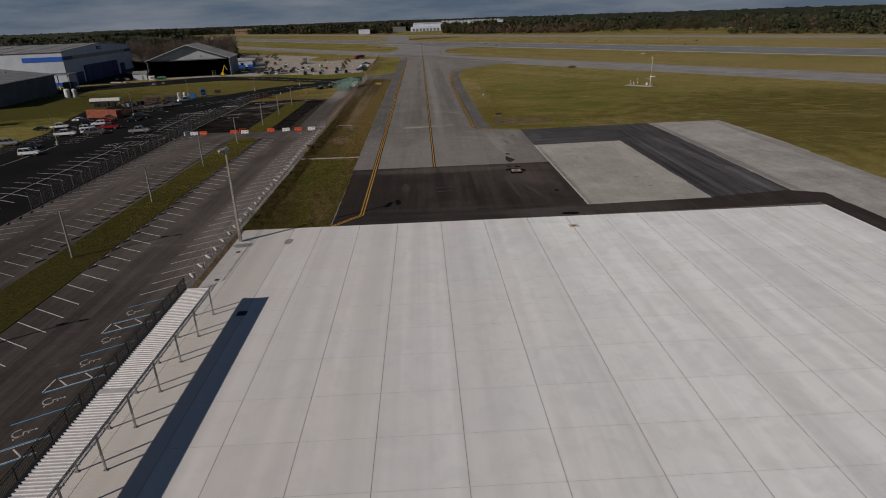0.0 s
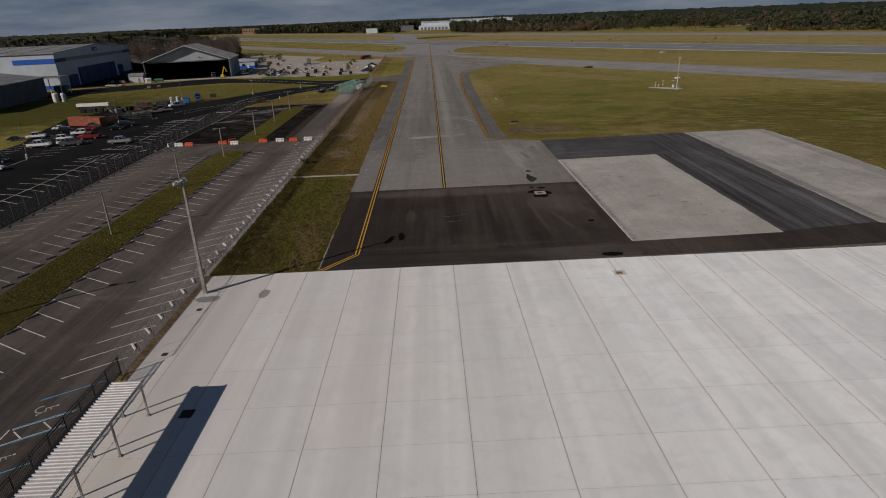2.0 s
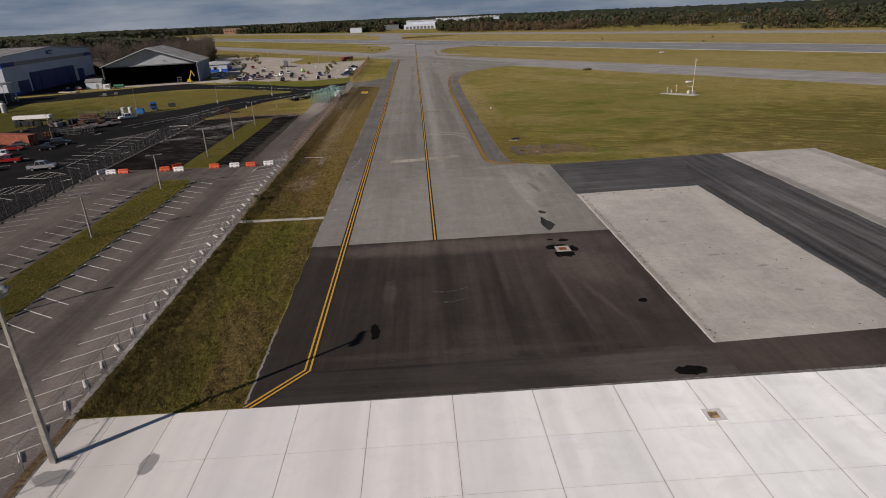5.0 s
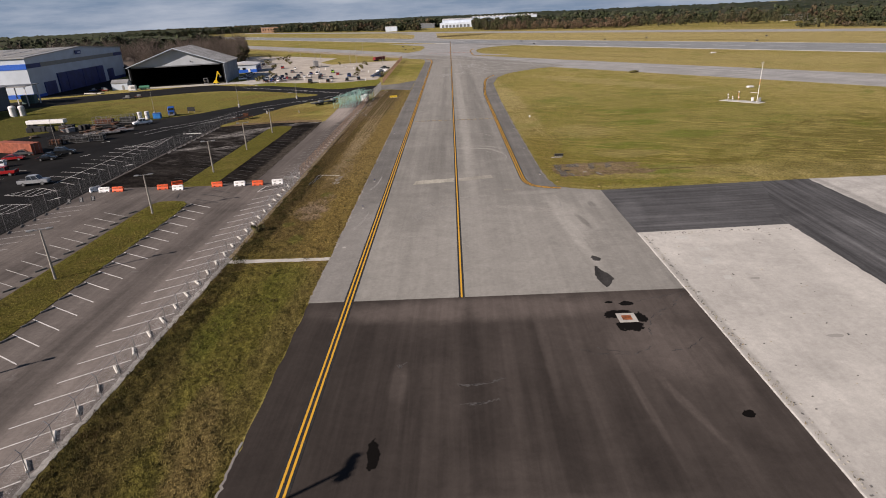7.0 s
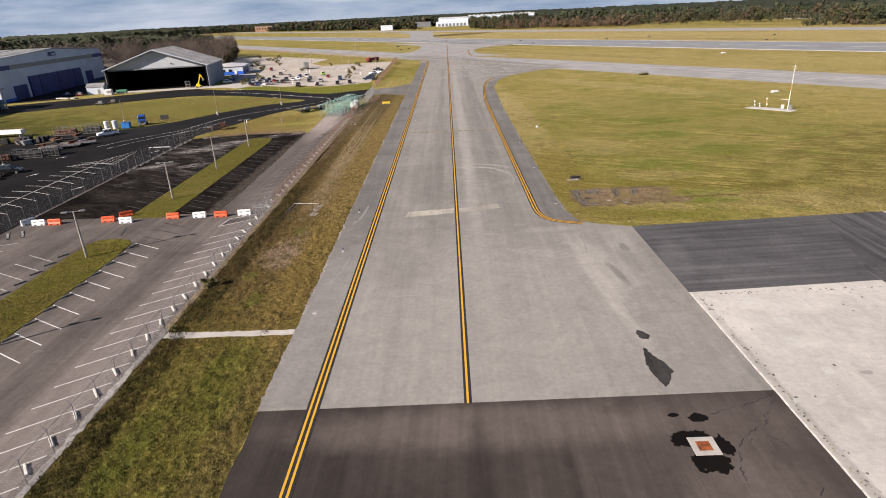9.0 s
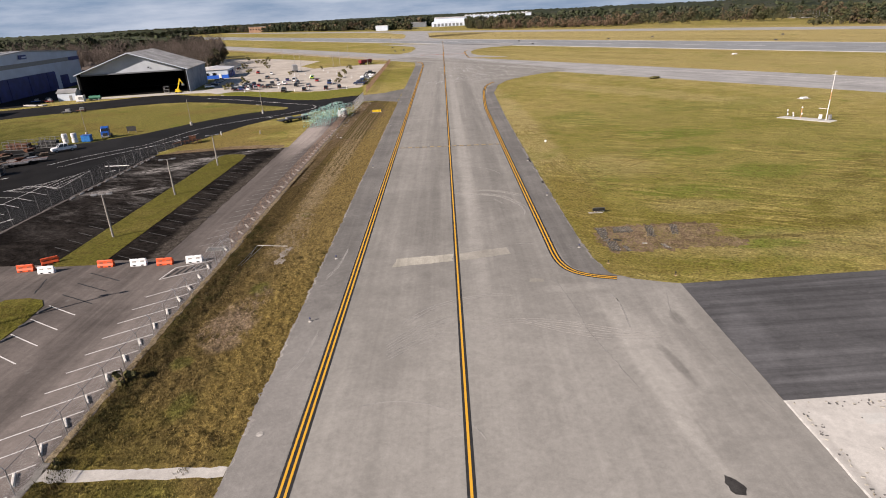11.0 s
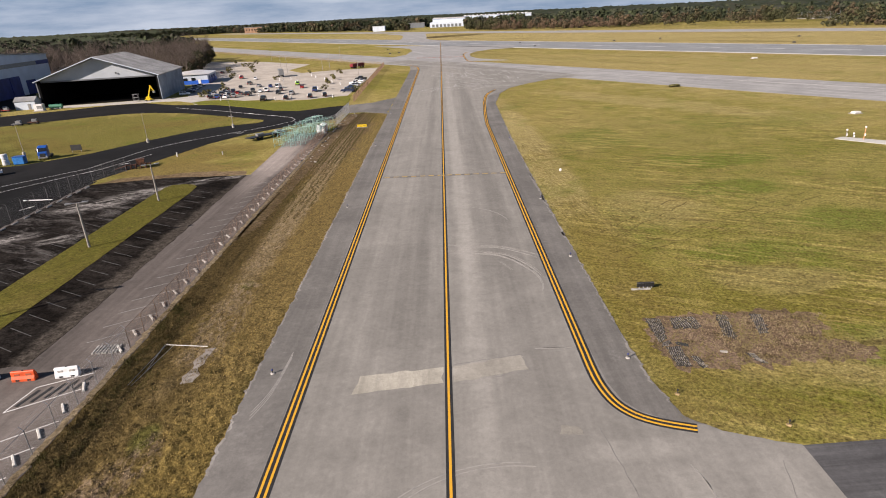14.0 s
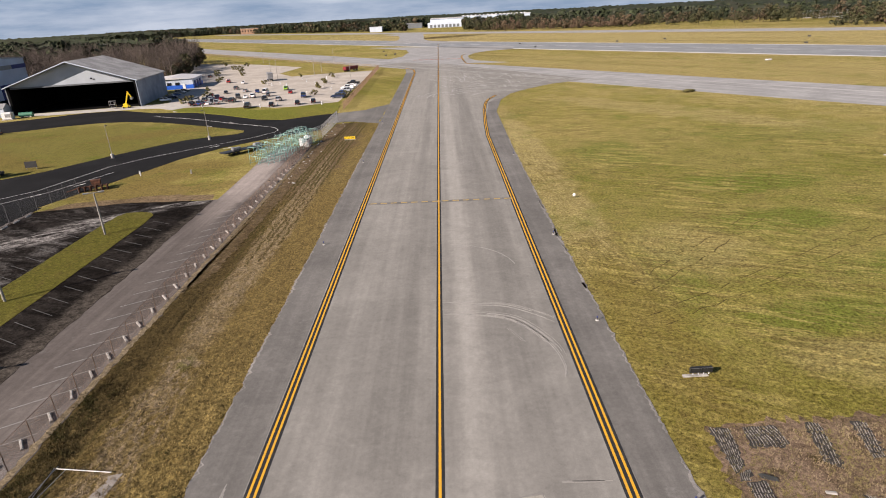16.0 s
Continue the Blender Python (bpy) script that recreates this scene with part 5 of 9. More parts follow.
for a, b in (((22.2, 174.7), (57.8, 195.1)), ((21.2, 176.4), (56.5, 197.0)), ((23.0, 181.3), (46.4, 202.3)), ((21.6, 183.0), (44.5, 203.6))):
    pts = rough_edge([a, b], 1.6, 0.12, int(a[0] * 7))
    i = 0
    while i + 2 < len(pts):
        n = 1 + (i * 7) % 3
        rt.strip(pts[i:i + n + 1], 0.10, 0, 0.012)
        i += n + 1 + (i % 2)
structure("wheel_ruts", rt, "rut", "broken wheel ruts pressed into the mown grass", "grass")


def stalls(name, rows, mat, w=0.11, z=Z + 0.008):
    m = Mesh()
    for x0, y0, x1, y1, n, pitch in rows:
        for i in range(n):
            m.strip([(x0, y0 + i * pitch), (x1, y1 + i * pitch)], w, 0, z)
    return structure(name, m, mat, "white painted parking stall lines", "marking")


stalls("stall_lines_1", [(-30.62, 65.4, -26.1, 68.6, 30, 2.805), (-40.2, 2.0 + 2.935, -36.05, 2.935 - 0.45, 49, 2.935)], "white_paint")
stalls("stall_lines_2", [(-52.5, 3.18, -48.1, 0.76, 52, 2.74), (-61.8, 3.4, -57.4, 5.0, 52, 2.8)], "white_worn")
stalls("stall_lines_3", [(-30.4, 161.2, -26.3, 163.8, 20, 2.798)], "faint_paint", 0.09)
stalls("stall_lines_4", [(-39.8, 159.2, -36.6, 157.4, 20, STALL), (-50.5, 163.4, -47.4, 161.6, 17, STALL)], "lot_faint", 0.09, Z + 0.026)
ZL = Z + 0.012
sp = Mesh().strip([(-73.0, 60), (-73.0, 143.5)], 0.13, 0, ZL).strip([(-73.1, 162.5), (-73.1, 196.5)], 0.13, 0, ZL)
for i in range(22):
    y = 70 + i * 3.6
    if y < 144 or 164 < y:
        sp.strip([(-73.0, y), (-68.6, y - 2.4)], 0.11, 0, ZL)
        sp.strip([(-73.0, y), (-77.6, y + 1.2)], 0.11, 0, ZL)
for i in range(10):
    y = 164 + i * 3.6
    if y < 197:
        sp.strip([(-73.0, y), (-68.6, y - 2.4)], 0.11, 0, ZL)
        sp.strip([(-73.0, y), (-77.8, y + 1.2)], 0.11, 0, ZL)
for outline, n in (([(-78.2, 146.1), (-73.2, 149.7), (-68.6, 149.4), (-68.6, 144.8), (-73, 143.5)], 6), ([(-77.7, 155.8), (-74.0, 160.0), (-69.0, 157.3), (-71.6, 154.4)], 6), ([(-78.9, 194.2), (-74.2, 198.6), (-70.5, 207.5), (-68.9, 194.8), (-73, 196.5)], 8)):
    sp.strip(outline + outline[:1], 0.12, 0, ZL)
    x0, x1 = min(p[0] for p in outline), max(p[0] for p in outline)
    for i in range(1, n):
        x = x0 + (x1 - x0) * i / n
        hits = []
        for (ax, ay), (bx, by) in zip(outline, outline[1:] + outline[:1]):
            if (ax - x) * (bx - x) < 0:
                hits.append(ay + (by - ay) * (x - ax) / (bx - ax))
        if len(hits) >= 2:
            sp.strip([(x, min(hits)), (x + 0.02, max(hits))], 0.11, 0, ZL)
for i in range(30):
    y = 92 + i * 3.0
    sp.strip([(-104.0, y), (-99.0, y + 1.4)], 0.11, 0, ZL)
for i in range(8):
    y = 150 + i * 3.4
    sp.strip([(-92.5, y), (-87.0, y + 1.6)], 0.11, 0, ZL)
sp.strip([(-90.5, 100), (-90.5, 148)], 0.13, 0, ZL)
structure("fresh_lot_lines", sp, "white_paint", "white painted stalls and hatching on fresh asphalt", "marking")
rl = Mesh().strip([(-84, 215), (-80.1, 222), (-70.7, 233.3), (-66.4, 250), (-62, 257), (-56, 263), (-44, 274.5), (-39.8, 281), (-39.6, 284), (-41.5, 288), (-45, 291), (-57, 299.5), (-72.7, 311.5), (-87, 320.5), (-90, 323)], 0.14, 0, ZL)
rl.strip([(-80, 212), (-76.8, 219), (-67.5, 232), (-62.8, 245)], 0.14, 0, ZL)
for x, y, a in ((-68.8, 230, 60), (-64.5, 236, 62), (-50, 266, 40), (-46, 263.5, 40), (-62, 296, 145), (-57, 300, 145), (-48, 293, 140), (-86, 204, 58), (-66.3, 152, 62), (-65.8, 176, 62), (-65.5, 206, 62), (-82, 188, 60)):
    rot = pose(x, y, 0, 0, 0, a)
    rl.prism([(-1.1, -0.1), (0.3, -0.1), (0.3, -0.38), (1.3, 0), (0.3, 0.38), (0.3, 0.1), (-1.1, 0.1)], 0, ZL + 0.002, rot)
structure("road_lines", rl, "white_paint", "white road lines and painted arrows", "marking")

hz = Mesh()
hz.strip([(-31.1, 151.2), (-26.7, 153.9)], 0.11, 0, Z + 0.009)
hz.strip([(-31.1, 151.2), (-30.6, 154.4), (-26.9, 156.2)], 0.11, 0, Z + 0.010)
structure("hatch_outline", hz, "white_paint", "white outline of a hatched no-parking zone", "marking")
hd = Mesh()
for k in range(5):
    hd.strip([(-30.6 + k * 0.82, 151.9 + k * 0.48), (-30.1 + k * 0.82, 154.0 + k * 0.42)], 0.32, 0, Z + 0.008)
structure("hatch_bars", hd, "black_paint", "dark bars inside the hatched zone", "marking")

bs = Mesh()
for y in (154.0, 151.3, 148.4):
    bs.strip(rough_edge([(-40.4, y), (-35.7, y - 2.6)], 0.8, 0.02, int(y)), 0.14, 0, Z + 0.008)
bs.strip(rough_edge([(-44.9, 152.9), (-43.8, 149.0)], 0.8, 0.03, 5), 0.16, 0, Z + 0.008)
structure("painted_out_lines", bs, "black_paint", "old stall lines painted over in black", "marking")

# accessible stalls beside the covered walkway
blue, white = Mesh(), Mesh()
for y in (54.0, 44.7, 35.3, 26.0):
    blue.strip([(-30.35, y), (-26.6, y + 2.35)], 0.12, 0, Z + 0.008)
for y0 in (48.58, 39.25, 29.9):   # hatched aisles between blue lines
    blue.strip([(-30.3, y0), (-26.6, y0 + 2.2)], 0.12, 0, Z + 0.008)
    blue.strip([(-30.3, y0 + 2.04), (-26.6, y0 + 4.2)], 0.12, 0, Z + 0.008)
    white.strip([(-30.45, y0 + 0.08), (-30.45, y0 + 1.95)], 0.11, 0, Z + 0.009)
    white.strip([(-30.25, y0 + 0.16), (-26.65, y0 + 2.3)], 0.07, 0, Z + 0.010)
    white.strip([(-30.25, y0 + 1.92), (-26.65, y0 + 4.0)], 0.07, 0, Z + 0.010)
    for x, k in ((-30.0, 1.74), (-28.45, 2.7)):
        white.strip([(x, y0 + k), (x + 1.0, y0 + k - 0.8)], 0.11, 0, Z + 0.009)
for i in range(3):
    white.strip([(-30.49, 56.91 + i * 2.82), (-26.4, 59.85 + i * 2.82)], 0.11, 0, Z + 0.008)
structure("accessible_stall_lines", blue, "blue_paint", "blue painted lines of accessible stalls", "marking")
structure("access_aisle_lines", white, "white_paint", "white hatched access aisles", "marking")
for x, y in ((-29.4, 52.9), (-29.2, 47.5), (-29.15, 43.7), (-29.1, 38.2), (-29.0, 34.4), (-29.0, 28.9)):
    m = Mesh()
    rot = pose(x, y, 0, 0, 0, -65)
    ring = [(0.42 * math.cos(radians(a)), 0.42 * math.sin(radians(a)) - 0.15) for a in range(-200, 60, 20)]
    m.strip([tuple((rot @ Vector((px, py, 0)))[:2]) for px, py in ring], 0.1, 0, Z + 0.009)
    for pl in ([(0, 0.75), (-0.02, 0.15), (0.4, 0.12), (0.6, -0.45), (0.75, -0.4)], [(-0.02, 0.45), (0.32, 0.45)]):
        m.strip([tuple((rot @ Vector((px, py, 0)))[:2]) for px, py in pl], 0.1, 0, Z + 0.009)
    m.prism([(px, py) for px, py in [(0.11 * math.cos(radians(a)), 0.9 + 0.11 * math.sin(radians(a))) for a in range(0, 360, 45)]], 0, Z + 0.009, rot)
    structure("wheelchair_symbol", m, "white_worn", "worn white painted wheelchair symbol", "marking")

# ---- lamps and poles ----
def parking_lamp():
    t = thing("street_lamp", "concrete parking lamp post with twin flat lamp heads", "street lamp", group="parking lot lamp posts")
    part("pole", Mesh().tube((0, 0, 0.0), (0, 0, 6.0), 0.15, 0.09, 10), "pole", t)
    part("arm", Mesh().tube((-0.75, 0, 6.0), (0.75, 0, 6.0), 0.045, None, 8), "alu", t)
    for s in (-1, 1):
        h = part("lamp_head", Mesh().box((s * 0.95, 0, 6.02), (0.75, 0.36, 0.16), b=0.05), "alu", t)
        part("lens", Mesh().box((s * 0.98, 0, 5.925), (0.5, 0.26, 0.03)), "lens", h)
    return t


lamp = parking_lamp()
lamp.matrix_basis = pose(-44.1, 44.5, 0.125, 0, 0, 20)
for y, a in ((20.5, 24), (69.0, 15), (92.8, 28), (117.4, 24), (141.2, 18), (166.2, 12), (186.2, 20), (206.6, 24)):
    copy_thing(lamp, pose(-44.1, y, 0.125, 0, 0, a))


def road_lamp(h, label, group):
    t = thing("street_lamp", label, "street lamp", group=group)
    part("base", Mesh().lathe([(0.34, 0), (0.34, 0.9), (0.28, 1.0)], 12), "concrete", t)
    part("pole", Mesh().tube((0, 0, 0.9), (0, 0, h), 0.065, 0.04, 8), "pole", t)
    part("lamp_head", Mesh().box((0.35, 0, h + 0.03), (0.7, 0.26, 0.11), b=0.04), "dull_lamp", t)
    return t


rlamp = road_lamp(7.2, "slim grey road lamp on a concrete base beside the road", "road lamps")
rlamp.matrix_basis = pose(-70.3, 259.2, 0, 0, 0, 40)
for x, y, a in ((-54.4, 275.2, 200), (-95, 250, 30)):
    copy_thing(rlamp, pose(x, y, 0, 0, 0, a))
llamp = road_lamp(7.5, "grey lamp post on a white base in the fresh lot", "fresh lot lamps")
llamp.matrix_basis = pose(-92.6, 195.0, Z, 0, 0, 60)
for x, y in ((-91.0, 149.0), (-91.0, 108.0)):
    copy_thing(llamp, pose(x, y, Z, 0, 0, 60))


def flood_mast():
    t = thing("floodlight_mast", "tall square concrete mast with four round floodlights", "floodlight mast", pose(-24.05, 72.24, 0.05))
    m = Mesh()
    v = []
    for z, r in ((0, 0.175), (11.8, 0.085)):
        v += [(-r, -r, z), (r, -r, z), (r, r, z), (-r, r, z)]
    m.add(v, [(3, 2, 1, 0), (4, 5, 6, 7), (0, 1, 5, 4), (1, 2, 6, 5), (2, 3, 7, 6), (3, 0, 4, 7)])
    part("pole", m, "pole", t)
    part("conduit", Mesh().tube((0.2, -0.2, 0), (0.15, -0.15, 2.2), 0.05), "galv", t)
    bar = pose(0, 0, 11.85, 0, 0, 82)
    part("crossbar", Mesh().box((0, 0, 0), (2.0, 0.10, 0.10), bar), "galv", t)
    for i, x in enumerate((-0.86, -0.3, 0.3, 0.86)):
        rot = bar @ pose(x, 0.2, 0.2 + 0.05 * (i % 2), 48 + 14 * (i % 2), 0, (172, -158, -18, 2)[i])
        h = part("floodlight", Mesh().lathe([(0.10, 0.36), (0.18, 0.30), (0.31, 0.05), (0.33, 0.0)], 16, m=rot), "alu", t, smooth=True)
        part("lens", Mesh().lathe([(0.30, -0.02), (0.30, -0.005)], 16, m=rot), "lens", h)
        part("bracket", Mesh().tube(tuple(bar @ Vector((x, 0, 0.03))), tuple(rot @ Vector((0, 0, 0.3))), 0.03), "galv", h)
    return t


flood_mast()


# ---- covered walkway and dark picket fence ----
def walkway(y0, y1, label):
    t = thing("covered_walkway", label, "canopy", group="covered walkway sections")
    X0, X1, H = -23.02, -20.85, 2.87
    m = Mesh()
    n = int((y1 - y0) / 0.30)
    v, f = [], []
    prof = []
    for i in range(n):
        y = y0 + (y1 - y0) * i / n
        d = (y1 - y0) / n
        prof += [(y, 0.0), (y + d * 0.42, 0.0), (y + d * 0.52, 0.06), (y + d * 0.9, 0.06)]
    prof.append((y1, 0.0))
    for x in (X0, X1):
        v += [(x, y, H + z) for y, z in prof] + [(x, y, H + z - 0.035) for y, z in prof]
    k = len(prof)
    for i in range(k - 1):
        f += [(i, i + 1, 2 * k + i + 1, 2 * k + i)[::-1], (k + i, 3 * k + i, 3 * k + i + 1, k + i + 1)[::-1], (i, k + i, k + i + 1, i + 1)[::-1], (2 * k + i, 2 * k + i + 1, 3 * k + i + 1, 3 * k + i)[::-1]]
    m.add(v, f)
    part("roof_sheet", m, "roof_sheet", t, "ribbed white metal roof sheet")
    part("gutter", Mesh().box((X0 - 0.14, (y0 + y1) / 2, H - 0.02), (0.30, y1 - y0 + 0.2, 0.16)), "black_metal", t, "dark gutter")
    part("edge_beam", Mesh().box((X1 + 0.02, (y0 + y1) / 2, H - 0.02), (0.06, y1 - y0 + 0.2, 0.19)), "alu", t)
    part("flashing", Mesh().box(((X0 + X1) / 2, y0 - 0.05, H + 0.075), (X1 - X0, 0.55, 0.025)), "roof_sheet", t)
    part("edge_beam", Mesh().box((X0 + 0.2, (y0 + y1) / 2, H - 0.10), (0.1, y1 - y0, 0.14)), "alu", t)
    y = 51.45
    while y > y0:
        if y < y1:
            for x in (-20.9, -22.73):
                part("post", Mesh().box((x, y, H / 2 - 0.05), (0.11, 0.11, H - 0.16)), "alu", t)
                part("foot_plate", Mesh().box((x, y, 0.08), (0.26, 0.26, 0.03)), "alu", t)
            part("cross_beam", Mesh().box((-21.95, y, H - 0.22), (2.0, 0.1, 0.12)), "alu", t)
        y -= 4.28
    return t


walkway(34.75, 51.65, "ribbed white metal canopy on grey posts beside the apron")
walkway(10.0, 34.6, "ribbed white metal canopy on grey posts beside the apron")

pf = thing("picket_fence", "black steel picket fence along the covered walkway", "fence")
FX = -25.6
y = 10.0
pm = Mesh()
while y < 57.2:
    pm.box((FX, y, 0.92), (0.022, 0.022, 1.56))
    y += 0.115
part("picketwork", pm, "black_metal", pf, kind="stuff")
for z in (0.22, 1.46, 1.70):
    part("rail", Mesh().box((FX, 33.6, z), (0.045, 47.2, 0.05)), "black_metal", pf)
for i in range(26):
    part("post", Mesh().box((FX, 10.02 + i * 1.88, 0.90), (0.085, 0.085, 1.76), b=0.01), "black_metal", pf)

dr = thing("drain_grate", "small dark square drain grate in the concrete", "drain", pose(-18.1, 51.4, 0.07))
part("frame", Mesh().box((0, 0, 0), (0.95, 0.95, 0.02)), "black_metal", dr)
for i in range(6):
    part("bar", Mesh().box((-0.35 + i * 0.14, 0, 0.015), (0.05, 0.85, 0.02)), "dark", dr)


for x, y in ((-23.3, 68.35), (-23.3, 60.0)):
    sd = thing("drain_grate", "small dark grate set in the narrow slab strip", "drain", pose(x, y, 0.055), group="small strip grates")
    part("frame", Mesh().box((0, 0, 0), (0.5, 0.5, 0.02)), "black_metal", sd)
    for i in range(4):
        part("bar", Mesh().box((-0.15 + i * 0.1, 0, 0.012), (0.03, 0.42, 0.012)), "dull_steel", sd)

# ---- chain-link fences ----
def chain_fence(label, line, height, post_every, wire_mat, gap=0.11, wr=0.003, rail=True, arms=False):
    t = thing("chain_link_fence", label, "fence")
    wires = Mesh()
    for (x0, y0), (x1, y1) in zip(line, line[1:]):
        a, b = Vector((x0, y0, 0)), Vector((x1, y1, 0))
        l = (b - a).length
        u = (b - a) / l
        n = max(1, round(l / post_every))
        for i in range(n + 1):
            p = a + u * (l * i / n)
            part("post", Mesh().tube(p, p + Vector((0, 0, height + 0.04)), 0.032, None, 6), "galv" if wire_mat == "galv" else wire_mat, t)
            if arms:
                part("arm", Mesh().tube(p + Vector((0, 0, height)), p + Vector((-0.28, 0, height + 0.34)), 0.025, None, 5), "galv" if wire_mat == "galv" else wire_mat, t)
        if arms:
            for d_ in (0.12, 0.27):
                part("barbed_wire", Mesh().tube(a + Vector((-d_, 0, height + d_ * 1.2)), b + Vector((-d_, 0, height + d_ * 1.2)), 0.008, None, 3), wire_mat, t)
        if rail:
            part("top_rail", Mesh().tube(a + Vector((0, 0, height)), b + Vector((0, 0, height)), 0.021, None, 6), "galv" if wire_mat == "galv" else wire_mat, t)
        k = int(l / gap)
        h = height - 0.05
        for i in range(-int(h / gap), k):
            for s in (1, -1):
                s0, s1, z0, z1 = i * gap, i * gap + h, 0.05, h + 0.05
                if s0 < 0:
                    z0, s0 = z0 - s0, 0
                if s1 > l:
                    z1, s1 = z1 - (s1 - l), l
                if s1 <= s0:
                    continue
                if s < 0:
                    s0, s1 = l - s0, l - s1
                p, q = a + u * s0 + Vector((0, 0, z0)), a + u * s1 + Vector((0, 0, z1))
                wires.tube(p, q, wr, None, 3, False)
    part("wire_mesh", wires, wire_mat, t, "thin diamond wire mesh", kind="stuff")
    return t


chain_fence("galvanised chain-link fence along the parking lot", [(-25.6, 57.6), (-25.65, 122), (-25.8, 160)], 2.0, STALL, "galv", 0.14, arms=True)
chain_fence("weathered chain-link fence along the soil strip", [(-25.8, 160), (-26.0, 215), (-26.3, 262)], 2.0, STALL, "rusty_wire", 0.13, 0.004)
chain_fence("tall chain-link fence beside the fresh lot", [(-63.05, 92), (-63.1, 158), (-63.3, 218), (-60.6, 229)], 2.6, 3.1, "dull_steel", 0.16, rail=False, arms=True)
chain_fence("grey chain-link gate fence near the road end", [(-27.5, 264), (-25.4, 270), (-25.2, 292)], 3.0, 3.0, "galv", 0.13, 0.006)


M["brown_screen"] = plain("brown_fence_screen", (0.20, 0.12, 0.075, 1), 0.8, wear=0.2)
M["tan_screen"] = plain("tan_fence_screen", (0.22, 0.16, 0.09, 1), 0.8, wear=0.2)
chain_fence("long brown mesh fence along the gravel car park", [(-27.0, 314), (-28.4, 390), (-29.6, 458)], 2.3, 3.0, "brown_screen", 0.15, 0.006)
chain_fence("long tan mesh fence behind the gravel car park", [(-29.6, 458), (-70, 515), (-146, 620), (-230, 730)], 2.0, 5.0, "tan_screen", 0.3, 0.014)


# ---- wheel stops ----
def wheel_stop():
    m = Mesh()
    prof = [(-0.11, 0.0), (0.11, 0.0), (0.09, 0.12), (0.06, 0.15), (-0.06, 0.15), (-0.09, 0.12)]
    n = len(prof)
    v = [(x, yy, z) for yy in (-0.68, 0.68) for x, z in prof]
    m.add(v, [tuple(range(n)), tuple(range(2 * n - 1, n - 1, -1))] + [(i, n + i, n + (i + 1) % n, (i + 1) % n) for i in range(n)])
    return m


stop_mesh = wheel_stop().data("wheel_stop", "stop")
stop_shade_dirt = wheel_stop().data("wheel_stop", "stop_shade_dirt")
stop_dark = wheel_stop().data("wheel_stop", "stop_dark")
rnd = random.Random(5)


def stop_at(x, y, a, label="pale concrete wheel stop at a parking stall", z=Z + 0.004, group="wheel stops", data=None):
    ob = tagged(new("wheel_stop", data or stop_mesh), label, "wheel stop", group)
    ob.matrix_basis = pose(x, y, z, 0, 0, a)
    return ob


for i in range(65):
    y = 61.45 + i * 2.81
    if abs(y - 156.5) > 2.0 and y < 240:
        stop_at(-26.6 + (0.2 if y > 165 else 0), y + rnd.uniform(-0.1, 0.1), 34 + rnd.uniform(-7, 7), *(("grey weathered wheel stop beside the rusty fence", Z + 0.004, "wheel stops", stop_dark) if y > 160 else ()))
for i in range(28):
    stop_at(-62.05, 73.27 + i * 2.8, 24 + rnd.uniform(-3, 3), "wheel stop coloured dark at a parking stall", data=stop_shade_dirt)
for i in range(12):
    stop_at(-62.0, 187.0 + i * STALL, rnd.uniform(-3, 3), "sooty concrete wheel stop beside blackened ground", Z + 0.024, data=stop_dark)
# island stops have the shade of their near side put into the colour
for i in range(28):
    stop_at(-47.75, 68.28 + i * 2.74, -29 + rnd.uniform(-3, 3), "wheel stop coloured dark for its shaded side at the grass island", data=stop_shade_dirt)
    stop_at(-39.95, 65.5 + i * 2.935, -30 + rnd.uniform(-3, 3), "wheel stop coloured dark for its shaded side at the grass island", data=stop_shade_dirt)
for i in range(8):
    stop_at(-28.75 + i * 0.285, 159.75 + (i % 2) * 0.08, 4, "concrete wheel stop laid in a row with others", group="stacked wheel stops", data=stop_dark)


# ---- water-filled barriers ----
def barrier(mat, recess, label):
    t = thing("road_barrier", label, "barrier", group="water-filled road barriers")
    prof = [(-0.26, 0.0), (0.26, 0.0), (0.26, 0.2), (0.14, 0.45), (0.11, 0.8), (0.07, 0.86), (-0.07, 0.86), (-0.11, 0.8), (-0.14, 0.45), (-0.26, 0.2)]
    n = len(prof)
    xs = (-0.92, -0.88, 0.88, 0.92)
    m = Mesh()
    v = []
    for i, x in enumerate(xs):
        k = 0.9 if i in (0, 3) else 1.0
        v += [(x, yy * k, zz * (0.97 if i in (0, 3) else 1) + 0.01) for yy, zz in prof]
    f = [tuple(range(n))[::-1], tuple(range(3 * n, 4 * n))]
    for r in range(3):
        f += [(r * n + i, r * n + (i + 1) % n, (r + 1) * n + (i + 1) % n, (r + 1) * n + i) for i in range(n)]
    m.add(v, f)
    part("body", m, mat, t)
    # filled blocks in darker colours imitate the shade of slots and recesses
    for x in (-0.45, 0.45):
        part("forklift_slot", Mesh().box((x, 0, 0.12), (0.3, 0.545, 0.14)), "dark", t)
        part("recess", Mesh().box((x, 0, 0.56), (0.42, 0.30, 0.18)), recess, t)
    part("fill_cap", Mesh().lathe([(0.07, 0.86), (0.07, 0.91)], 10), "dark", t)
    part("lug", Mesh().box((0.96, 0, 0.55), (0.12, 0.12, 0.3)), mat, t)
    return t


bw = barrier("white_plastic", "stop_dark", "white water-filled plastic road barrier in a row")
bo = barrier("orange_plastic", "container", "orange water-filled plastic road barrier in a row")
bw.matrix_basis = pose(-28.9, 155.9, Z, 0, 0, 8)
bo.matrix_basis = pose(-32.3, 155.6, Z, 0, 0, 5)
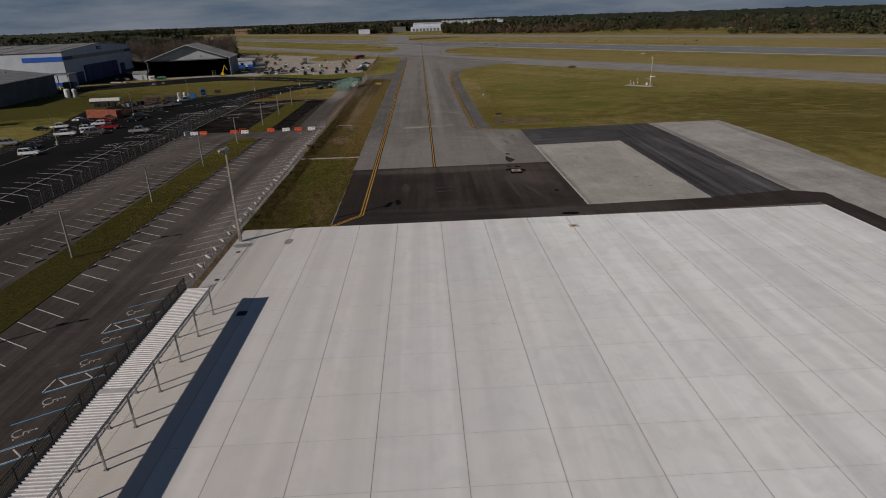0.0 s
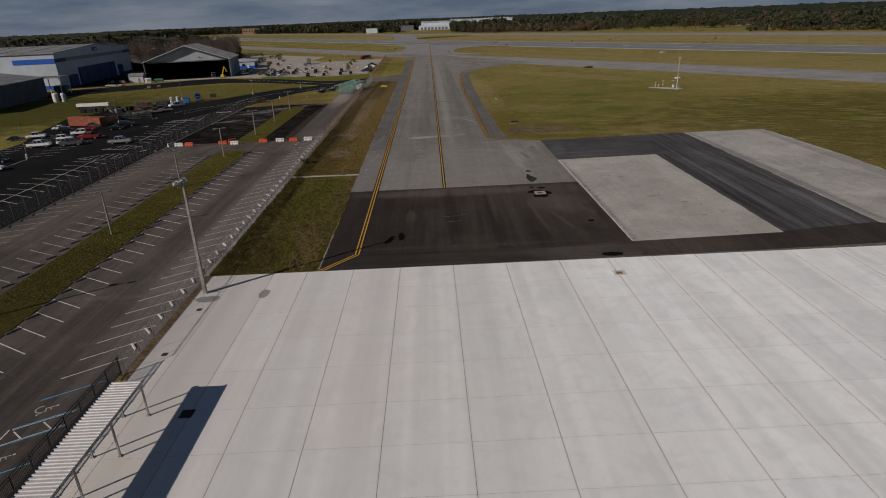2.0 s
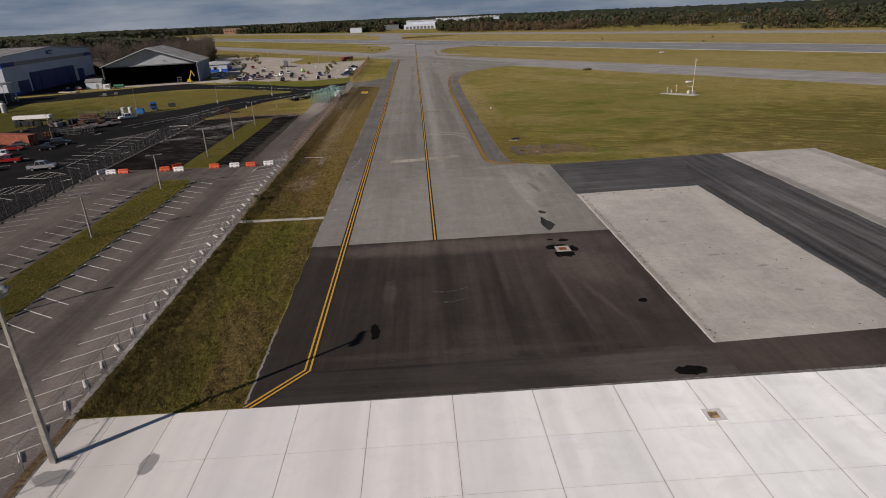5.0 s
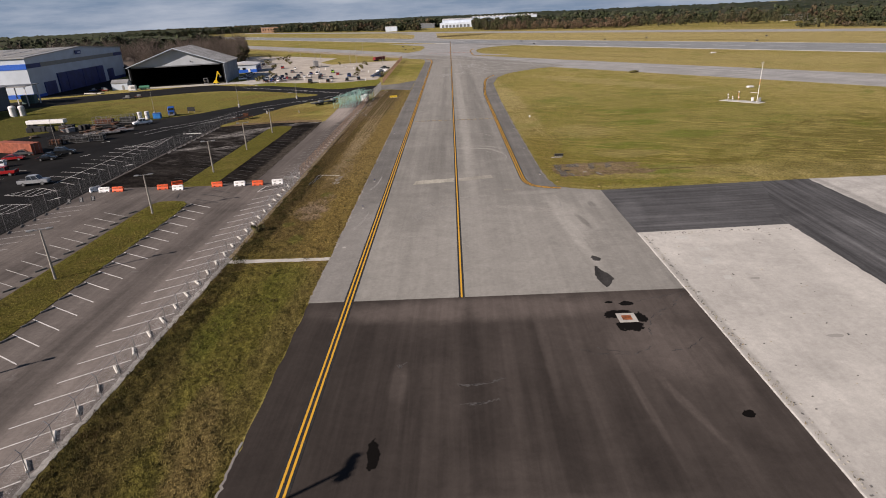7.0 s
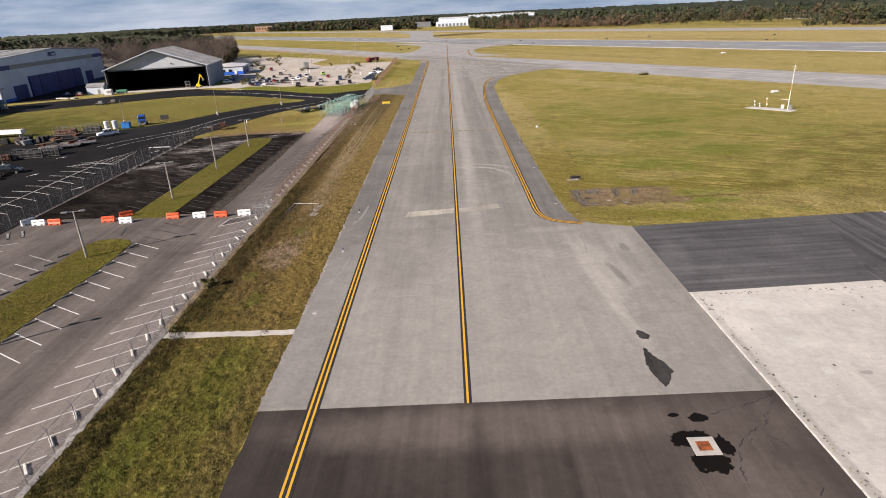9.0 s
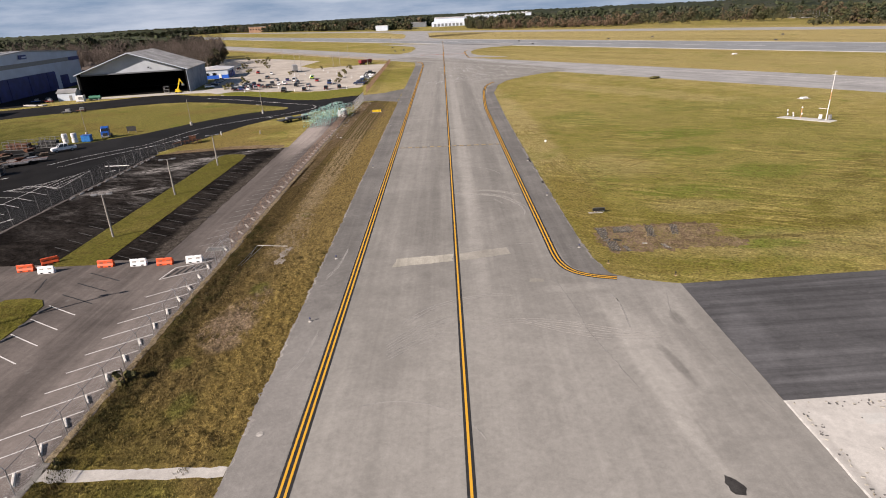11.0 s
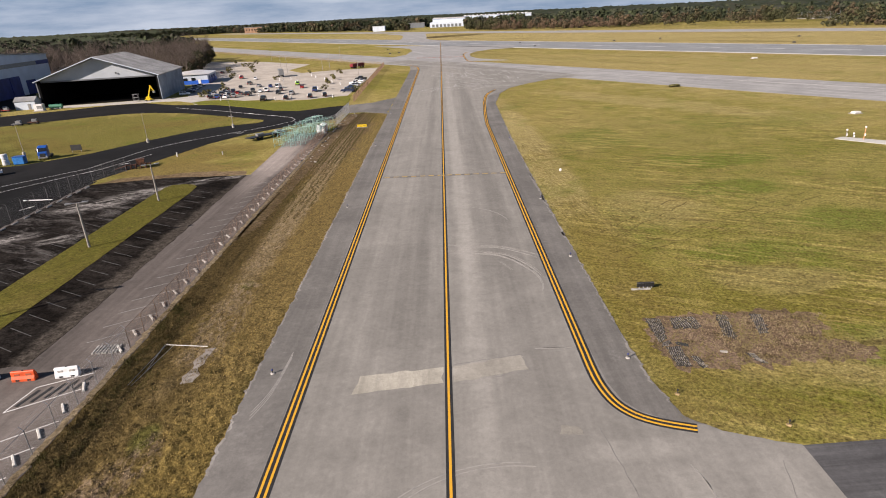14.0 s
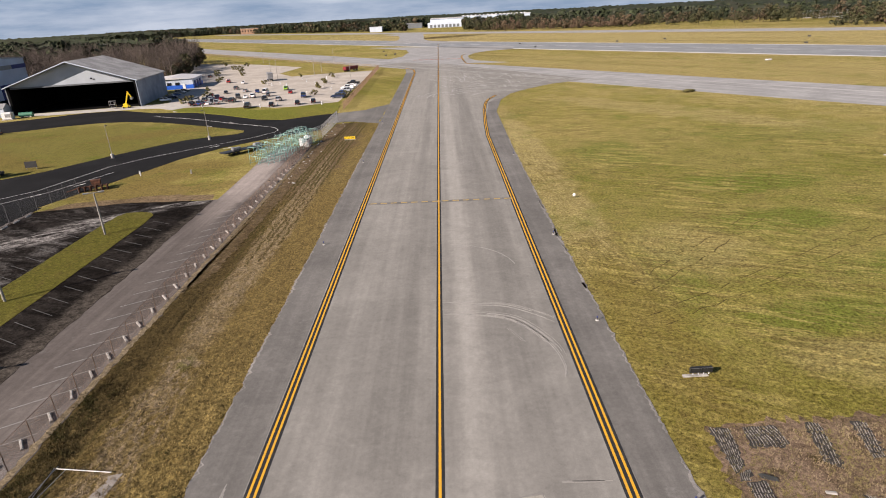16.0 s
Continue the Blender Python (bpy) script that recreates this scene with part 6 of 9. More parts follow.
for src, x, y, a in ((bw, -35.5, 155.7, 6), (bo, -39.5, 155.8, 4), (bw, -46.0, 154.7, 5), (bo, -49.0, 155.5, 8), (bo, -47.4, 157.6, 35), (bo, -56.9, 155.3, 3), (bw, -59.3, 155.3, 6), (bw, -61.4, 156.0, 60)):
    copy_thing(src, pose(x, y, Z, 0, 0, a))

# striped speed humps and pipes by the barriers
for x, y in ((-62.6, 150.2), (-60.9, 150.8), (-59.2, 151.4)):
    sh_ = thing("speed_hump", "black rubber speed hump with white stripes on the lot", "speed hump", pose(x, y, Z, 0, 0, -57), group="striped speed humps")
    part("body", Mesh().prism([(-0.3, 0.0), (0.3, 0.0), (0.12, 0.07), (-0.12, 0.07)], -1.7, 1.7, pose(0, 0, 0, 90, 0, 90)), "dark", sh_)
    for k in range(6):
        part("stripe", Mesh().box((-1.4 + k * 0.56, 0, 0.05), (0.22, 0.34, 0.045)), "white_worn", sh_)

pv = thing("plastic_pipe", "white plastic pipe lying across two thin poles on grass", "pipe", pose(-20.5, 159.5, 0.2))
part("pipe", Mesh().tube((-1.9, 0.25, 0.12), (1.9, -0.2, 0.02), 0.035), "stop", pv)
for i, (a, b) in enumerate((((-2.0, 0.6, 0.0), (-2.6, -5.6, -0.12)), ((-1.3, 0.3, 0.0), (-2.3, -5.7, -0.12)), ((-2.1, 0.4, 0.05), (-2.0, -3.4, -0.1)))):
    part("pole", Mesh().tube(a, b, 0.024), "galv", pv)


# ---- taxiway fixtures ----
def edge_light():
    t = thing("taxiway_light", "small blue taxiway edge light on a pale round base", "taxiway light", group="taxiway edge lights")
    part("base", Mesh().lathe([(0.19, 0), (0.18, 0.05), (0.10, 0.08)], 12), "concrete", t)
    part("stem", Mesh().tube((0, 0, 0.04), (0, 0, 0.3), 0.03), "dark", t)
    part("lens", Mesh().lathe([(0.07, 0.3), (0.075, 0.38), (0.04, 0.44)], 10), "navy", t)
    return t


el = edge_light()
el.scale = (0.8, 0.8, 0.8)
el.matrix_basis = pose(-11.75, 154.9, Z)
for x, y in ((-11.7, 139.8), (-12.1, 198.4), (-12.3, 242), (-12.4, 286), (16.7, 154.9), (16.6, 198), (16.9, 242), (16.5, 176)):
    copy_thing(el, pose(x, y, Z))
for x, y in ((18.8, 150.0), (24.7, 146.2)):
    t = thing("taxiway_light", "small dark edge light with a dull yellow collar on grass", "taxiway light", pose(x, y, 0.0), group="grass edge lights")
    part("base", Mesh().lathe([(0.17, 0), (0.16, 0.06), (0.09, 0.09)], 12), "tan_grate", t)
    part("stem", Mesh().tube((0, 0, 0.05), (0, 0, 0.3), 0.03), "dark", t)
    part("lens", Mesh().lathe([(0.07, 0.3), (0.075, 0.38), (0.04, 0.44)], 10), "dark", t)
rg = thing("light_base_ring", "flat pale ring of an empty light base in the shoulder", "light base", pose(-11.9, 124, Z + 0.006))
part("ring", Mesh().lathe([(0.26, 0.0), (0.25, 0.02), (0.16, 0.022)], 16), "concrete", rg)
part("cover", Mesh().lathe([(0.16, 0.0), (0.15, 0.016), (0.02, 0.018)], 14), "galv", rg)

gl = thing("marker_globe", "white round marker standing on the grass", "marker", pose(22.3, 212.6, 0))
gl.scale = (0.75, 0.75, 0.75)
part("stand", Mesh().tube((0, 0, 0), (0, 0, 0.35), 0.05), "galv", gl)
part("globe", Mesh().lathe([(0.05, 0.3), (0.22, 0.36), (0.32, 0.55), (0.3, 0.72), (0.16, 0.88), (0.03, 0.92)], 14), "white_plastic", gl, smooth=True)

sl = thing("light_unit", "black twin panel light unit on a low pale base", "light unit", pose(22.0, 167.05, 0.0, 0, 0, 1))
part("base", Mesh().box((-0.45, -0.12, 0.05), (1.9, 0.36, 0.08), b=0.03), "stop_dark", sl)
for i in range(4):
    part("leg", Mesh().tube((-0.6 + i * 0.4, -0.05, 0.08), (-0.6 + i * 0.4, -0.05, 0.25), 0.03), "white_metal", sl)
for x in (-0.40, 0.40):
    part("panel", Mesh().box((x, 0.02, 0.44), (0.76, 0.20, 0.42), b=0.03), "black_metal", sl)
part("hood", Mesh().box((0, 0.0, 0.67), (1.66, 0.26, 0.035)), "black_metal", sl)
part("top_edge", Mesh().box((0, -0.13, 0.672), (1.68, 0.02, 0.02)), "alu", sl)
for x in (-0.815, 0.0, 0.815):
    part("frame_post", Mesh().box((x, 0.0, 0.43), (0.03, 0.23, 0.44)), "black_metal", sl)


def drain(x, y, size, rot, label, collar="kerb", grate="rust"):
    t = thing("drain_inlet", label, "drain", pose(x, y, 0.0, 0, 0, rot))
    c = Mesh()
    s, i = size / 2, size * 0.27
    for a in range(4):
        c.add([(-s, -s, 0.02), (s, -s, 0.02), (i, -i, 0.02), (-i, -i, 0.02), (-s, -s, 0.075), (s, -s, 0.075), (i, -i, 0.075), (-i, -i, 0.075)],
              [(4, 5, 6, 7), (0, 1, 5, 4), (2, 3, 7, 6), (1, 2, 6, 5), (3, 0, 4, 7)], pose(0, 0, 0, 0, 0, 90 * a))
    part("collar", c, collar, t, "pale concrete collar")
    gr = part("grate", Mesh().box((0, 0, 0.045), (2 * i, 2 * i, 0.02)), grate, t, "rusty iron grate")
    for k in range(5):
        part("bar", Mesh().box((-i + (k + 0.5) * 2 * i / 5, 0, 0.06), (0.06, 2 * i, 0.03)), grate, gr)
    return t


drain(17.2, 103.75, 1.65, 0, "square drain inlet with rusty grate and pale collar", "kerb", "bright_rust")
drain(20.1, 72.5, 1.3, 0, "square drain inlet with tan grate in the concrete", "white_metal", "tan_grate")

sg = thing("taxiway_sign", "low yellow taxiway guidance sign on the verge", "sign", pose(-18.2, 265.9, 0, 0, 0, 2))
sg.scale = (0.68, 0.8, 0.8)
for x in (-1.0, 0.85):
    p_ = part("panel", Mesh().box((x, 0, 0.55), (1.75, 0.24, 0.72), b=0.03), "yellow", sg, "yellow sign panel")
    for k in (-0.4, 0.0, 0.4):
        part("dark_bar", Mesh().box((x + k, -0.135, 0.56), (0.12, 0.02, 0.42)), "black_metal", p_)
for x in (-1.7, -0.4, 0.2, 1.5):
    part("leg", Mesh().tube((x, 0, 0), (x, 0, 0.25), 0.04), "galv", sg)
part("base", Mesh().box((0, 0, 0.03), (4.0, 0.9, 0.08)), "concrete", sg)

# weather station on its pad
structure("weather_pad", slab(rough_edge([(77.8, 227.4), (79.6, 225.0), (84.8, 218.9), (87.4, 220.6), (86.6, 222.4), (80.2, 228.6), (77.8, 227.4)], 1.0, 0.04, 40)[:-1], 0.07, 0), "repair", "pale pad under the weather instruments", "concrete")
wm = thing("weather_mast", "slim white mast with an orange band on a pale pad", "mast", pose(85.5, 221.6, 0.07))
for i in range(7):
    part("mast_section", Mesh().tube((0.02 * i, 0, 1.5 * i), (0.02 * (i + 1), 0, 1.5 * (i + 1)), 0.085 - 0.007 * i, 0.08 - 0.007 * i, 8), "faded_orange" if i == 3 else "white_metal", wm)
part("cabinet", Mesh().box((-1.1, 0.4, 0.75), (0.6, 0.4, 0.9), b=0.04), "white_metal", wm)
part("cabinet", Mesh().box((0.5, -0.4, 0.7), (0.6, 0.5, 1.0), b=0.04), "galv", wm)
for z in (9.7, 10.2):
    part("wind_vane", Mesh().tube((-0.5, 0, z), (0.6, 0, z), 0.035), "white_metal", wm)
part("guy_arm", Mesh().tube((-1.8, 0.4, 2.6), (0, 0, 2.4), 0.05), "white_metal", wm)
for x, y, h in ((80.2, 227.6, 1.5), (81.2, 227.0, 0.9), (82.0, 225.2, 2.4)):
    ws_ = thing("weather_sensor", "white weather sensor on a post on the pad", "sensor", pose(x, y, 0.07), group="weather sensors")
    part("post", Mesh().tube((0, 0, 0), (0, 0, h), 0.06), "faded_orange" if h > 2 else "galv", ws_)
    part("head", Mesh().box((0, 0, h), (0.28, 0.22, 0.3), b=0.05), "white_metal", ws_)
    part("box", Mesh().box((0.12, 0, h * 0.4), (0.26, 0.22, 0.4), b=0.04), "white_metal", ws_)
for x, y, s in ((98, 252, 2.0), (145, 394, 2.6)):
    wb = thing("equipment_box", "low white equipment cover on the grass", "equipment box", pose(x, y, 0, 0, 0, 20))
    part("cover", Mesh().box((0, 0, 0.25), (s, 1.1, 0.4), b=0.1), "white_metal", wb)
    part("base", Mesh().box((0, 0, 0.04), (s + 0.6, 1.8, 0.08)), "concrete", wb)

# ---- buildings ----
def frame_of(x, y, rot):
    return pose(x, y, 0, 0, 0, rot)


def gable_hangar():
    """The older hangar: open dark front under a pale gable, ribbed grey sides."""
    W, D, E, R = 43.6, 38.2, 9.5, 17.0
    t = thing("hangar", "grey gabled aircraft hangar with a dark open front", "hangar", frame_of(-128.7, 347.5, 9.8))
    w2 = W / 2
    part("side_wall", ribbed(((w2, 0), (w2, D)), 0, E, 0.9), "hangar_side", t, "ribbed grey metal side wall")
    part("side_wall", ribbed(((-w2, D), (-w2, 0)), 0, E, 0.9), "hangar_grey", t, "ribbed grey metal side wall")
    part("back_wall", Mesh().prism([(-w2, 0), (w2, 0), (w2, E), (0, R - 0.3), (-w2, E)], -0.3, 0, pose(0, D, 0, 90, 0, 0)), "hangar_grey", t)
    part("gable", Mesh().prism([(-w2 + 0.3, E - 0.4), (w2 - 0.3, E - 0.4), (w2 - 0.3, E + 0.1), (0, R - 0.4), (-w2 + 0.3, E + 0.1)], -0.3, 0.0, pose(0, 1.9, 0, 90, 0, 0)), "gable", t, "pale grey gable sheet above the opening")
    part("header_beam", Mesh().box((0, 1.8, E - 0.5), (W - 0.8, 0.5, 0.5)), "hangar_grey", t)
    for s in (-1, 1):
        k = (w2 + 0.7) / w2
        ez = R - (R - E) * k
        m = Mesh()
        out = []
        for i in range(40):
            for q, z in ((0, 0.0), (0.62, 0.0), (0.7, 0.09), (0.92, 0.09)):
                out.append((-0.6 + (D + 1.2) * (i + q) / 40, 0.1 + z))
        out.append((D + 0.6, 0.1))
        out += [(D + 0.6, -0.15), (-0.6, -0.15)]
        c = len(out)
        v = [(0, yy, R + zz) for yy, zz in out] + [(s * w2 * k, yy, ez + zz) for yy, zz in out]
        f = [tuple(range(c)), tuple(range(2 * c - 1, c - 1, -1))] + [(i, c + i, c + (i + 1) % c, (i + 1) % c) for i in range(c)]
        m.add(v, f if s < 0 else [q[::-1] for q in f])
        part("roof", m, "hangar_roof", t, "weathered grey metal roof slope")
        part("fascia", Mesh().tube((0, -0.65, R + 0.02), (s * w2 * k, -0.65, ez + 0.02), 0.2, None, 4), "hangar_white", t)
        part("door_post", Mesh().box((s * (w2 - 0.5), 0.8, E / 2), (0.9, 1.4, E)), "hangar_shade", t)
    # wall, linings, ceiling and floor carry the interior shade in their colour
    part("inner_wall", Mesh().box((0, D - 1.0, E / 2), (W - 1.2, 0.3, E - 0.4)), "hangar_shade", t, "near-black panel painted as the shade inside the opening")
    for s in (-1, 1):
        part("inner_lining", Mesh().box((s * (w2 - 0.55), D / 2 + 0.4, E / 2), (0.2, D - 1.8, E - 0.3)), "hangar_shade", t, "near-black panel added as a shaded inside wall")
    part("ceiling", Mesh().box((0, D / 2 + 0.6, E - 0.85), (W - 1.2, D - 3.5, 0.2)), "hangar_shade", t)
    part("floor", Mesh().box((0, D / 2 + 0.5, 0.03), (W - 1.2, D - 2.0, 0.04)), "hangar_shade", t)
    part("vent", Mesh().box((6.5, 1.55, E + 1.3), (0.6, 0.1, 0.5)), "hangar_shade", t)
    return t


def ribbed(line, z0, z1, pitch, depth=0.12):
    (x0, y0), (x1, y1) = line
    l = math.hypot(x1 - x0, y1 - y0)
    ux, uy = (x1 - x0) / l, (y1 - y0) / l
    nx, ny = uy, -ux
    n = max(1, int(l / pitch))
    out = []
    for i in range(n):
        for k, d in ((0, 0), (0.6, 0), (0.68, depth), (0.92, depth)):
            s = (i + k) * l / n
            out.append((x0 + ux * s + nx * d, y0 + uy * s + ny * d))
    out.append((x1, y1))
    back = [(x1 - nx * 0.25, y1 - ny * 0.25), (x0 - nx * 0.25, y0 - ny * 0.25)]
    pts = out + back
    return Mesh().prism(pts if area(pts) > 0 else pts[::-1], z0, z1)


gable_hangar()


def white_hangar():
    """The large white hangar: blue band, gable towards the ramp with a dark-blue sliding door."""
    L, D, E, R = 105.0, 130.0, 16.6, 19.0
    t = thing("hangar", "huge white aircraft hangar with a blue band and dark-blue doors", "hangar", frame_of(-181.2, 319.5, 97.2))
    # local x runs along the gable wall, local y away from the ramp
    m = Mesh().prism([(0, 0), (L, 0), (L, E), (L / 2, R), (0, E)], -0.4, 0, pose(0, 0, 0, 90, 0, 0))
    part("gable_wall", m, "hangar_white", t, "white sheet gable wall")
    part("side_wall", Mesh().box((0.2, D / 2 + 0.4, E / 2), (0.4, D, E)), "hangar_white", t)
    part("side_wall", Mesh().box((L - 0.2, D / 2 + 0.4, E / 2), (0.4, D, E)), "hangar_white", t)
    part("back_wall", Mesh().box((L / 2, D + 0.6, E / 2), (L, 0.4, E)), "hangar_white", t)
    for s in (0, 1):
        xs = (0 - 0.6, L / 2) if s == 0 else (L / 2, L + 0.6)
        zs = (E, R) if s == 0 else (R, E)
        v = [(xs[0], -0.5, zs[0] + 0.1), (xs[1], -0.5, zs[1] + 0.1), (xs[1], D + 1, zs[1] + 0.1), (xs[0], D + 1, zs[0] + 0.1)]
        v += [(a, b, c + 0.35) for a, b, c in v]
        part("roof", Mesh().add(v, [(3, 2, 1, 0), (4, 5, 6, 7), (0, 1, 5, 4), (1, 2, 6, 5), (2, 3, 7, 6), (3, 0, 4, 7)]), "hangar_roof", t, "pale grey sheet roof with panels")
    for i in range(10):
        for j in range(5):
            x = 4 + i * 4.6
            z = E + (R - E) * (x + 1.4) / (L / 2) + 0.58
            part("roof_panel", Mesh().box((0, 0, 0), (2.8, 9.0, 0.12), pose(x + 1.4, 8 + j * 12, z, 0, -2.6, 0)), "band_grey" if (i + j) % 3 == 0 else "hangar_roof", t)
    part("band", Mesh().box((L / 2, -0.08, 13.4), (L, 0.16, 1.8)), "band_grey", t, "grey-beige band along the wall")
    part("band_end", Mesh().box((5.75, -0.14, 13.4), (11.5, 0.26, 1.8)), "navy", t, "dark blue end of the band")
    part("band_end", Mesh().box((L - 6.0, -0.14, 13.4), (12.0, 0.26, 1.8)), "navy", t, "dark blue end of the band")
    part("blue_band", Mesh().box((-0.1, 9.5, 13.3), (0.2, 19.0, 2.2)), "blue_wall", t, "bright blue band on the side wall")
    part("plinth", Mesh().box((-0.1, 30, 0.9), (0.2, 60, 1.8)), "blue_wall", t)
    part("plinth", Mesh().box((10.0, -0.1, 0.6), (20.0, 0.2, 1.2)), "blue_wall", t)
    part("plinth", Mesh().box((94.0, -0.1, 0.8), (20.0, 0.2, 1.6)), "navy", t)
    door = part("hangar_door", Mesh().box((49, -0.2, 4.35), (51, 0.4, 8.7)), "navy", t, "dark blue sliding hangar door")
    for i in range(6):
        part("door_leaf", Mesh().box((49 - 21.2 + i * 8.48, -0.5 - 0.12 * (i % 2), 4.25), (8.2, 0.2, 8.5)), "navy", door)
    for x, w, h in ((15.8, 10.4, 5.8), (84, 8, 6.3)):
        part("side_door", Mesh().box((x, -0.15, h / 2), (w, 0.3, h)), "navy", t, "dark blue roller door")
    lg = part("emblem_panel", Mesh().box((49.5, -0.5, E + 0.2), (6.5, 0.2, 1.8)), "navy", t, "dark emblem panel")
    part("emblem_bar", Mesh().box((50.3, -0.66, E + 0.1), (3.6, 0.12, 0.6)), "hangar_white", lg)
    return t


white_hangar()

# long grey workshop in front of the white hangar
gw = thing("workshop", "long low grey metal workshop with a pale shallow roof", "building", frame_of(-160.0, 226.0, 97.5))
GL, GD, GE, GR = 60.0, 70.0, 8.0, 13.0
part("front_wall", ribbed(((0, 0), (GL, 0)), 0, GE, 1.2), "hangar_grey", gw)
part("end_wall", Mesh().prism([(0, 0), (GD, 0), (GD, GE), (GD / 2, GR), (0, GE)], -0.3, 0, pose(GL, 0, 0, 90, 0, 90)), "hangar_grey", gw)
part("end_wall", Mesh().prism([(0, 0), (GD, 0), (GD, GE), (GD / 2, GR), (0, GE)], -0.3, 0, pose(0.3, 0, 0, 90, 0, 90)), "hangar_grey", gw)
for y0, y1, z0, z1 in ((-0.6, GD / 2, GE, GR), (GD / 2, GD + 0.6, GR, GE)):
    v = [(-0.6, y0, z0), (GL + 0.6, y0, z0), (GL + 0.6, y1, z1), (-0.6, y1, z1)]
    v += [(a, b, c + 0.3) for a, b, c in v]
    part("roof", Mesh().add(v, [(3, 2, 1, 0), (4, 5, 6, 7), (0, 1, 5, 4), (1, 2, 6, 5), (2, 3, 7, 6), (3, 0, 4, 7)]), "hangar_roof", gw)
part("roof_vent", Mesh().lathe([(0.4, 0), (0.4, 1.4), (0.6, 1.5), (0.2, 1.9)], 10, (48, 14, 9.3)), "galv", gw)


def shed(name, x, y, rot, s, mat, roof, label, pitch=0.25):
    t = thing(name, label, "shed", frame_of(x, y, rot))
    w, d, h = s
    part("wall", Mesh().prism([(-d / 2, 0), (d / 2, 0), (d / 2, h), (0, h + d * pitch), (-d / 2, h)], -w / 2, w / 2, pose(0, 0, 0, 90, 0, 90)), mat, t)
    for sgn in (-1, 1):
        ov = 0.25
        v = [(-w / 2 - ov, 0, h + d * pitch + 0.03), (w / 2 + ov, 0, h + d * pitch + 0.03), (w / 2 + ov, sgn * (d / 2 + ov), h - ov * pitch * 2 + 0.03), (-w / 2 - ov, sgn * (d / 2 + ov), h - ov * pitch * 2 + 0.03)]
        v += [(a, b, c + 0.12) for a, b, c in v]
        f = [(3, 2, 1, 0), (4, 5, 6, 7), (0, 1, 5, 4), (1, 2, 6, 5), (2, 3, 7, 6), (3, 0, 4, 7)]
        part("roof", Mesh().add(v, f if sgn > 0 else [q[::-1] for q in f]), roof, t)
    part("door", Mesh().box((w * 0.2, -d / 2 - 0.03, 1.05), (1.0, 0.06, 2.1)), "galv", t)
    return t


shed("shed", -153.6, 341.2, 9.8, (7.0, 5.0, 3.2), "hangar_white", "hangar_roof", "pale metal shed beside the open hangar")
gen = thing("generator_box", "white generator cabinet beside the shed", "generator", frame_of(-144.6, 333.6, 9))
part("cabinet", Mesh().box((0, 0, 1.3), (3.0, 2.2, 2.2), b=0.1), "white_metal", gen)
part("base", Mesh().box((0, 0, 0.06), (3.8, 2.8, 0.12)), "concrete", gen)
part("louvre", Mesh().box((0.4, -1.12, 1.4), (1.6, 0.06, 1.1)), "galv", gen)
ft = thing("fuel_tank", "green horizontal fuel tank beside the generator", "tank", frame_of(-140.9, 337.4, 9))
part("drum", Mesh().tube((-2.2, 0, 1.0), (2.2, 0, 1.0), 0.75, None, 14), plain("green_tank_paint", (0.04, 0.16, 0.10, 1), 0.5), ft)
for x in (-1.5, 1.5):
    part("saddle", Mesh().box((x, 0, 0.25), (0.4, 1.4, 0.5)), "concrete", ft)

ob_ = thing("office_building", "small white building with a blue base and low roof", "building", frame_of(-109.8, 407.7, 9.7))
part("wall", Mesh().box((-9, 10.7, 2.2), (18, 21.4, 4.4)), "hangar_white", ob_)
part("blue_base", Mesh().box((-9, 10.7, 0.9), (18.2, 21.6, 1.8)), "blue_wall", ob_, "bright blue lower wall")
part("roof", Mesh().prism([(-9.6, 0), (9.6, 0), (0, 0.9)], -11.2, 11.2, pose(-9, 10.7, 4.4, 90, 0, 0)), "roof_sheet", ob_, "white low-pitched roof")
for i in range(3):
    part("garage_door", Mesh().box((0.1, 4.5 + i * 5.6, 1.7), (0.25, 3.2, 3.2)), "navy", ob_)
part("door", Mesh().box((-4.0, -0.1, 1.1), (1.2, 0.25, 2.2)), "white_metal", ob_)
for i in range(3):
    part("window", Mesh().box((-14 + i * 3.6, -0.1, 2.4), (1.6, 0.25, 1.2)), "glass_dark", ob_)

for x, y, r, h in ((-150.0, 261.5, 1.15, 3.2), (-147.6, 262.6, 1.0, 3.0)):
    tk = thing("storage_tank", "white upright cylindrical storage tank by the workshop", "tank", pose(x, y, 0), group="white storage tanks")
    part("drum", Mesh().lathe([(r, 0), (r, h), (r * 0.7, h + 0.35), (0.2, h + 0.5)], 24), "white_metal", tk, smooth=False)
    part("ladder", Mesh().box((r + 0.1, 0, h / 2), (0.08, 0.5, h)), "galv", tk)
sh_ = thing("shelter", "open steel shelter with a thin flat roof beside the hangar", "shelter", frame_of(-163.8, 290.5, 8))
part("roof", Mesh().box((-9, 5, 7.6), (18.5, 10.5, 0.3)), "hangar_grey", sh_)
part("fascia", Mesh().box((-9, -0.3, 7.5), (18.6, 0.12, 0.5)), "hangar_roof", sh_)
for x in (-0.6, -9.0, -17.4):
    for y in (0.4, 9.6):
        part("post", Mesh().box((x, y, 3.75), (0.3, 0.3, 7.5)), "white_metal", sh_)
wt = thing("transformer", "green-grey cabinet standing beside the white hangar", "cabinet", pose(-170, 300, 0, 0, 0, 8))
part("cabinet", Mesh().box((0, 0, 1.7), (5, 3, 3.4), b=0.1), plain("cabinet_green", (0.10, 0.16, 0.15, 1), 0.6), wt)
part("frame", Mesh().box((4, 0, 2.3), (0.3, 0.3, 4.6)), "galv", wt)
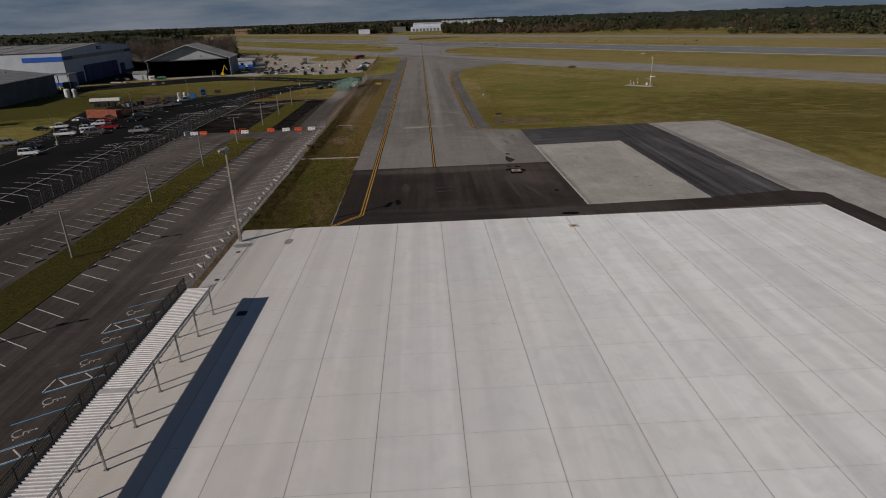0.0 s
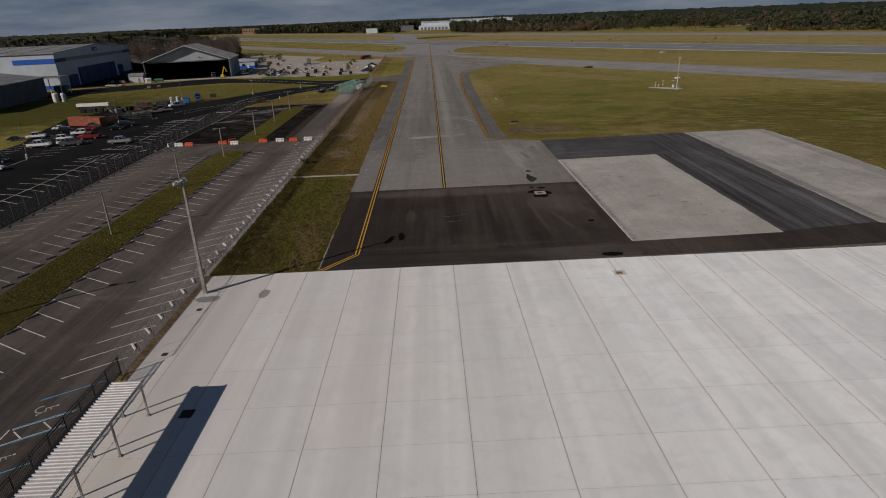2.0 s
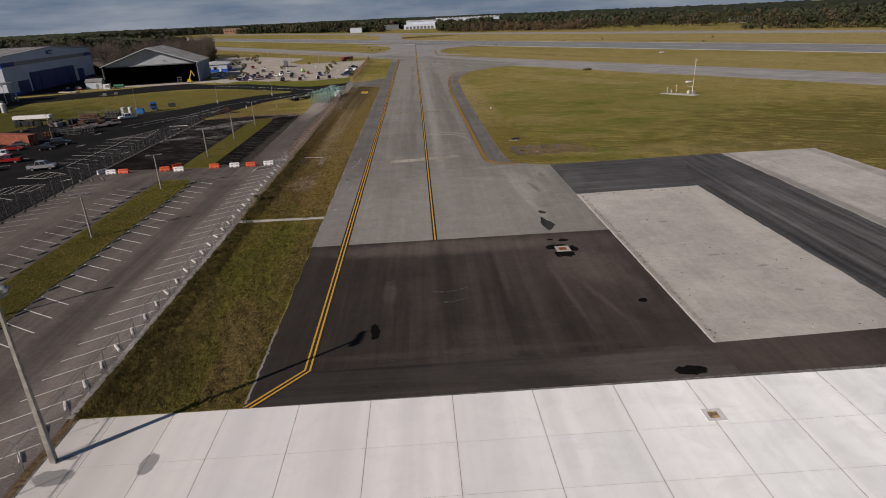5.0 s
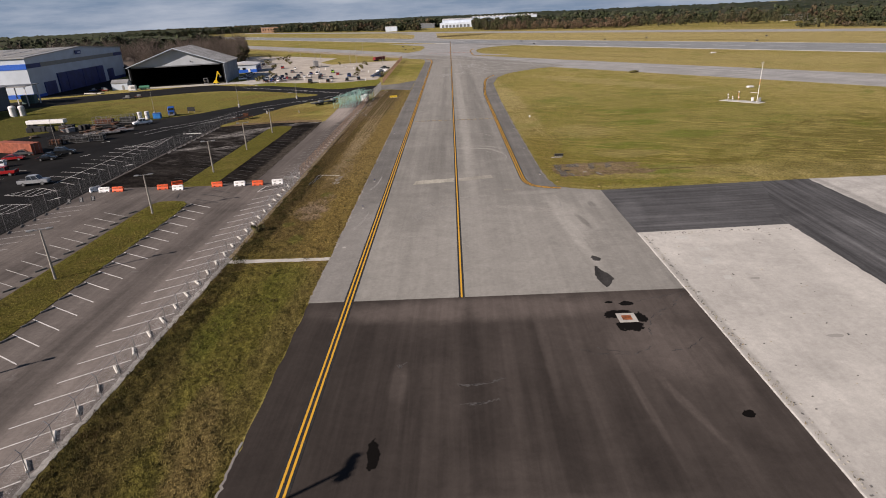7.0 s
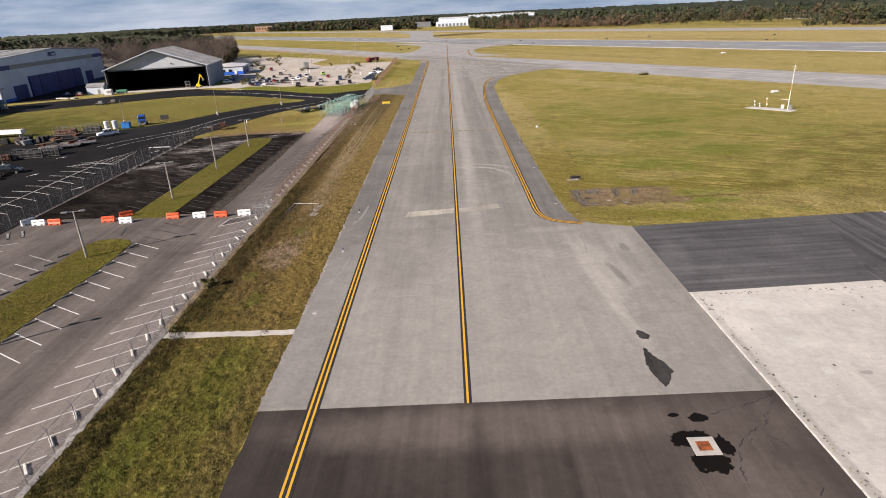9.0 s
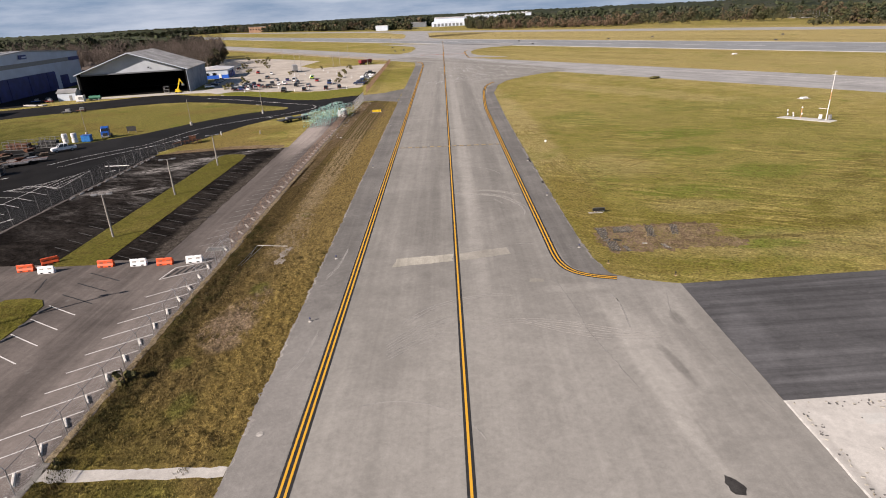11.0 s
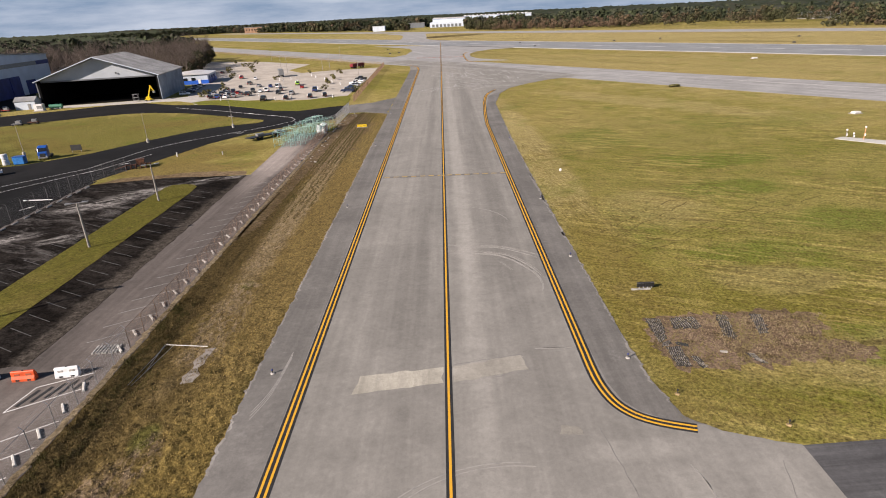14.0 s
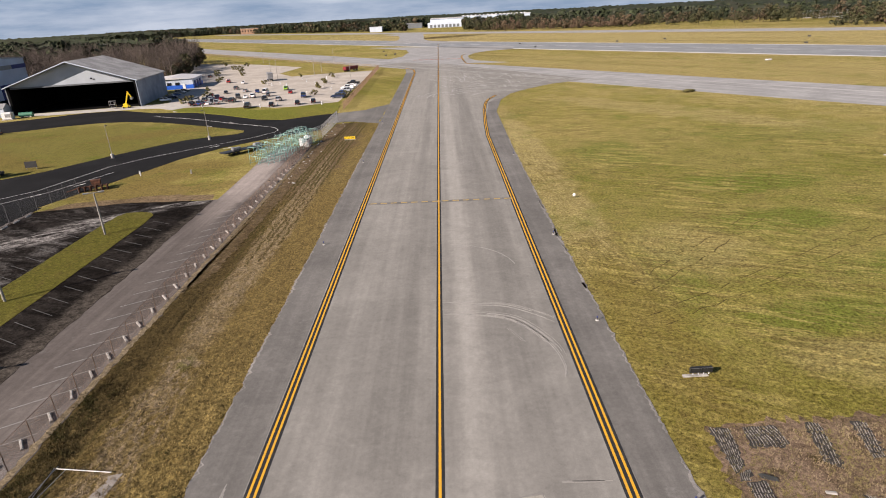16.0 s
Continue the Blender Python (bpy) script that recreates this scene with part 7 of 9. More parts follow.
hut = thing("hut", "small white hut on the grass", "hut", pose(-133, 186, 0, 0, 0, 8))
part("wall", Mesh().box((0, 0, 1.4), (5, 3.4, 2.8), b=0.05), "white_metal", hut)
part("roof", Mesh().box((0, 0, 2.88), (5.4, 3.8, 0.16)), "galv", hut)

# yellow boom lift and cart before the hangar
bo_ = thing("boom_lift", "yellow boom lift standing before the dark hangar", "boom lift", frame_of(-110.9, 347.6, 10))
bo_.scale = (0.72, 0.72, 0.78)
part("chassis", Mesh().box((0, 0, 0.75), (3.6, 2.0, 0.7), b=0.12), "yellow", bo_)
part("turret", Mesh().box((-0.2, 0, 1.6), (2.2, 1.5, 1.1), b=0.15), "yellow", bo_)
part("boom", Mesh().box((0, 0, 0), (5.2, 0.55, 0.6), pose(0.9, 0, 4.4, 0, -68, 0), b=0.05), "yellow", bo_)
part("boom", Mesh().box((0, 0, 0), (3.4, 0.5, 0.5), pose(2.6, 0, 6.0, 0, 62, 0), b=0.05), "yellow", bo_)
part("basket", Mesh().box((3.3, 0, 4.3), (1.0, 1.6, 1.0)), "galv", bo_)
for x in (-1.2, 1.2):
    for y in (-1.0, 1.0):
        part("wheel", Mesh().tube((x, y - 0.18, 0.45), (x, y + 0.18, 0.45), 0.45, None, 12), "dark", bo_)
ct = thing("tool_cart", "grey steel rolling stand before the hangar", "stand", frame_of(-115.6, 347.3, 9))
for x in (-0.9, 0.9):
    for y in (-0.7, 0.7):
        part("post", Mesh().tube((x, y, 0), (x, y, 3.0), 0.05), "galv", ct)
for z in (0.5, 1.6, 2.8):
    part("deck", Mesh().box((0, 0, z), (2.0, 1.6, 0.08)), "galv", ct)


# ---- vehicles ----
CAR_PAINT = {}
for key, col in (("white", lin(0.80)), ("silver", lin(0.32, (0.96, 0.99, 1.03))), ("black", lin(0.012)), ("red", (0.30, 0.015, 0.015, 1)), ("grey", lin(0.10)), ("blue", (0.015, 0.045, 0.16, 1)), ("lime", (0.20, 0.42, 0.03, 1)), ("navy", (0.012, 0.02, 0.05, 1))):
    CAR_PAINT[key] = plain("car_paint_" + key, col, 0.22, 0.1 if key != "white" else 0.0, 0.6, wear=0.04)
M["tail"] = plain("red_lamp_plastic", (0.35, 0.01, 0.01, 1), 0.3)
M["cargo"] = plain("dark_bed_liner", lin(0.03), 0.8)

SHAPES = {
    "sedan": dict(L=4.8, W=1.82, body=[(-2.4, 0.45), (-2.38, 0.85), (-2.1, 0.98), (-1.5, 1.0), (0.95, 0.98), (1.9, 0.86), (2.35, 0.7), (2.4, 0.4)], cab=[(-1.75, 0.98), (-1.05, 1.42), (0.15, 1.45), (1.0, 0.97)], wb=1.4),
    "suv": dict(L=4.75, W=1.95, body=[(-2.35, 0.5), (-2.36, 1.05), (-2.28, 1.2), (-1.5, 1.22), (0.85, 1.2), (1.8, 1.12), (2.25, 0.98), (2.37, 0.5)], cab=[(-2.25, 1.18), (-2.05, 1.86), (0.15, 1.9), (0.95, 1.18)], wb=1.42),
    "pickup": dict(L=5.8, W=2.05, body=[(-2.9, 0.6), (-2.9, 1.22), (-0.95, 1.24), (1.15, 1.28), (2.4, 1.24), (2.8, 1.1), (2.9, 0.55)], cab=[(-1.05, 1.24), (-0.95, 2.0), (0.75, 2.02), (1.35, 1.26)], wb=1.8),
    "van": dict(L=5.3, W=2.0, body=[(-2.65, 0.45), (-2.65, 1.1), (-1.5, 1.15), (1.4, 1.15), (2.1, 1.1), (2.6, 0.9), (2.65, 0.42)], cab=[(-2.6, 1.12), (-2.5, 2.1), (0.9, 2.12), (1.9, 1.12)], wb=1.65),
}


def lofted(profile, half, tuck, top_tuck):
    """A side profile (x, z) pulled across the width with rounded sides."""
    n = len(profile)
    zmax = max(z for _, z in profile)
    zmin = min(z for _, z in profile)
    v = []
    for y, k in ((-half, 1), (-half + 0.10, 0), (half - 0.10, 0), (half, 1)):
        for x, z in profile:
            t_ = (z - zmin) / max(0.01, zmax - zmin)
            yy = y * (1 - top_tuck * t_)
            v.append((x * (1 - 0.02 * k), yy, z - (tuck * t_ if k else 0)))
    f = [tuple(range(n)), tuple(range(4 * n - 1, 3 * n - 1, -1))]
    for r in range(3):
        f += [(r * n + i, r * n + n + i, r * n + n + (i + 1) % n, r * n + (i + 1) % n) for i in range(n)]
    return Mesh().add(v, f)


def car(shape, paint, label, category="car", group="parked cars", rack=False):
    s = SHAPES[shape]
    t = thing(shape if shape in ("van",) else {"sedan": "car", "suv": "car", "pickup": "pickup_truck"}[shape], label, category, group=group)
    h = s["W"] / 2
    mat = CAR_PAINT[paint]
    part("body", lofted(s["body"], h, 0.06, 0.04), mat, t)
    cab = s["cab"]
    part("window_glass", lofted(cab, h - 0.1, 0.05, 0.14), "glass_dark", t)
    (x0, z0), (x1, z1), (x2, z2), (x3, z3) = cab
    roof = Mesh().box(((x1 + x2) / 2, 0, (z1 + z2) / 2 + 0.02), (x2 - x1 + 0.12, (h - 0.1) * 1.74, 0.05), b=0.02)
    part("roof", roof, mat, t)
    for y in (-1, 1):
        yy, yt = y * (h - 0.11), y * (h - 0.1) * 0.87
        for (a, za), (b, zb) in (((x0, z0), (x1, z1)), ((x3, z3), (x2, z2)), (((x0 + x3) / 2 - 0.1, z0), ((x1 + x2) / 2 - 0.1, z1))):
            part("pillar", Mesh().tube((a, yy + y * 0.01, za), (b, yt + y * 0.01, zb), 0.045, None, 5), mat, t)
        part("mirror", Mesh().box((x3 - 0.25, y * (h + 0.08), z3 + 0.05), (0.12, 0.2, 0.14), b=0.03), mat, t)
        part("headlight", Mesh().box((s["body"][-2][0] - 0.06, y * (h - 0.3), s["body"][-2][1] - 0.04), (0.14, 0.4, 0.14)), "lens", t)
        part("tail_light", Mesh().box((-s["L"] / 2 + 0.02, y * (h - 0.22), 0.82), (0.1, 0.3, 0.2)), "tail", t)
        for x in (-s["wb"], s["wb"]):
            r = 0.34 if shape in ("sedan", "suv") else 0.39
            w = part("wheel", Mesh().tube((x, y * (h - 0.2), r), (x, y * (h + 0.01), r), r, None, 14), "dark", t)
            part("rim", Mesh().tube((x, y * (h - 0.05), r), (x, y * (h + 0.025), r), r * 0.62, None, 10), "alu", w)
    part("bumper", Mesh().box((s["L"] / 2 - 0.02, 0, 0.5), (0.16, s["W"] * 0.94, 0.24), b=0.04), "dark" if shape != "sedan" else mat, t)
    part("bumper", Mesh().box((-s["L"] / 2 + 0.02, 0, 0.5), (0.16, s["W"] * 0.94, 0.24), b=0.04), "dark" if shape != "sedan" else mat, t)
    if shape == "pickup":
        part("cargo_bed", Mesh().box((-1.98, 0, 1.24), (1.7, s["W"] - 0.3, 0.04)), "cargo", t, "dark open cargo bed")
        part("tailgate", Mesh().box((-2.9, 0, 1.0), (0.08, s["W"] - 0.1, 0.45)), mat, t)
    if rack:
        for y in (-0.8, 0.8):
            part("rack_rail", Mesh().tube((-2.8, y, 1.75), (1.2, y, 2.0), 0.04), "galv", t)
    return t


NAMES = {"white": "white", "silver": "silver", "black": "black", "red": "dark red", "grey": "grey", "blue": "blue", "lime": "lime green", "navy": "dark blue"}
protos = {}


def put_car(shape, paint, x, y, a, where, group, z=Z):
    kind = {"sedan": "sedan car", "suv": "sport utility car", "pickup": "pickup truck", "van": "van"}[shape]
    key = (shape, paint, where)
    m = pose(x, y, z, 0, 0, a) @ Matrix.Scale(0.9, 4)
    if key not in protos:
        protos[key] = car(shape, paint, NAMES[paint] + " " + kind + " parked " + where, "pickup truck" if shape == "pickup" else ("van" if shape == "van" else "car"), group)
        protos[key].matrix_basis = m
        return protos[key]
    return copy_thing(protos[key], m)


FL = "on the fresh black lot"
for shape, paint, x, y, a in (("pickup", "silver", -76.6, 162.6, 12), ("suv", "white", -90.6, 137.0, 12), ("sedan", "black", -95.4, 145.5, 12), ("suv", "silver", -104.5, 151.5, 15), ("pickup", "white", -96.3, 162.2, 12),
                              ("suv", "white", -91.5, 165.0, 14), ("pickup", "grey", -88.8, 163.0, 14), ("pickup", "white", -105.5, 176.0, 15), ("sedan", "white", -106.5, 189.0, 15), ("suv", "white", -95.8, 178.8, 195), ("sedan", "black", -109.5, 173.6, 15),
                              ("pickup", "red", -88.9, 171.3, 190), ("suv", "white", -95.0, 171.0, 12), ("sedan", "red", -97.2, 186.2, 15), ("sedan", "black", -88.6, 184.8, 14), ("suv", "black", -88.0, 190.5, 14), ("sedan", "grey", -98.4, 191.5, 15), ("sedan", "black", -89.3, 187.6, 14), ("suv", "black", -102.0, 184.0, 15)):
    put_car(shape, paint, x, y, a, FL, "cars on the fresh lot")
GV = "on the pale gravel car park"
rc = random.Random(8)
near_cars = (("sedan", "black", -85.2, 343.7), ("suv", "blue", -82.6, 344.0), ("sedan", "white", -79.9, 344.4), ("suv", "silver", -77.1, 344.7), ("sedan", "red", -78.9, 356.0), ("suv", "grey", -84.3, 353.0), ("sedan", "silver", -84.0, 358.7), ("suv", "navy", -82.3, 360.3),
             ("suv", "black", -72.6, 348.5), ("pickup", "grey", -73.7, 358.4), ("sedan", "white", -70.7, 358.0), ("suv", "white", -68.1, 358.5), ("pickup", "black", -61.6, 330.4), ("suv", "black", -61.0, 349.0), ("suv", "black", -53.6, 330.8), ("suv", "silver", -54.8, 345.0), ("suv", "black", -45.2, 332.2), ("suv", "black", -40.2, 334.0))
far_cars = (("sedan", "blue", -71.2, 375.4), ("suv", "grey", -62.8, 360.2), ("sedan", "red", -55.5, 366.0), ("pickup", "blue", -47.3, 351.6), ("suv", "lime", -60.2, 378.7), ("suv", "grey", -84.9, 391.5), ("sedan", "black", -84.8, 377.6), ("sedan", "silver", -77.4, 379.8), ("suv", "red", -98.9, 423.8), ("sedan", "white", -89.5, 415.7), ("suv", "black", -121.7, 461.6),
            ("sedan", "black", -87.6, 348.2), ("suv", "silver", -88.6, 356.0), ("sedan", "navy", -87.0, 364.0), ("suv", "black", -80.6, 350.2), ("sedan", "grey", -76.4, 351.8), ("sedan", "black", -88.6, 372.0), ("van", "white", -66.6, 371.0))
for shape, paint, x, y in near_cars + far_cars:
    put_car(shape, paint, x, y, rc.choice((100, 105, 280, 95)) + rc.uniform(-6, 6), GV, "cars on the gravel car park", 0.03)
for i, (shape, paint) in enumerate((("pickup", "navy"), ("suv", "blue"), ("suv", "silver"), ("pickup", "white"), ("sedan", "white"), ("pickup", "black"))):
    put_car(shape, paint, -33.2 - 0.4 * (i % 2), 343.5 + i * 8.6, 172 + rc.uniform(-5, 5), "beside the brown screened fence", "cars along the fence", 0.03)
for i, (shape, paint) in enumerate((("suv", "white"), ("pickup", "navy"), ("sedan", "blue"), ("suv", "silver"), ("sedan", "grey"))):
    put_car(shape, paint, -102.4 - 1.5 * i, 361.0 + i * 8.2, 15 + rc.uniform(-8, 8), "beside the grey hangar wall", "cars beside the hangar", 0.03)


def box_truck(x, y, a, cab_mat, box_mat, label, box=(4.8, 2.3, 2.3), z=Z, box_z=2.1):
    t = thing("truck", label, "truck", pose(x, y, z, 0, 0, a))
    part("chassis", Mesh().box((-0.6, 0, 0.75), (7.0, 0.9, 0.25)), "dark", t)
    c = part("cab", lofted([(1.2, 0.6), (1.2, 2.5), (2.0, 2.6), (2.6, 1.75), (3.3, 1.55), (3.4, 0.55)], 1.1, 0.05, 0.06), cab_mat, t)
    part("windscreen", Mesh().box((2.33, 0, 2.15), (0.06, 1.7, 0.7), pose(0, 0, 0, 0, 0, 0)), "glass_dark", c)
    for s in (-1, 1):
        part("side_window", Mesh().box((1.8, s * 1.06, 2.05), (0.7, 0.06, 0.55)), "glass_dark", c)
        for wx in (-2.6, -1.6, 2.5):
            part("wheel", Mesh().tube((wx, s * 0.85, 0.48), (wx, s * 1.15, 0.48), 0.48, None, 14), "dark", t)
    if box:
        part("cargo_box", Mesh().box((-1.5, 0, box_z), box, b=0.06), box_mat, t)
    part("bumper", Mesh().box((3.45, 0, 0.6), (0.2, 2.2, 0.35), b=0.05), "alu", t)
    return t


def tractor(x, y, a, label):
    """A tall sleeper-cab truck without its trailer."""
    t = thing("truck", label, "truck", pose(x, y, Z, 0, 0, a))
    part("chassis", Mesh().box((-1.2, 0, 0.8), (5.4, 0.9, 0.25)), "dark", t)
    c = part("cab", lofted([(-0.9, 0.7), (-0.95, 3.5), (-0.4, 3.75), (0.7, 3.3), (1.25, 2.2), (1.5, 2.0), (1.6, 0.6)], 1.2, 0.06, 0.05), "blue_truck", t)
    part("windscreen", Mesh().box((0, 0, 0), (0.06, 2.0, 1.0), pose(1.02, 0, 2.75, 0, -26, 0)), "glass_dark", c)
    part("grille", Mesh().box((1.6, 0, 1.3), (0.08, 1.3, 1.0), b=0.03), "dark", c)
    for s in (-1, 1):
        part("side_window", Mesh().box((0.45, s * 1.15, 2.5), (0.8, 0.06, 0.7)), "glass_dark", c)
        part("headlight", Mesh().box((1.6, s * 0.9, 1.0), (0.1, 0.35, 0.25)), "lens", c)
        part("mirror", Mesh().box((1.0, s * 1.42, 2.5), (0.12, 0.25, 0.6), b=0.04), "dark", c)
        part("exhaust", Mesh().tube((-1.1, s * 1.0, 0.9), (-1.1, s * 1.0, 3.8), 0.09), "alu", t)
        for wx in (-3.2, -2.1, 0.9):
            part("wheel", Mesh().tube((wx, s * 0.85, 0.5), (wx, s * 1.18, 0.5), 0.5, None, 14), "dark", t)
    part("bumper", Mesh().box((1.66, 0, 0.6), (0.25, 2.35, 0.4), b=0.06), "alu", t)
    return t


tractor(-87.3, 245.6, 288, "blue sleeper-cab truck tractor parked at the asphalt edge").scale = (0.8, 0.8, 0.8)
put_car("pickup", "white", -89.2, 229.9, 222, "beside the yard fence", "yard vehicles")
M["tank_white"] = plain("white_tank_plastic", lin(0.55), 0.5, wear=0.08)
for x, y, z in ((-95.0, 240.4, 0), (-93.0, 241.0, 0), (-95.0, 240.4, 1.5), (-93.0, 241.0, 1.5)):
    tk = thing("plastic_tank", "white round plastic tank stacked beside the road", "tank", pose(x, y, z * 0.82 + Z), group="stacked white tanks")
    tk.scale = (0.9, 0.9, 0.82)
    part("drum", Mesh().lathe([(0.72, 0), (0.76, 0.1), (0.76, 1.25), (0.6, 1.42), (0.26, 1.48)], 16), "tank_white", tk)
    part("lid", Mesh().lathe([(0.26, 1.475), (0.26, 1.5)], 10), "dark", tk)
sk = thing("skip_bin", "bright blue steel bin beside the white tanks", "bin", pose(-90.0, 241.3, Z, 0, 0, 10))
sk.scale = (0.85, 0.85, 0.9)
part("body", Mesh().box((0, 0, 0.95), (2.6, 1.9, 1.8), b=0.1), plain("bright_blue_paint", (0.02, 0.16, 0.45, 1), 0.5), sk)
part("rim", Mesh().box((0, 0, 1.87), (2.7, 2.0, 0.1)), "blue_truck", sk)
bd = thing("sign_board", "dark board standing on the grass beside the road", "board", pose(-83.6, 251.7, 0, 0, 0, 6))
part("board", Mesh().box((0, 0, 1.1), (2.4, 0.12, 1.3)), "dark", bd)
for x in (-1, 1):
    part("leg", Mesh().tube((x, 0, 0), (x, 0, 0.6), 0.05), "galv", bd)


# ---- container, yard clutter ----
def ribbed_box(l, w, h, m, pitch=0.28, d=0.04):
    out = []
    n = int(l / pitch)
    for i in range(n):
        for k, dd in ((0, 0), (0.4, 0), (0.5, d), (0.9, d)):
            out.append((-l / 2 + (i + k) * l / n, -w / 2 - dd))
    out += [(l / 2, -w / 2)]
    out += [(-x, -y) for x, y in out]
    return m.prism(out, 0.12, h - 0.08)


cn = thing("shipping_container", "rust-red ribbed steel shipping container on black asphalt", "container", pose(-101.6, 194.6, Z, 0, 0, -20))
part("body", ribbed_box(12.2, 2.44, 2.6, Mesh()), "container", cn)
part("roof", Mesh().box((0, 0, 2.55), (12.2, 2.44, 0.08)), "container", cn)
for x in (-6.1, 6.1):
    for y in (-1.2, 1.2):
        part("corner_post", Mesh().box((x, y, 1.3), (0.16, 0.16, 2.6)), "container", cn)
for y in (-0.6, 0.6):
    part("door", Mesh().box((6.16, y, 1.3), (0.08, 1.12, 2.3)), "container", cn)
    part("lock_bar", Mesh().tube((6.23, y, 0.2), (6.23, y, 2.4), 0.03), "galv", cn)

tr = thing("trailer", "long white box trailer standing on the yard edge", "trailer", pose(-121.0, 235.0, 0.02, 0, 0, 2))
tr.scale = (0.95, 0.9, 0.85)
part("body", Mesh().box((0, 0, 1.7), (12.0, 2.3, 1.3), b=0.1), "white_metal", tr)
part("frame", Mesh().box((0, 0, 0.95), (11.5, 1.0, 0.25)), "dark", tr)
for x in (-5.5, -4.3):
    for y in (-1.0, 1.0):
        part("wheel", Mesh().tube((x, y - 0.2, 0.5), (x, y + 0.2, 0.5), 0.5, None, 12), "dark", tr)
part("leg", Mesh().box((5.0, 0, 0.5), (0.2, 1.6, 1.0)), "galv", tr)

hedge = thing("equipment_pile", "dark tarpaulin-covered pile beside the white trailer", "pile", pose(-112, 226, 0))
ry = random.Random(3)
for i in range(16):
    part("covered_block", Mesh().box((ry.uniform(-8, 8), ry.uniform(-1.2, 1.2), 0.7), (ry.uniform(1, 2.4), ry.uniform(0.8, 1.6), 1.4), pose(0, 0, 0, 0, 0, ry.uniform(-20, 20)), b=0.1), "dark", hedge)


def cage(x, y, a, l, w, h, mat, label):
    t = thing("steel_cage", label, "cage", pose(x, y, 0.03, 0, 0, a), group="steel cages in the yard")
    part("floor", Mesh().box((0, 0, 0.15), (l, w, 0.1)), mat, t)
    for i in range(5):
        xx = -l / 2 + l * i / 4
        for yy in (-w / 2, w / 2):
            part("post", Mesh().box((xx, yy, h / 2), (0.08, 0.08, h)), mat, t)
    for z in (h * 0.33, h * 0.66, h):
        for yy in (-w / 2, w / 2):
            part("rail", Mesh().box((0, yy, z), (l, 0.06, 0.06)), mat, t)
        for xx in (-l / 2, l / 2):
            part("rail", Mesh().box((xx, 0, z), (0.06, w, 0.06)), mat, t)
    part("load", Mesh().box((0, 0, h * 0.4), (l * 0.85, w * 0.8, h * 0.6), b=0.1), ry.choice(("dark", "rust", "cargo")), t)
    return t


for x, y, a, l, w, h, mt in ((-103.0, 234.5, 3, 6.0, 2.4, 2.2, "dull_steel"), (-96.5, 236.0, 3, 5.0, 2.4, 2.4, "dull_steel"), (-94.0, 205.5, 12, 6.0, 2.4, 1.8, "dull_steel"), (-89.5, 207.0, 12, 3.0, 2.2, 2.2, "dull_steel"), (-98.0, 203.0, 12, 3.0, 2.2, 2.0, "black_metal")):
    cage(x, y, a, l, w, h, mt, "open steel cage with stacked parts in the yard")
for i in range(26):
    x, y = ry.uniform(-112, -89), ry.uniform(213, 231)
    if x + 112 > (y - 208) * 1.6 + 16:
        continue
    t = thing("pallet_stack", "stack of worn wooden pallets and scrap in the yard", "pallet stack", pose(x, y, 0.03, 0, 0, ry.uniform(0, 90)), group="pallet stacks")
    n = ry.randint(2, 7)
    wood = ry.choice(("rust", "pallet", "galv", "pallet", "dark"))
    if "pallet" not in M:
        M["pallet"] = plain("worn_pallet_wood", (0.13, 0.09, 0.06, 1), 0.9, wear=0.25)
    for k in range(n):
        part("pallet", Mesh().box((ry.uniform(-0.1, 0.1), ry.uniform(-0.1, 0.1), 0.1 + k * 0.17), (ry.uniform(1.2, 2.4), 1.2, 0.13)), wood, t)
for i, (x, y) in enumerate(((-91, 215.5), (-92.5, 219), (-88.8, 218.5), (-95, 214.5))):
    t = thing("boat_trailer", "low pale flatbed trailer with pipes in the yard", "trailer", pose(x, y, 0.03, 0, 0, 25), group="yard trailers")
    part("deck", Mesh().box((0, 0, 0.6), (5.0, 1.8, 0.18), b=0.04), "concrete" if i % 2 else "galv", t)
    for k in range(4):
        part("pipe", Mesh().tube((-2.3, -0.6 + 0.4 * k, 0.8), (2.6, -0.55 + 0.4 * k, 0.82), 0.1), "rust" if k % 2 else "galv", t)
    for s in (-1, 1):
        part("wheel", Mesh().tube((-0.5, s * 0.9 - 0.1, 0.35), (-0.5, s * 0.9 + 0.1, 0.35), 0.35, None, 10), "dark", t)

# flatbed trailers, rusty implement and meter post by the road
for x, y, a, s in ((-42.0, 256.3, 50, 1.0), (-38.6, 260.5, 55, 0.8)):
    t = thing("flatbed_trailer", "low black flatbed trailer parked on the grass", "trailer", pose(x, y, 0.03, 0, 0, a), group="black flatbed trailers")
    part("deck", Mesh().box((0, 0, 0.75), (6.0 * s, 2.3, 0.2), b=0.04), "black_metal", t)
    part("drawbar", Mesh().tube((3.0 * s, 0, 0.7), (4.4 * s, 0, 0.5), 0.07), "black_metal", t)
    part("load", Mesh().box((0.6, 0.2, 1.1), (2.0 * s, 1.0, 0.5), b=0.08), "galv", t)
    for wx in (-0.8, 0.2):
        for sy in (-1, 1):
            part("wheel", Mesh().tube((wx, sy * 1.0 - 0.12, 0.4), (wx, sy * 1.0 + 0.12, 0.4), 0.4, None, 12), "dark", t)
im = thing("rusty_implement", "rusty farm implement standing on dry grass", "implement", pose(-59.5, 231.8, 0.02, 0, 0, 20))
part("frame", Mesh().box((0, 0, 0.7), (4.6, 0.2, 0.2)), "rust", im)
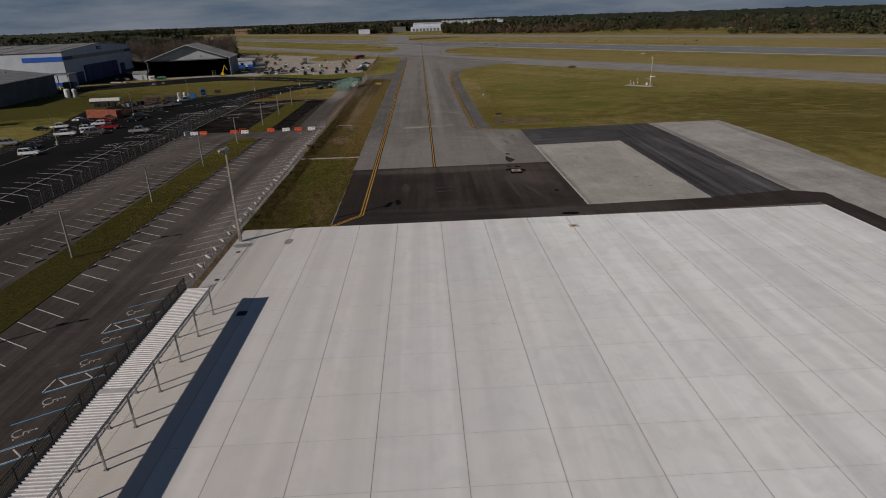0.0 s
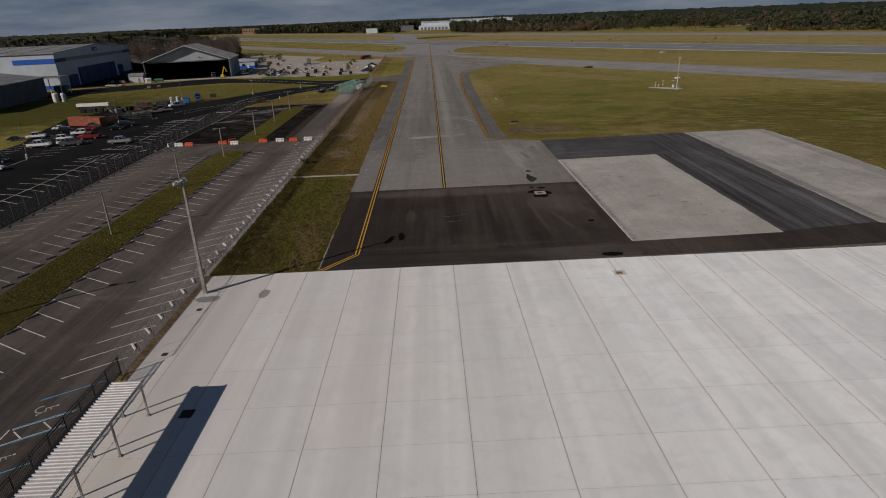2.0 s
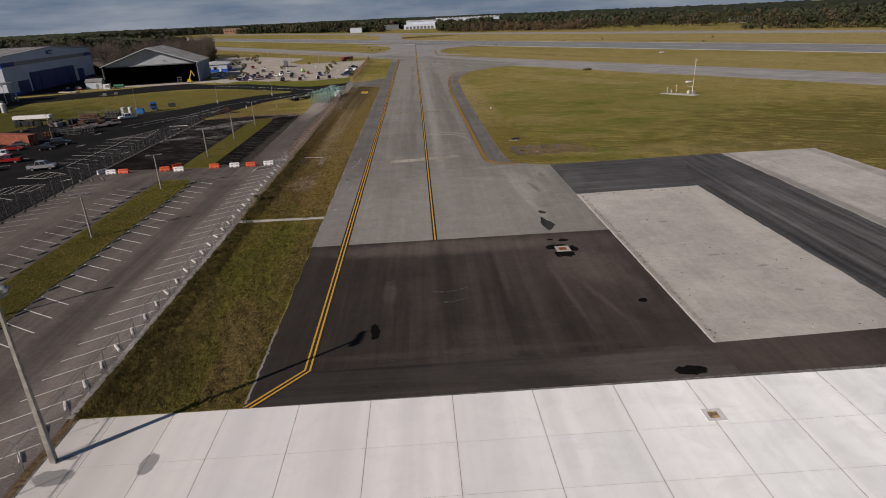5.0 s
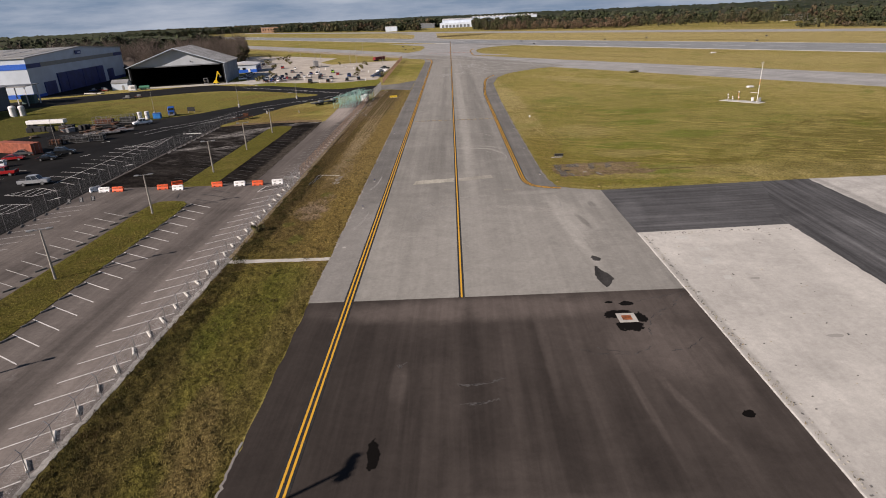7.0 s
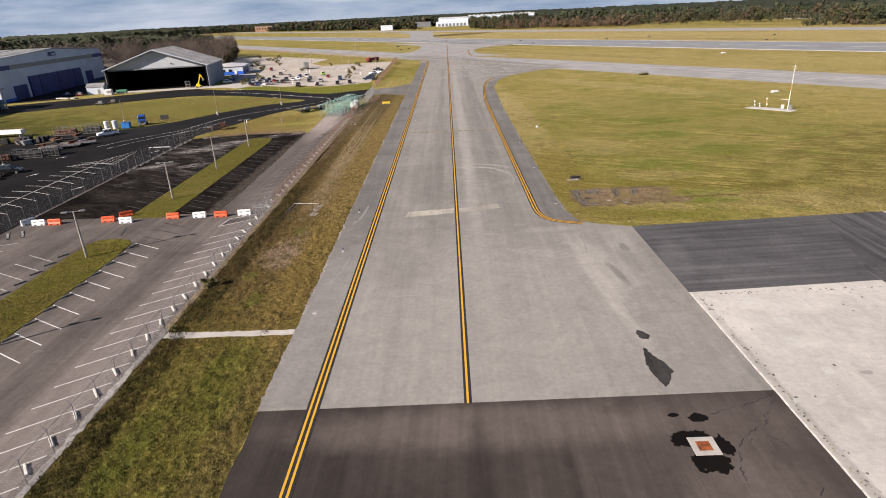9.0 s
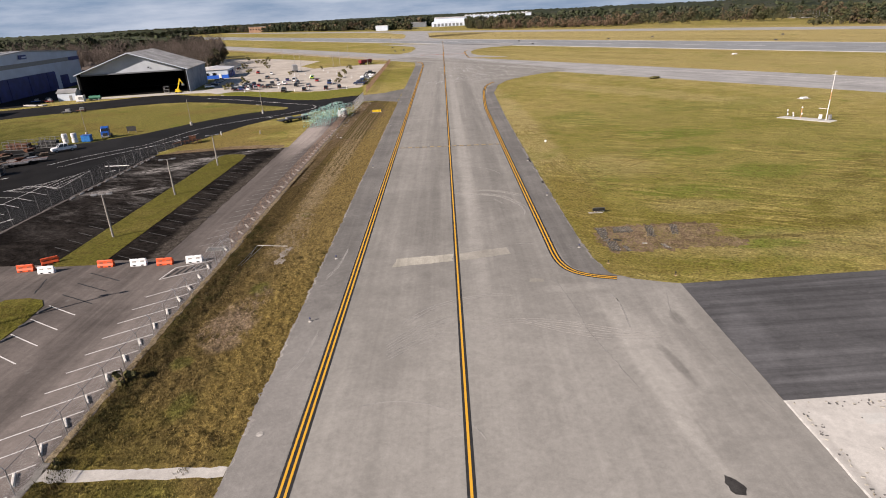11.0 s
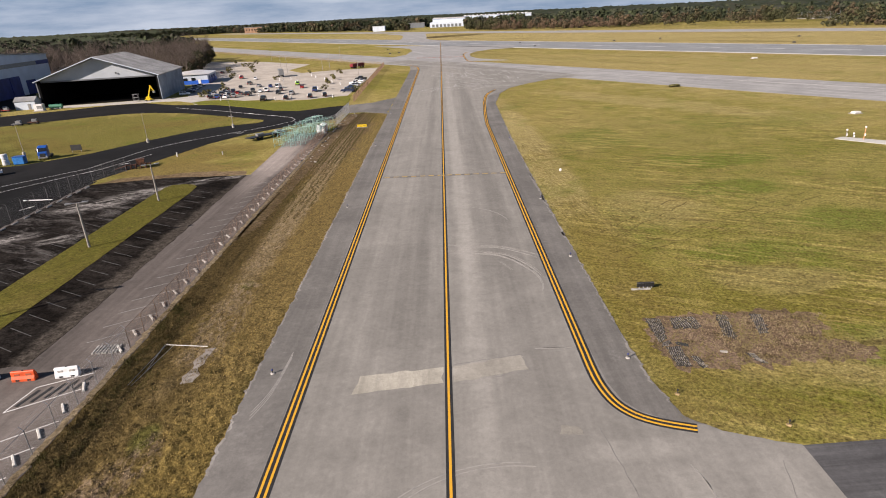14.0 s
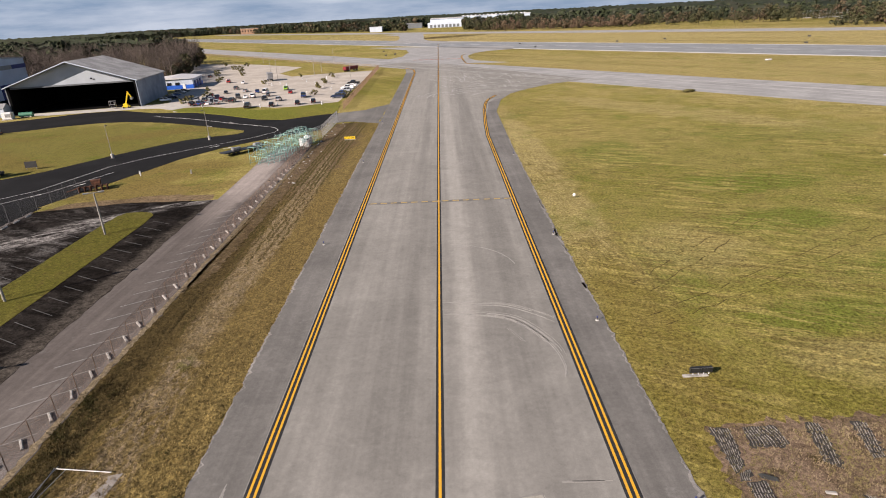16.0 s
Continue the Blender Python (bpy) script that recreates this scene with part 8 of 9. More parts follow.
for i in range(6):
    part("tine", Mesh().box((-2.2 + i * 0.9, -0.4, 0.45), (0.15, 1.2, 0.9)), "rust", im)
part("hopper", Mesh().prism([(-0.6, 0.6), (0.6, 0.6), (0.8, 1.7), (-0.8, 1.7)], -0.5, 0.5, pose(0.5, 0.6, 0, 90, 0, 0)), "rust", im)
part("drawbar", Mesh().tube((-2.2, 0, 0.7), (-4.2, -0.4, 0.3), 0.09), "rust", im)
ba = thing("barrier_arm", "white painted barrier arm laid on the black asphalt", "barrier arm", pose(-66.4, 210.4, Z, 0, 0, -2))
part("arm", Mesh().box((0, 0, 0.12), (5.1, 0.22, 0.14), b=0.03), "white_metal", ba)
part("collar", Mesh().box((-1.75, 0, 0.12), (0.35, 0.25, 0.17)), "dark", ba)
for x in (-2.2, 2.2):
    part("rest", Mesh().box((x, 0, 0.03), (0.16, 0.4, 0.06)), "dark", ba)
mq = thing("meter_post", "short pale utility post on the grass", "utility post", pose(-45.3, 240.4, 0))
part("post", Mesh().box((0, 0, 0.35), (0.22, 0.22, 0.7), b=0.04), "concrete", mq)
part("cap", Mesh().box((0, 0, 0.73), (0.28, 0.28, 0.06)), "galv", mq)
mp = thing("meter_post", "green and white utility post on the grass", "utility post", pose(-55.4, 240.9, 0))
mp.scale = (0.6, 0.6, 0.5)
part("post", Mesh().box((0, 0, 0.9), (0.35, 0.35, 1.8), b=0.05), "white_metal", mp)
part("cap", Mesh().box((0, 0, 1.85), (0.45, 0.45, 0.12)), "galv", mp)


# ---- teal steel racks ----
def teal_racks():
    rr = random.Random(12)
    for i in range(4):
        for j in range(2):
            t = thing("steel_rack", "teal painted steel tube rack stacked at the lot end", "rack", pose(-33.3 + i * 1.2 + j * 2.3, 247.0 + i * 5.6 - j * 0.8, 0.02, 0, 0, 62 + rr.uniform(-5, 5)), group="teal steel racks")
            L, W, H = 4.6, 2.2, 3.5 - 0.35 * j
            for x in (-L / 2, -L / 6, L / 6, L / 2):
                for y in (-W / 2, W / 2):
                    part("post", Mesh().tube((x, y, 0), (x + rr.uniform(-0.1, 0.1), y, H), 0.038, None, 5), "teal", t)
                part("cross_bar", Mesh().tube((x, -W / 2, H), (x, W / 2, H), 0.035, None, 5), "teal", t)
                part("cross_bar", Mesh().tube((x, -W / 2, H * 0.5), (x, W / 2, H * 0.5), 0.032, None, 5), "teal", t)
            for y in (-W / 2, W / 2):
                for z in (0.3, H * 0.5, H):
                    part("rail", Mesh().tube((-L / 2, y, z), (L / 2, y, z), 0.035, None, 5), "teal", t)
                for x in (-L / 2, -L / 6, L / 6):
                    part("brace", Mesh().tube((x, y, 0.3), (x + L / 3, y, H * (0.5 if rr.random() < 0.5 else 1)), 0.028, None, 5), "teal", t)
            for k in range(5):
                x = rr.uniform(-L / 2, L / 2)
                part("loose_tube", Mesh().tube((x, rr.uniform(-1, 1), H * 0.52), (x + rr.uniform(-2, 2), rr.uniform(-1, 1), H + 0.5), 0.04, None, 5), "galv", t)


teal_racks()
for x, y, s in ((-27.4, 263.6, 1.2), (-28.4, 262.0, 1.0), (-27.0, 260.5, 0.9)):
    t = thing("white_drum", "white tank beside the steel racks", "tank", pose(x, y, 0.02), group="white drums")
    part("drum", Mesh().lathe([(0.7 * s, 0), (0.75 * s, 0.2), (0.75 * s, 1.4 * s), (0.3, 1.75 * s)], 14), "white_plastic", t)
    part("cap", Mesh().lathe([(0.25, 1.74 * s), (0.25, 1.85 * s)], 10), "dark", t)
rt = thing("fire_trailer", "long dark red trailer at the fence corner", "trailer", pose(-44.0, 454.0, 0.03, 0, 0, 55))
part("body", Mesh().box((0, 0, 1.7), (9.5, 2.4, 1.7), b=0.1), plain("dark_red_paint", (0.16, 0.010, 0.015, 1), 0.5), rt)
for x in (-3.5, -2.3, 3.5):
    for y in (-1, 1):
        part("wheel", Mesh().tube((x, y - 0.2, 0.5), (x, y + 0.2, 0.5), 0.5, None, 12), "dark", rt)
box_truck(-79.0, 424.0, 110, "navy", "alu", "dark box truck standing on the gravel car park", (6.0, 2.5, 2.8), 0.03, 2.4)

# rubble and scrap along the fence end and before the white hangar
rb = random.Random(21)
for name, mt, n, label in (("rubble", "kerb", 50, "broken pale rubble strewn along the fence"), ("scrap", "pallet", 40, "rusty scrap strewn along the fence"), ("debris", "dark", 45, "dark debris strewn along the fence")):
    m = Mesh()
    for i in range(n):
        s_ = rb.uniform(0.08, 0.32)
        m.box((0, 0, 0), (s_ * rb.uniform(0.7, 2.4), s_, s_ * 0.6), pose(rb.gauss(-25.0, 1.1), rb.uniform(228, 292), s_ * 0.25, rb.uniform(-20, 20), rb.uniform(-20, 20), rb.uniform(0, 180)), b=0.02)
    tagged(new(name, m.data(name, mt)), label, "debris", kind="stuff")
for x, y, a, mt, label in ((-158.8, 335.6, 10, "red_paint", "low red ground cart beside the white hangar"), (-162.0, 339.5, 4, "red_paint", "low red ground cart beside the white hangar"), (-165.6, 337.6, 30, "blue_truck", "low blue ground cart beside the white hangar"), (-129.6, 299.0, 12, "dull_steel", "small grey cart on the road edge"), (-126.0, 301.2, 20, "rust", "small rusty cart on the road edge")):
    t = thing("ground_cart", label, "cart", pose(x, y, 0.03, 0, 0, a), group="ground carts")
    part("deck", Mesh().box((0, 0, 0.6), (3.2, 1.5, 0.2), b=0.04), mt, t)
    part("crate", Mesh().box((0.4, 0, 1.1), (1.4, 1.2, 0.8), b=0.06), "galv", t)
    for wx in (-1.1, 1.1):
        for sy in (-0.7, 0.7):
            part("wheel", Mesh().tube((wx, sy - 0.1, 0.3), (wx, sy + 0.1, 0.3), 0.3, None, 10), "dark", t)

ps = thing("plank_stack", "low pale stack of planks on the asphalt ramp", "stack", pose(-158.6, 325.4, 0.03, 0, 0, -22))
for k_, (x, y, l, w) in enumerate(((-3.2, 0.3, 4.2, 1.8), (0.9, -0.2, 3.6, 1.6), (4.2, 0.6, 2.6, 2.0))):
    part("plank", Mesh().box((x, y, 0.25 + 0.06 * k_), (l, w, 0.4), b=0.05), "concrete", ps)
    part("bearer", Mesh().box((x, y, 0.03), (l * 0.8, 0.2, 0.06)), "dark", ps)

# bollards and slim poles on the gravel car park
bl_ = thing("bollard", "short white bollard standing on the gravel", "bollard", pose(-57.1, 329.5, 0.03), group="gravel bollards")
part("post", Mesh().lathe([(0.17, 0), (0.17, 0.95), (0.10, 1.08)], 10), "white_plastic", bl_)
part("band", Mesh().lathe([(0.178, 0.7), (0.178, 0.82)], 10), "dark", bl_)
for x, y in ((-52.2, 333.0), (-36.3, 328.5), (-47.8, 360.1), (-71.5, 398.8), (-64.0, 395.0), (-69.0, 404.0), (-74.0, 402.0), (-52.0, 398.0), (-45.5, 381.0), (-58.0, 408.0), (-79.2, 336.5), (-67.3, 344.3), (-40.5, 372.0), (-62.5, 420.0), (-50.5, 418.0)):
    copy_thing(bl_, pose(x, y, 0.03))
sp_ = thing("slim_pole", "slim pale utility pole beside the gravel car park", "pole", pose(-60.3, 438.6, 0), group="slim poles")
part("shaft", Mesh().tube((0, 0, 0), (0, 0, 9.0), 0.12, 0.08, 8), "pole", sp_)
part("cap", Mesh().box((0.3, 0, 9.0), (0.7, 0.25, 0.12), b=0.03), "alu", sp_)
for x, y in ((-57.0, 441.6), (-62.3, 511.0), (-80.0, 430.6), (-76.5, 428.7), (-120.0, 560.0), (-34.5, 386.7)):
    copy_thing(sp_, pose(x, y, 0))

# ---- plants ----
class Cloud:
    """Many small faces gathered by numpy arrays."""
    def __init__(self):
        self.v, self.f, self.n = [], [], 0

    def add(self, v, f):
        self.v.append(v)
        self.f.append(f + self.n)
        self.n += len(v)

    def data(self, name, mat):
        me = bpy.data.meshes.new(name)
        v = np.concatenate(self.v)
        f = np.concatenate(self.f)
        k = f.shape[1]
        me.vertices.add(len(v))
        me.vertices.foreach_set("co", v.astype(np.float32).ravel())
        me.loops.add(f.size)
        me.loops.foreach_set("vertex_index", f.astype(np.int32).ravel())
        me.polygons.add(len(f))
        me.polygons.foreach_set("loop_start", np.arange(0, f.size, k, dtype=np.int32))
        me.materials.append(mat)
        me.update(calc_edges=True)
        return me


def leaf_material(name, dark, light, extra=None):
    k = Nodes(name)
    c = k.mix(k.island(), dark, light)
    c = k.mix(k.ramp(k.noise(0.035, 3, 0.6), 0.4, 0.7), c, extra or light)
    return k.done(c, 0.9, 0, 0.1)


def twig_material():
    k = Nodes("bare_twigs")
    c = k.mix(k.island(), (0.045, 0.036, 0.030, 1), (0.165, 0.134, 0.114, 1))
    return k.done(c, 0.95, 0, 0.1)


LEAF_DARK = leaf_material("dark_evergreen_leaves", (0.022, 0.029, 0.016, 1), (0.048, 0.057, 0.029, 1), (0.044, 0.044, 0.031, 1))
LEAF_MIX = leaf_material("mixed_wood_leaves", (0.034, 0.038, 0.018, 1), (0.074, 0.074, 0.036, 1), (0.088, 0.060, 0.042, 1))
SHRUB = leaf_material("shrub_leaves", (0.055, 0.055, 0.022, 1), (0.17, 0.15, 0.065, 1))
TWIG = twig_material()
BARK = plain("tree_bark", (0.10, 0.075, 0.055, 1), 0.95, wear=0.2)


def blob_quads(rng, centre, radius, count, size, flat=0.8):
    """Leaf sprays on and in an uneven ball."""
    d = rng.normal(size=(count, 3))
    d /= np.linalg.norm(d, axis=1)[:, None]
    r = radius * (0.55 + 0.45 * rng.random(count)) ** 0.7
    p = centre + d * r[:, None] * np.array([1, 1, flat])
    a = rng.normal(size=(count, 3))
    a -= d * (a * d).sum(1)[:, None] * 0.6
    a /= np.linalg.norm(a, axis=1)[:, None]
    b = np.cross(d, a)
    s = size * (0.6 + 0.8 * rng.random(count))[:, None]
    v = np.stack([p - a * s, p - b * s * 0.7, p + a * s, p + b * s * 0.7], 1).reshape(-1, 3)
    f = np.arange(count * 4).reshape(-1, 4)
    return v, f


def tree_crown(rng, h, spread, clumps, per, size):
    vs, fs, n = [], [], 0
    for i in range(clumps):
        a = rng.random() * 6.283
        z = h * (0.14 + 0.80 * rng.random())
        rad = spread * (1 - abs(z / h - 0.45) * 1.15) * rng.random() ** 0.5
        c = np.array([math.cos(a) * rad, math.sin(a) * rad, z])
        v, f = blob_quads(rng, c, spread * (0.28 + 0.25 * rng.random()), per, size)
        vs.append(v)
        fs.append(f + n)
        n += len(v)
    return np.concatenate(vs), np.concatenate(fs)


def limb(p, q, r0, r1):
    p, q = np.array(p, float), np.array(q, float)
    w = (q - p) / np.linalg.norm(q - p)
    u = np.cross(w, (0.31, 0.95, 0.02))
    u /= np.linalg.norm(u)
    t = np.cross(w, u)
    ring = [(1, 0), (-0.5, 0.87), (-0.5, -0.87)]
    v = np.array([p + (u * a + t * b) * r0 for a, b in ring] + [q + (u * a + t * b) * r1 for a, b in ring])
    f = np.array([(0, 1, 4, 3), (1, 2, 5, 4), (2, 0, 3, 5)])
    return v, f


def bare_tree(rng, h, limbs, twigs):
    vs, fs, n = [], [], 0

    def put(v, f):
        nonlocal n
        vs.append(v)
        fs.append(f + n)
        n += len(v)
    put(*limb((0, 0, 0), (rng.normal() * 0.3, rng.normal() * 0.3, h * 0.55), 0.28, 0.14))
    ends = []
    for i in range(limbs):
        z = h * (0.25 + 0.35 * rng.random())
        a = rng.random() * 6.283
        l = h * (0.28 + 0.25 * rng.random())
        e = np.array([math.cos(a) * l * 0.55, math.sin(a) * l * 0.55, z + l * 0.9])
        put(*limb((0, 0, z), e, 0.11, 0.05))
        ends.append((np.array([0, 0, z]), e))
    for i in range(twigs):
        p, e = ends[rng.integers(len(ends))]
        s = p + (e - p) * (0.35 + 0.65 * rng.random())
        d = rng.normal(size=3) + np.array([0, 0, 0.9])
        d /= np.linalg.norm(d)
        put(*limb(s, s + d * h * (0.10 + 0.12 * rng.random()), 0.05, 0.025))
    return np.concatenate(vs), np.concatenate(fs)


def open_view(x, y):
    """Ground kept clear of trees before the far buildings."""
    k = (x - 3.7) / (y - 130)
    return (-0.108 < k < -0.076 and y < 1265) or (-0.052 < k < 0.040 and y < 1400)


def wood_edge(s):
    """Where the far wood begins across the runway: near, then set back behind a dry field, then near again."""
    def step(a, b):
        t = min(1.0, max(0.0, (s - a) / (b - a)))
        return t * t * (3 - 2 * t)
    return 640 + 160 * step(330, 360) - 132 * step(500, 640) + 10 * math.sin(s * 0.03) + 6 * math.sin(s * 0.083 + 1)


def scatter(name, protos_, places, mat, label, category, kind="stuff"):
    cl = Cloud()
    rng = np.random.default_rng(77)
    for x, y, s in places:
        if y > 700 and open_view(x, y):
            continue
        v, f = protos_[rng.integers(len(protos_))]
        a = rng.random() * 6.283
        c, d = math.cos(a), math.sin(a)
        k = s * (0.8 + 0.4 * rng.random())
        sx = k * (0.9 + 0.25 * rng.random())
        w = np.stack([(v[:, 0] * c - v[:, 1] * d) * sx + x, (v[:, 0] * d + v[:, 1] * c) * sx + y, v[:, 2] * k], 1)
        cl.add(w, f)
    return tagged(new(name, cl.data(name, mat)), label, category, kind=kind)


rng = np.random.default_rng(4)
ever = [tree_crown(rng, 15, 4.8, 11, 24, 0.75) for _ in range(6)]
ever_small = [tree_crown(rng, 13, 6.0, 8, 11, 1.9) for _ in range(5)]
for lst in (ever, ever_small):
    for i, (v, f) in enumerate(lst):
        tv, tf = limb((0, 0, 0), (0.2, 0.1, 9), 0.3, 0.12)
        lst[i] = (np.concatenate([v, tv]), np.concatenate([f, tf + len(v)]))
bare = [bare_tree(rng, 15.5, 9, 84) for _ in range(6)]

# bare wood behind the hangars
pl = []
for i in range(760):
    y = 425 + 190 * rng.random()
    edge_x = -118 - (y - 400) * 0.30
    x = edge_x - 250 * rng.random() ** 1.15
    if x < -196 and y < 455:
        continue
    if y < 402:
        continue
    pl.append((x, y, 0.78 + 0.34 * rng.random()))
scatter("bare_wood", bare, pl, TWIG, "grey-brown leafless wood behind the hangars", "trees")
pl = []
for i in range(90):
    y = 430 + 190 * rng.random()
    x = -118 - (y - 400) * 0.30 - 12 * rng.random() + 2
    pl.append((x, y, 0.42 + 0.3 * rng.random()))
scatter("wood_edge", ever, pl, LEAF_MIX, "dark evergreen undergrowth at the wood's edge", "trees")

# evergreen woods along the far side of the airfield
pl, pl2, pl3 = [], [], []
for i in range(1250):
    s = -330 + 1500 * rng.random()
    d = 90 * rng.random() ** 1.6
    n = wood_edge(s) + d
    (pl if rng.random() < 0.55 else pl2).append((*field(n, s), 0.5 + 0.5 * rng.random() ** 1.4))
scatter("far_wood", ever, pl, LEAF_DARK, "dark evergreen wood beyond the airfield", "trees")
scatter("far_wood", ever, pl2, LEAF_MIX, "mixed brown and green wood beyond the airfield", "trees")
pl, pl2 = [], []
for i in range(2400):
    s = 1000 + 3000 * rng.random()
    n = 640 + 330 * rng.random() ** 1.5 - (s - 1000) * 0.02
    (pl if rng.random() < 0.6 else pl2).append((*field(n, s), 0.9 + 0.5 * rng.random()))
scatter("distant_wood", ever_small, pl, LEAF_DARK, "distant dark evergreen wood", "trees")
scatter("distant_wood", ever_small, pl2, LEAF_MIX, "distant mixed wood", "trees")
pl = []
for i in range(1600):
    s = -330 + 2300 * rng.random()
    n = wood_edge(s) + 60 + 420 * rng.random() ** 1.4
    pl.append((*field(n, s), 0.8 + 0.5 * rng.random()))
scatter("deep_wood", ever_small, pl, LEAF_DARK, "deep dark evergreen wood beyond the airfield", "trees")
pl = []
for i in range(2350):
    x = -215 - 1100 * rng.random() ** 1.3
    y = 440 + 1100 * rng.random()
    if RN.x * x + RN.y * y > 150 + 12 * math.sin(y * 0.02) or (x > -330 and y < 560 and rng.random() < 0.5):
        continue
    pl.append((x, y, 0.9 + 0.4 * rng.random()))
scatter("left_wood", ever_small, pl, LEAF_DARK, "dark evergreen wood behind the white hangar", "trees")
# low scrub before the far wood
scrub = [tree_crown(rng, 4.0, 3.0, 5, 14, 0.7) for _ in range(5)]
pl = []
for i in range(700):
    s = -330 + 1500 * rng.random()
    pl.append((*field(wood_edge(s) - 14 + 24 * rng.random(), s), 0.6 + 0.7 * rng.random()))
scatter("far_scrub", scrub, pl, LEAF_MIX, "low brown-green scrub before the far wood", "bushes")
# bare brown trees among the evergreens
pl = [(*field(690 + 60 * rng.random(), 600 + 700 * rng.random()), 0.5 + 0.35 * rng.random()) for _ in range(170)]
scatter("brown_wood", bare, pl, TWIG, "leafless brown trees at the airfield's far edge", "trees")


RUSTY = leaf_material("rusty_brown_leaves", (0.060, 0.042, 0.030, 1), (0.150, 0.100, 0.070, 1), (0.120, 0.090, 0.055, 1))
pl = [(75 + 150 * v_, 950 - 125 * v_ + 40 * rng.random(), 0.5 + 0.35 * rng.random()) for v_ in rng.random(70)]
scatter("rusty_wood", ever, pl, RUSTY, "rusty brown leafed trees at the airfield's far edge", "trees")
pl = [(40 + 45 * v_, 1045 - 90 * v_ + 30 * rng.random(), 0.75 + 0.4 * rng.random()) for v_ in rng.random(22)]
pl += [(210 + 260 * v_, 850 - 180 * v_ + 30 * rng.random(), 0.6 + 0.5 * rng.random()) for v_ in rng.random(60)]
scatter("tall_wood", ever, pl, LEAF_MIX, "taller rounded evergreens before the far wood", "trees")


def canopy(name, n0, n1, s0, s1, step, h, mat=None, label="unbroken dark tops of distant woods", rough=2.6):
    """The closed tops of far woods, an uneven sheet."""
    a, b = int((n1 - n0) / step), int((s1 - s0) / step)
    gx, gy = np.meshgrid(np.linspace(n0, n1, a + 1), np.linspace(s0, s1, b + 1), indexing="ij")
    r = np.random.default_rng(9)
    gx = gx + r.normal(size=gx.shape) * step * 0.25
    gy = gy + r.normal(size=gx.shape) * step * 0.25
    z = h + r.normal(size=gx.shape) * rough + 1.8 * np.sin(gx * 0.011) * np.sin(gy * 0.007 + 1) + np.clip((gx - n0) / 900, 0, 1) * 1.0
    z[0, :] = 2.0
    v = np.stack([RN.x * gx + RD.x * gy, RN.y * gx + RD.y * gy, z], -1).reshape(-1, 3)
    i = np.arange(a)[:, None] * (b + 1) + np.arange(b)[None, :]
    f = np.stack([i, i + b + 1, i + b + 2, i + 1], -1).reshape(-1, 4)
    cl = Cloud()
    cl.add(v, f)
    return tagged(new(name, cl.data(name, mat or LEAF_DARK)), label, "trees", kind="stuff")


canopy("wood_tops", 870, 2600, -200, 4200, 16, 9.5)
canopy("wood_tops", 25, 245, 900, 4400, 18, 10)
canopy("wood_tops", 245, 870, 1990, 4400, 18, 10)
pl = [(*field(20 + 240 * rng.random(), 880 + 120 * rng.random()), 0.8 + 0.4 * rng.random()) for _ in range(240)]
pl += [(*field(230 + 640 * rng.random(), 1960 + 90 * rng.random()), 0.8 + 0.4 * rng.random()) for _ in range(500)]
pl += [(*field(225 + 40 * rng.random(), 900 + 1100 * rng.random()), 0.7 + 0.4 * rng.random()) for _ in range(400)]
scatter("end_wood", ever_small, pl, LEAF_DARK, "dark evergreen wood at the runway's far end", "trees")
canopy("wood_tops", -3200, 20, 500, 4400, 20, 10.5)
canopy("brush_tops", 25, 118, 455, 760, 7, 5.5, TWIG, "dense brown undergrowth of the leafless wood", 1.4)

# shrubs on the gravel car park and by the hangars
shrubs = [tree_crown(rng, 1.5, 1.1, 6, 22, 0.22) for _ in range(4)]


def shrub_at(x, y, s, label="green shrub on the pale gravel car park"):
    v, f = shrubs[int(rng.integers(4))]
    cl = Cloud()
    cl.add(v * s, f)   # one bush
    t = thing("shrub", label, "shrub", pose(x, y, 0.02), group="shrubs")
    ob = new("crown", cl.data("crown", SHRUB))
    ob.parent = t
    part("stem", Mesh().tube((0, 0, 0), (0, 0, 1.6 * s), 0.08, 0.05, 5), BARK, t)


for x, y, s in ((-46.7, 376, 1.3), (-47.0, 392, 1.2), (-48, 400, 1.0), (-48, 421, 1.0), (-50, 430, 0.9), (-44, 356, 0.9), (-117, 500, 1.3), (-122, 530, 1.2), (-112, 485, 1.2), (-92, 352, 1.2), (-88, 366, 1.1), (-93, 360, 1.2), (-97, 390, 1.0), (-106, 430, 1.1), (-109, 442, 1.0), (-120, 468, 1.3), (-128, 490, 1.1), (-125, 512, 1.3), (-66, 432, 0.9), (-78, 410, 1.0), (-104, 462, 1.0), (-140, 540, 1.4), (-30.5, 346, 1.0)):
    shrub_at(x, y, s * 1.35)
shrub_at(-24.8, 131.0, 0.85, "small green bush at the chain-link fence")
shrub_at(-24.6, 121.6, 0.35, "small green bush at the chain-link fence")
mo = thing("hedge_block", "dark green bush block in the mown field", "bush", pose(78.3, 312, 0, 0, 0, 15))
v, f = blob_quads(rng, np.array([0, 0, 0.8]), 1.0, 160, 0.3)
cl = Cloud()
cl.add(v * np.array([2.4, 0.75, 0.6]), f)
ob = new("crown", cl.data("crown", SHRUB))
ob.parent = mo


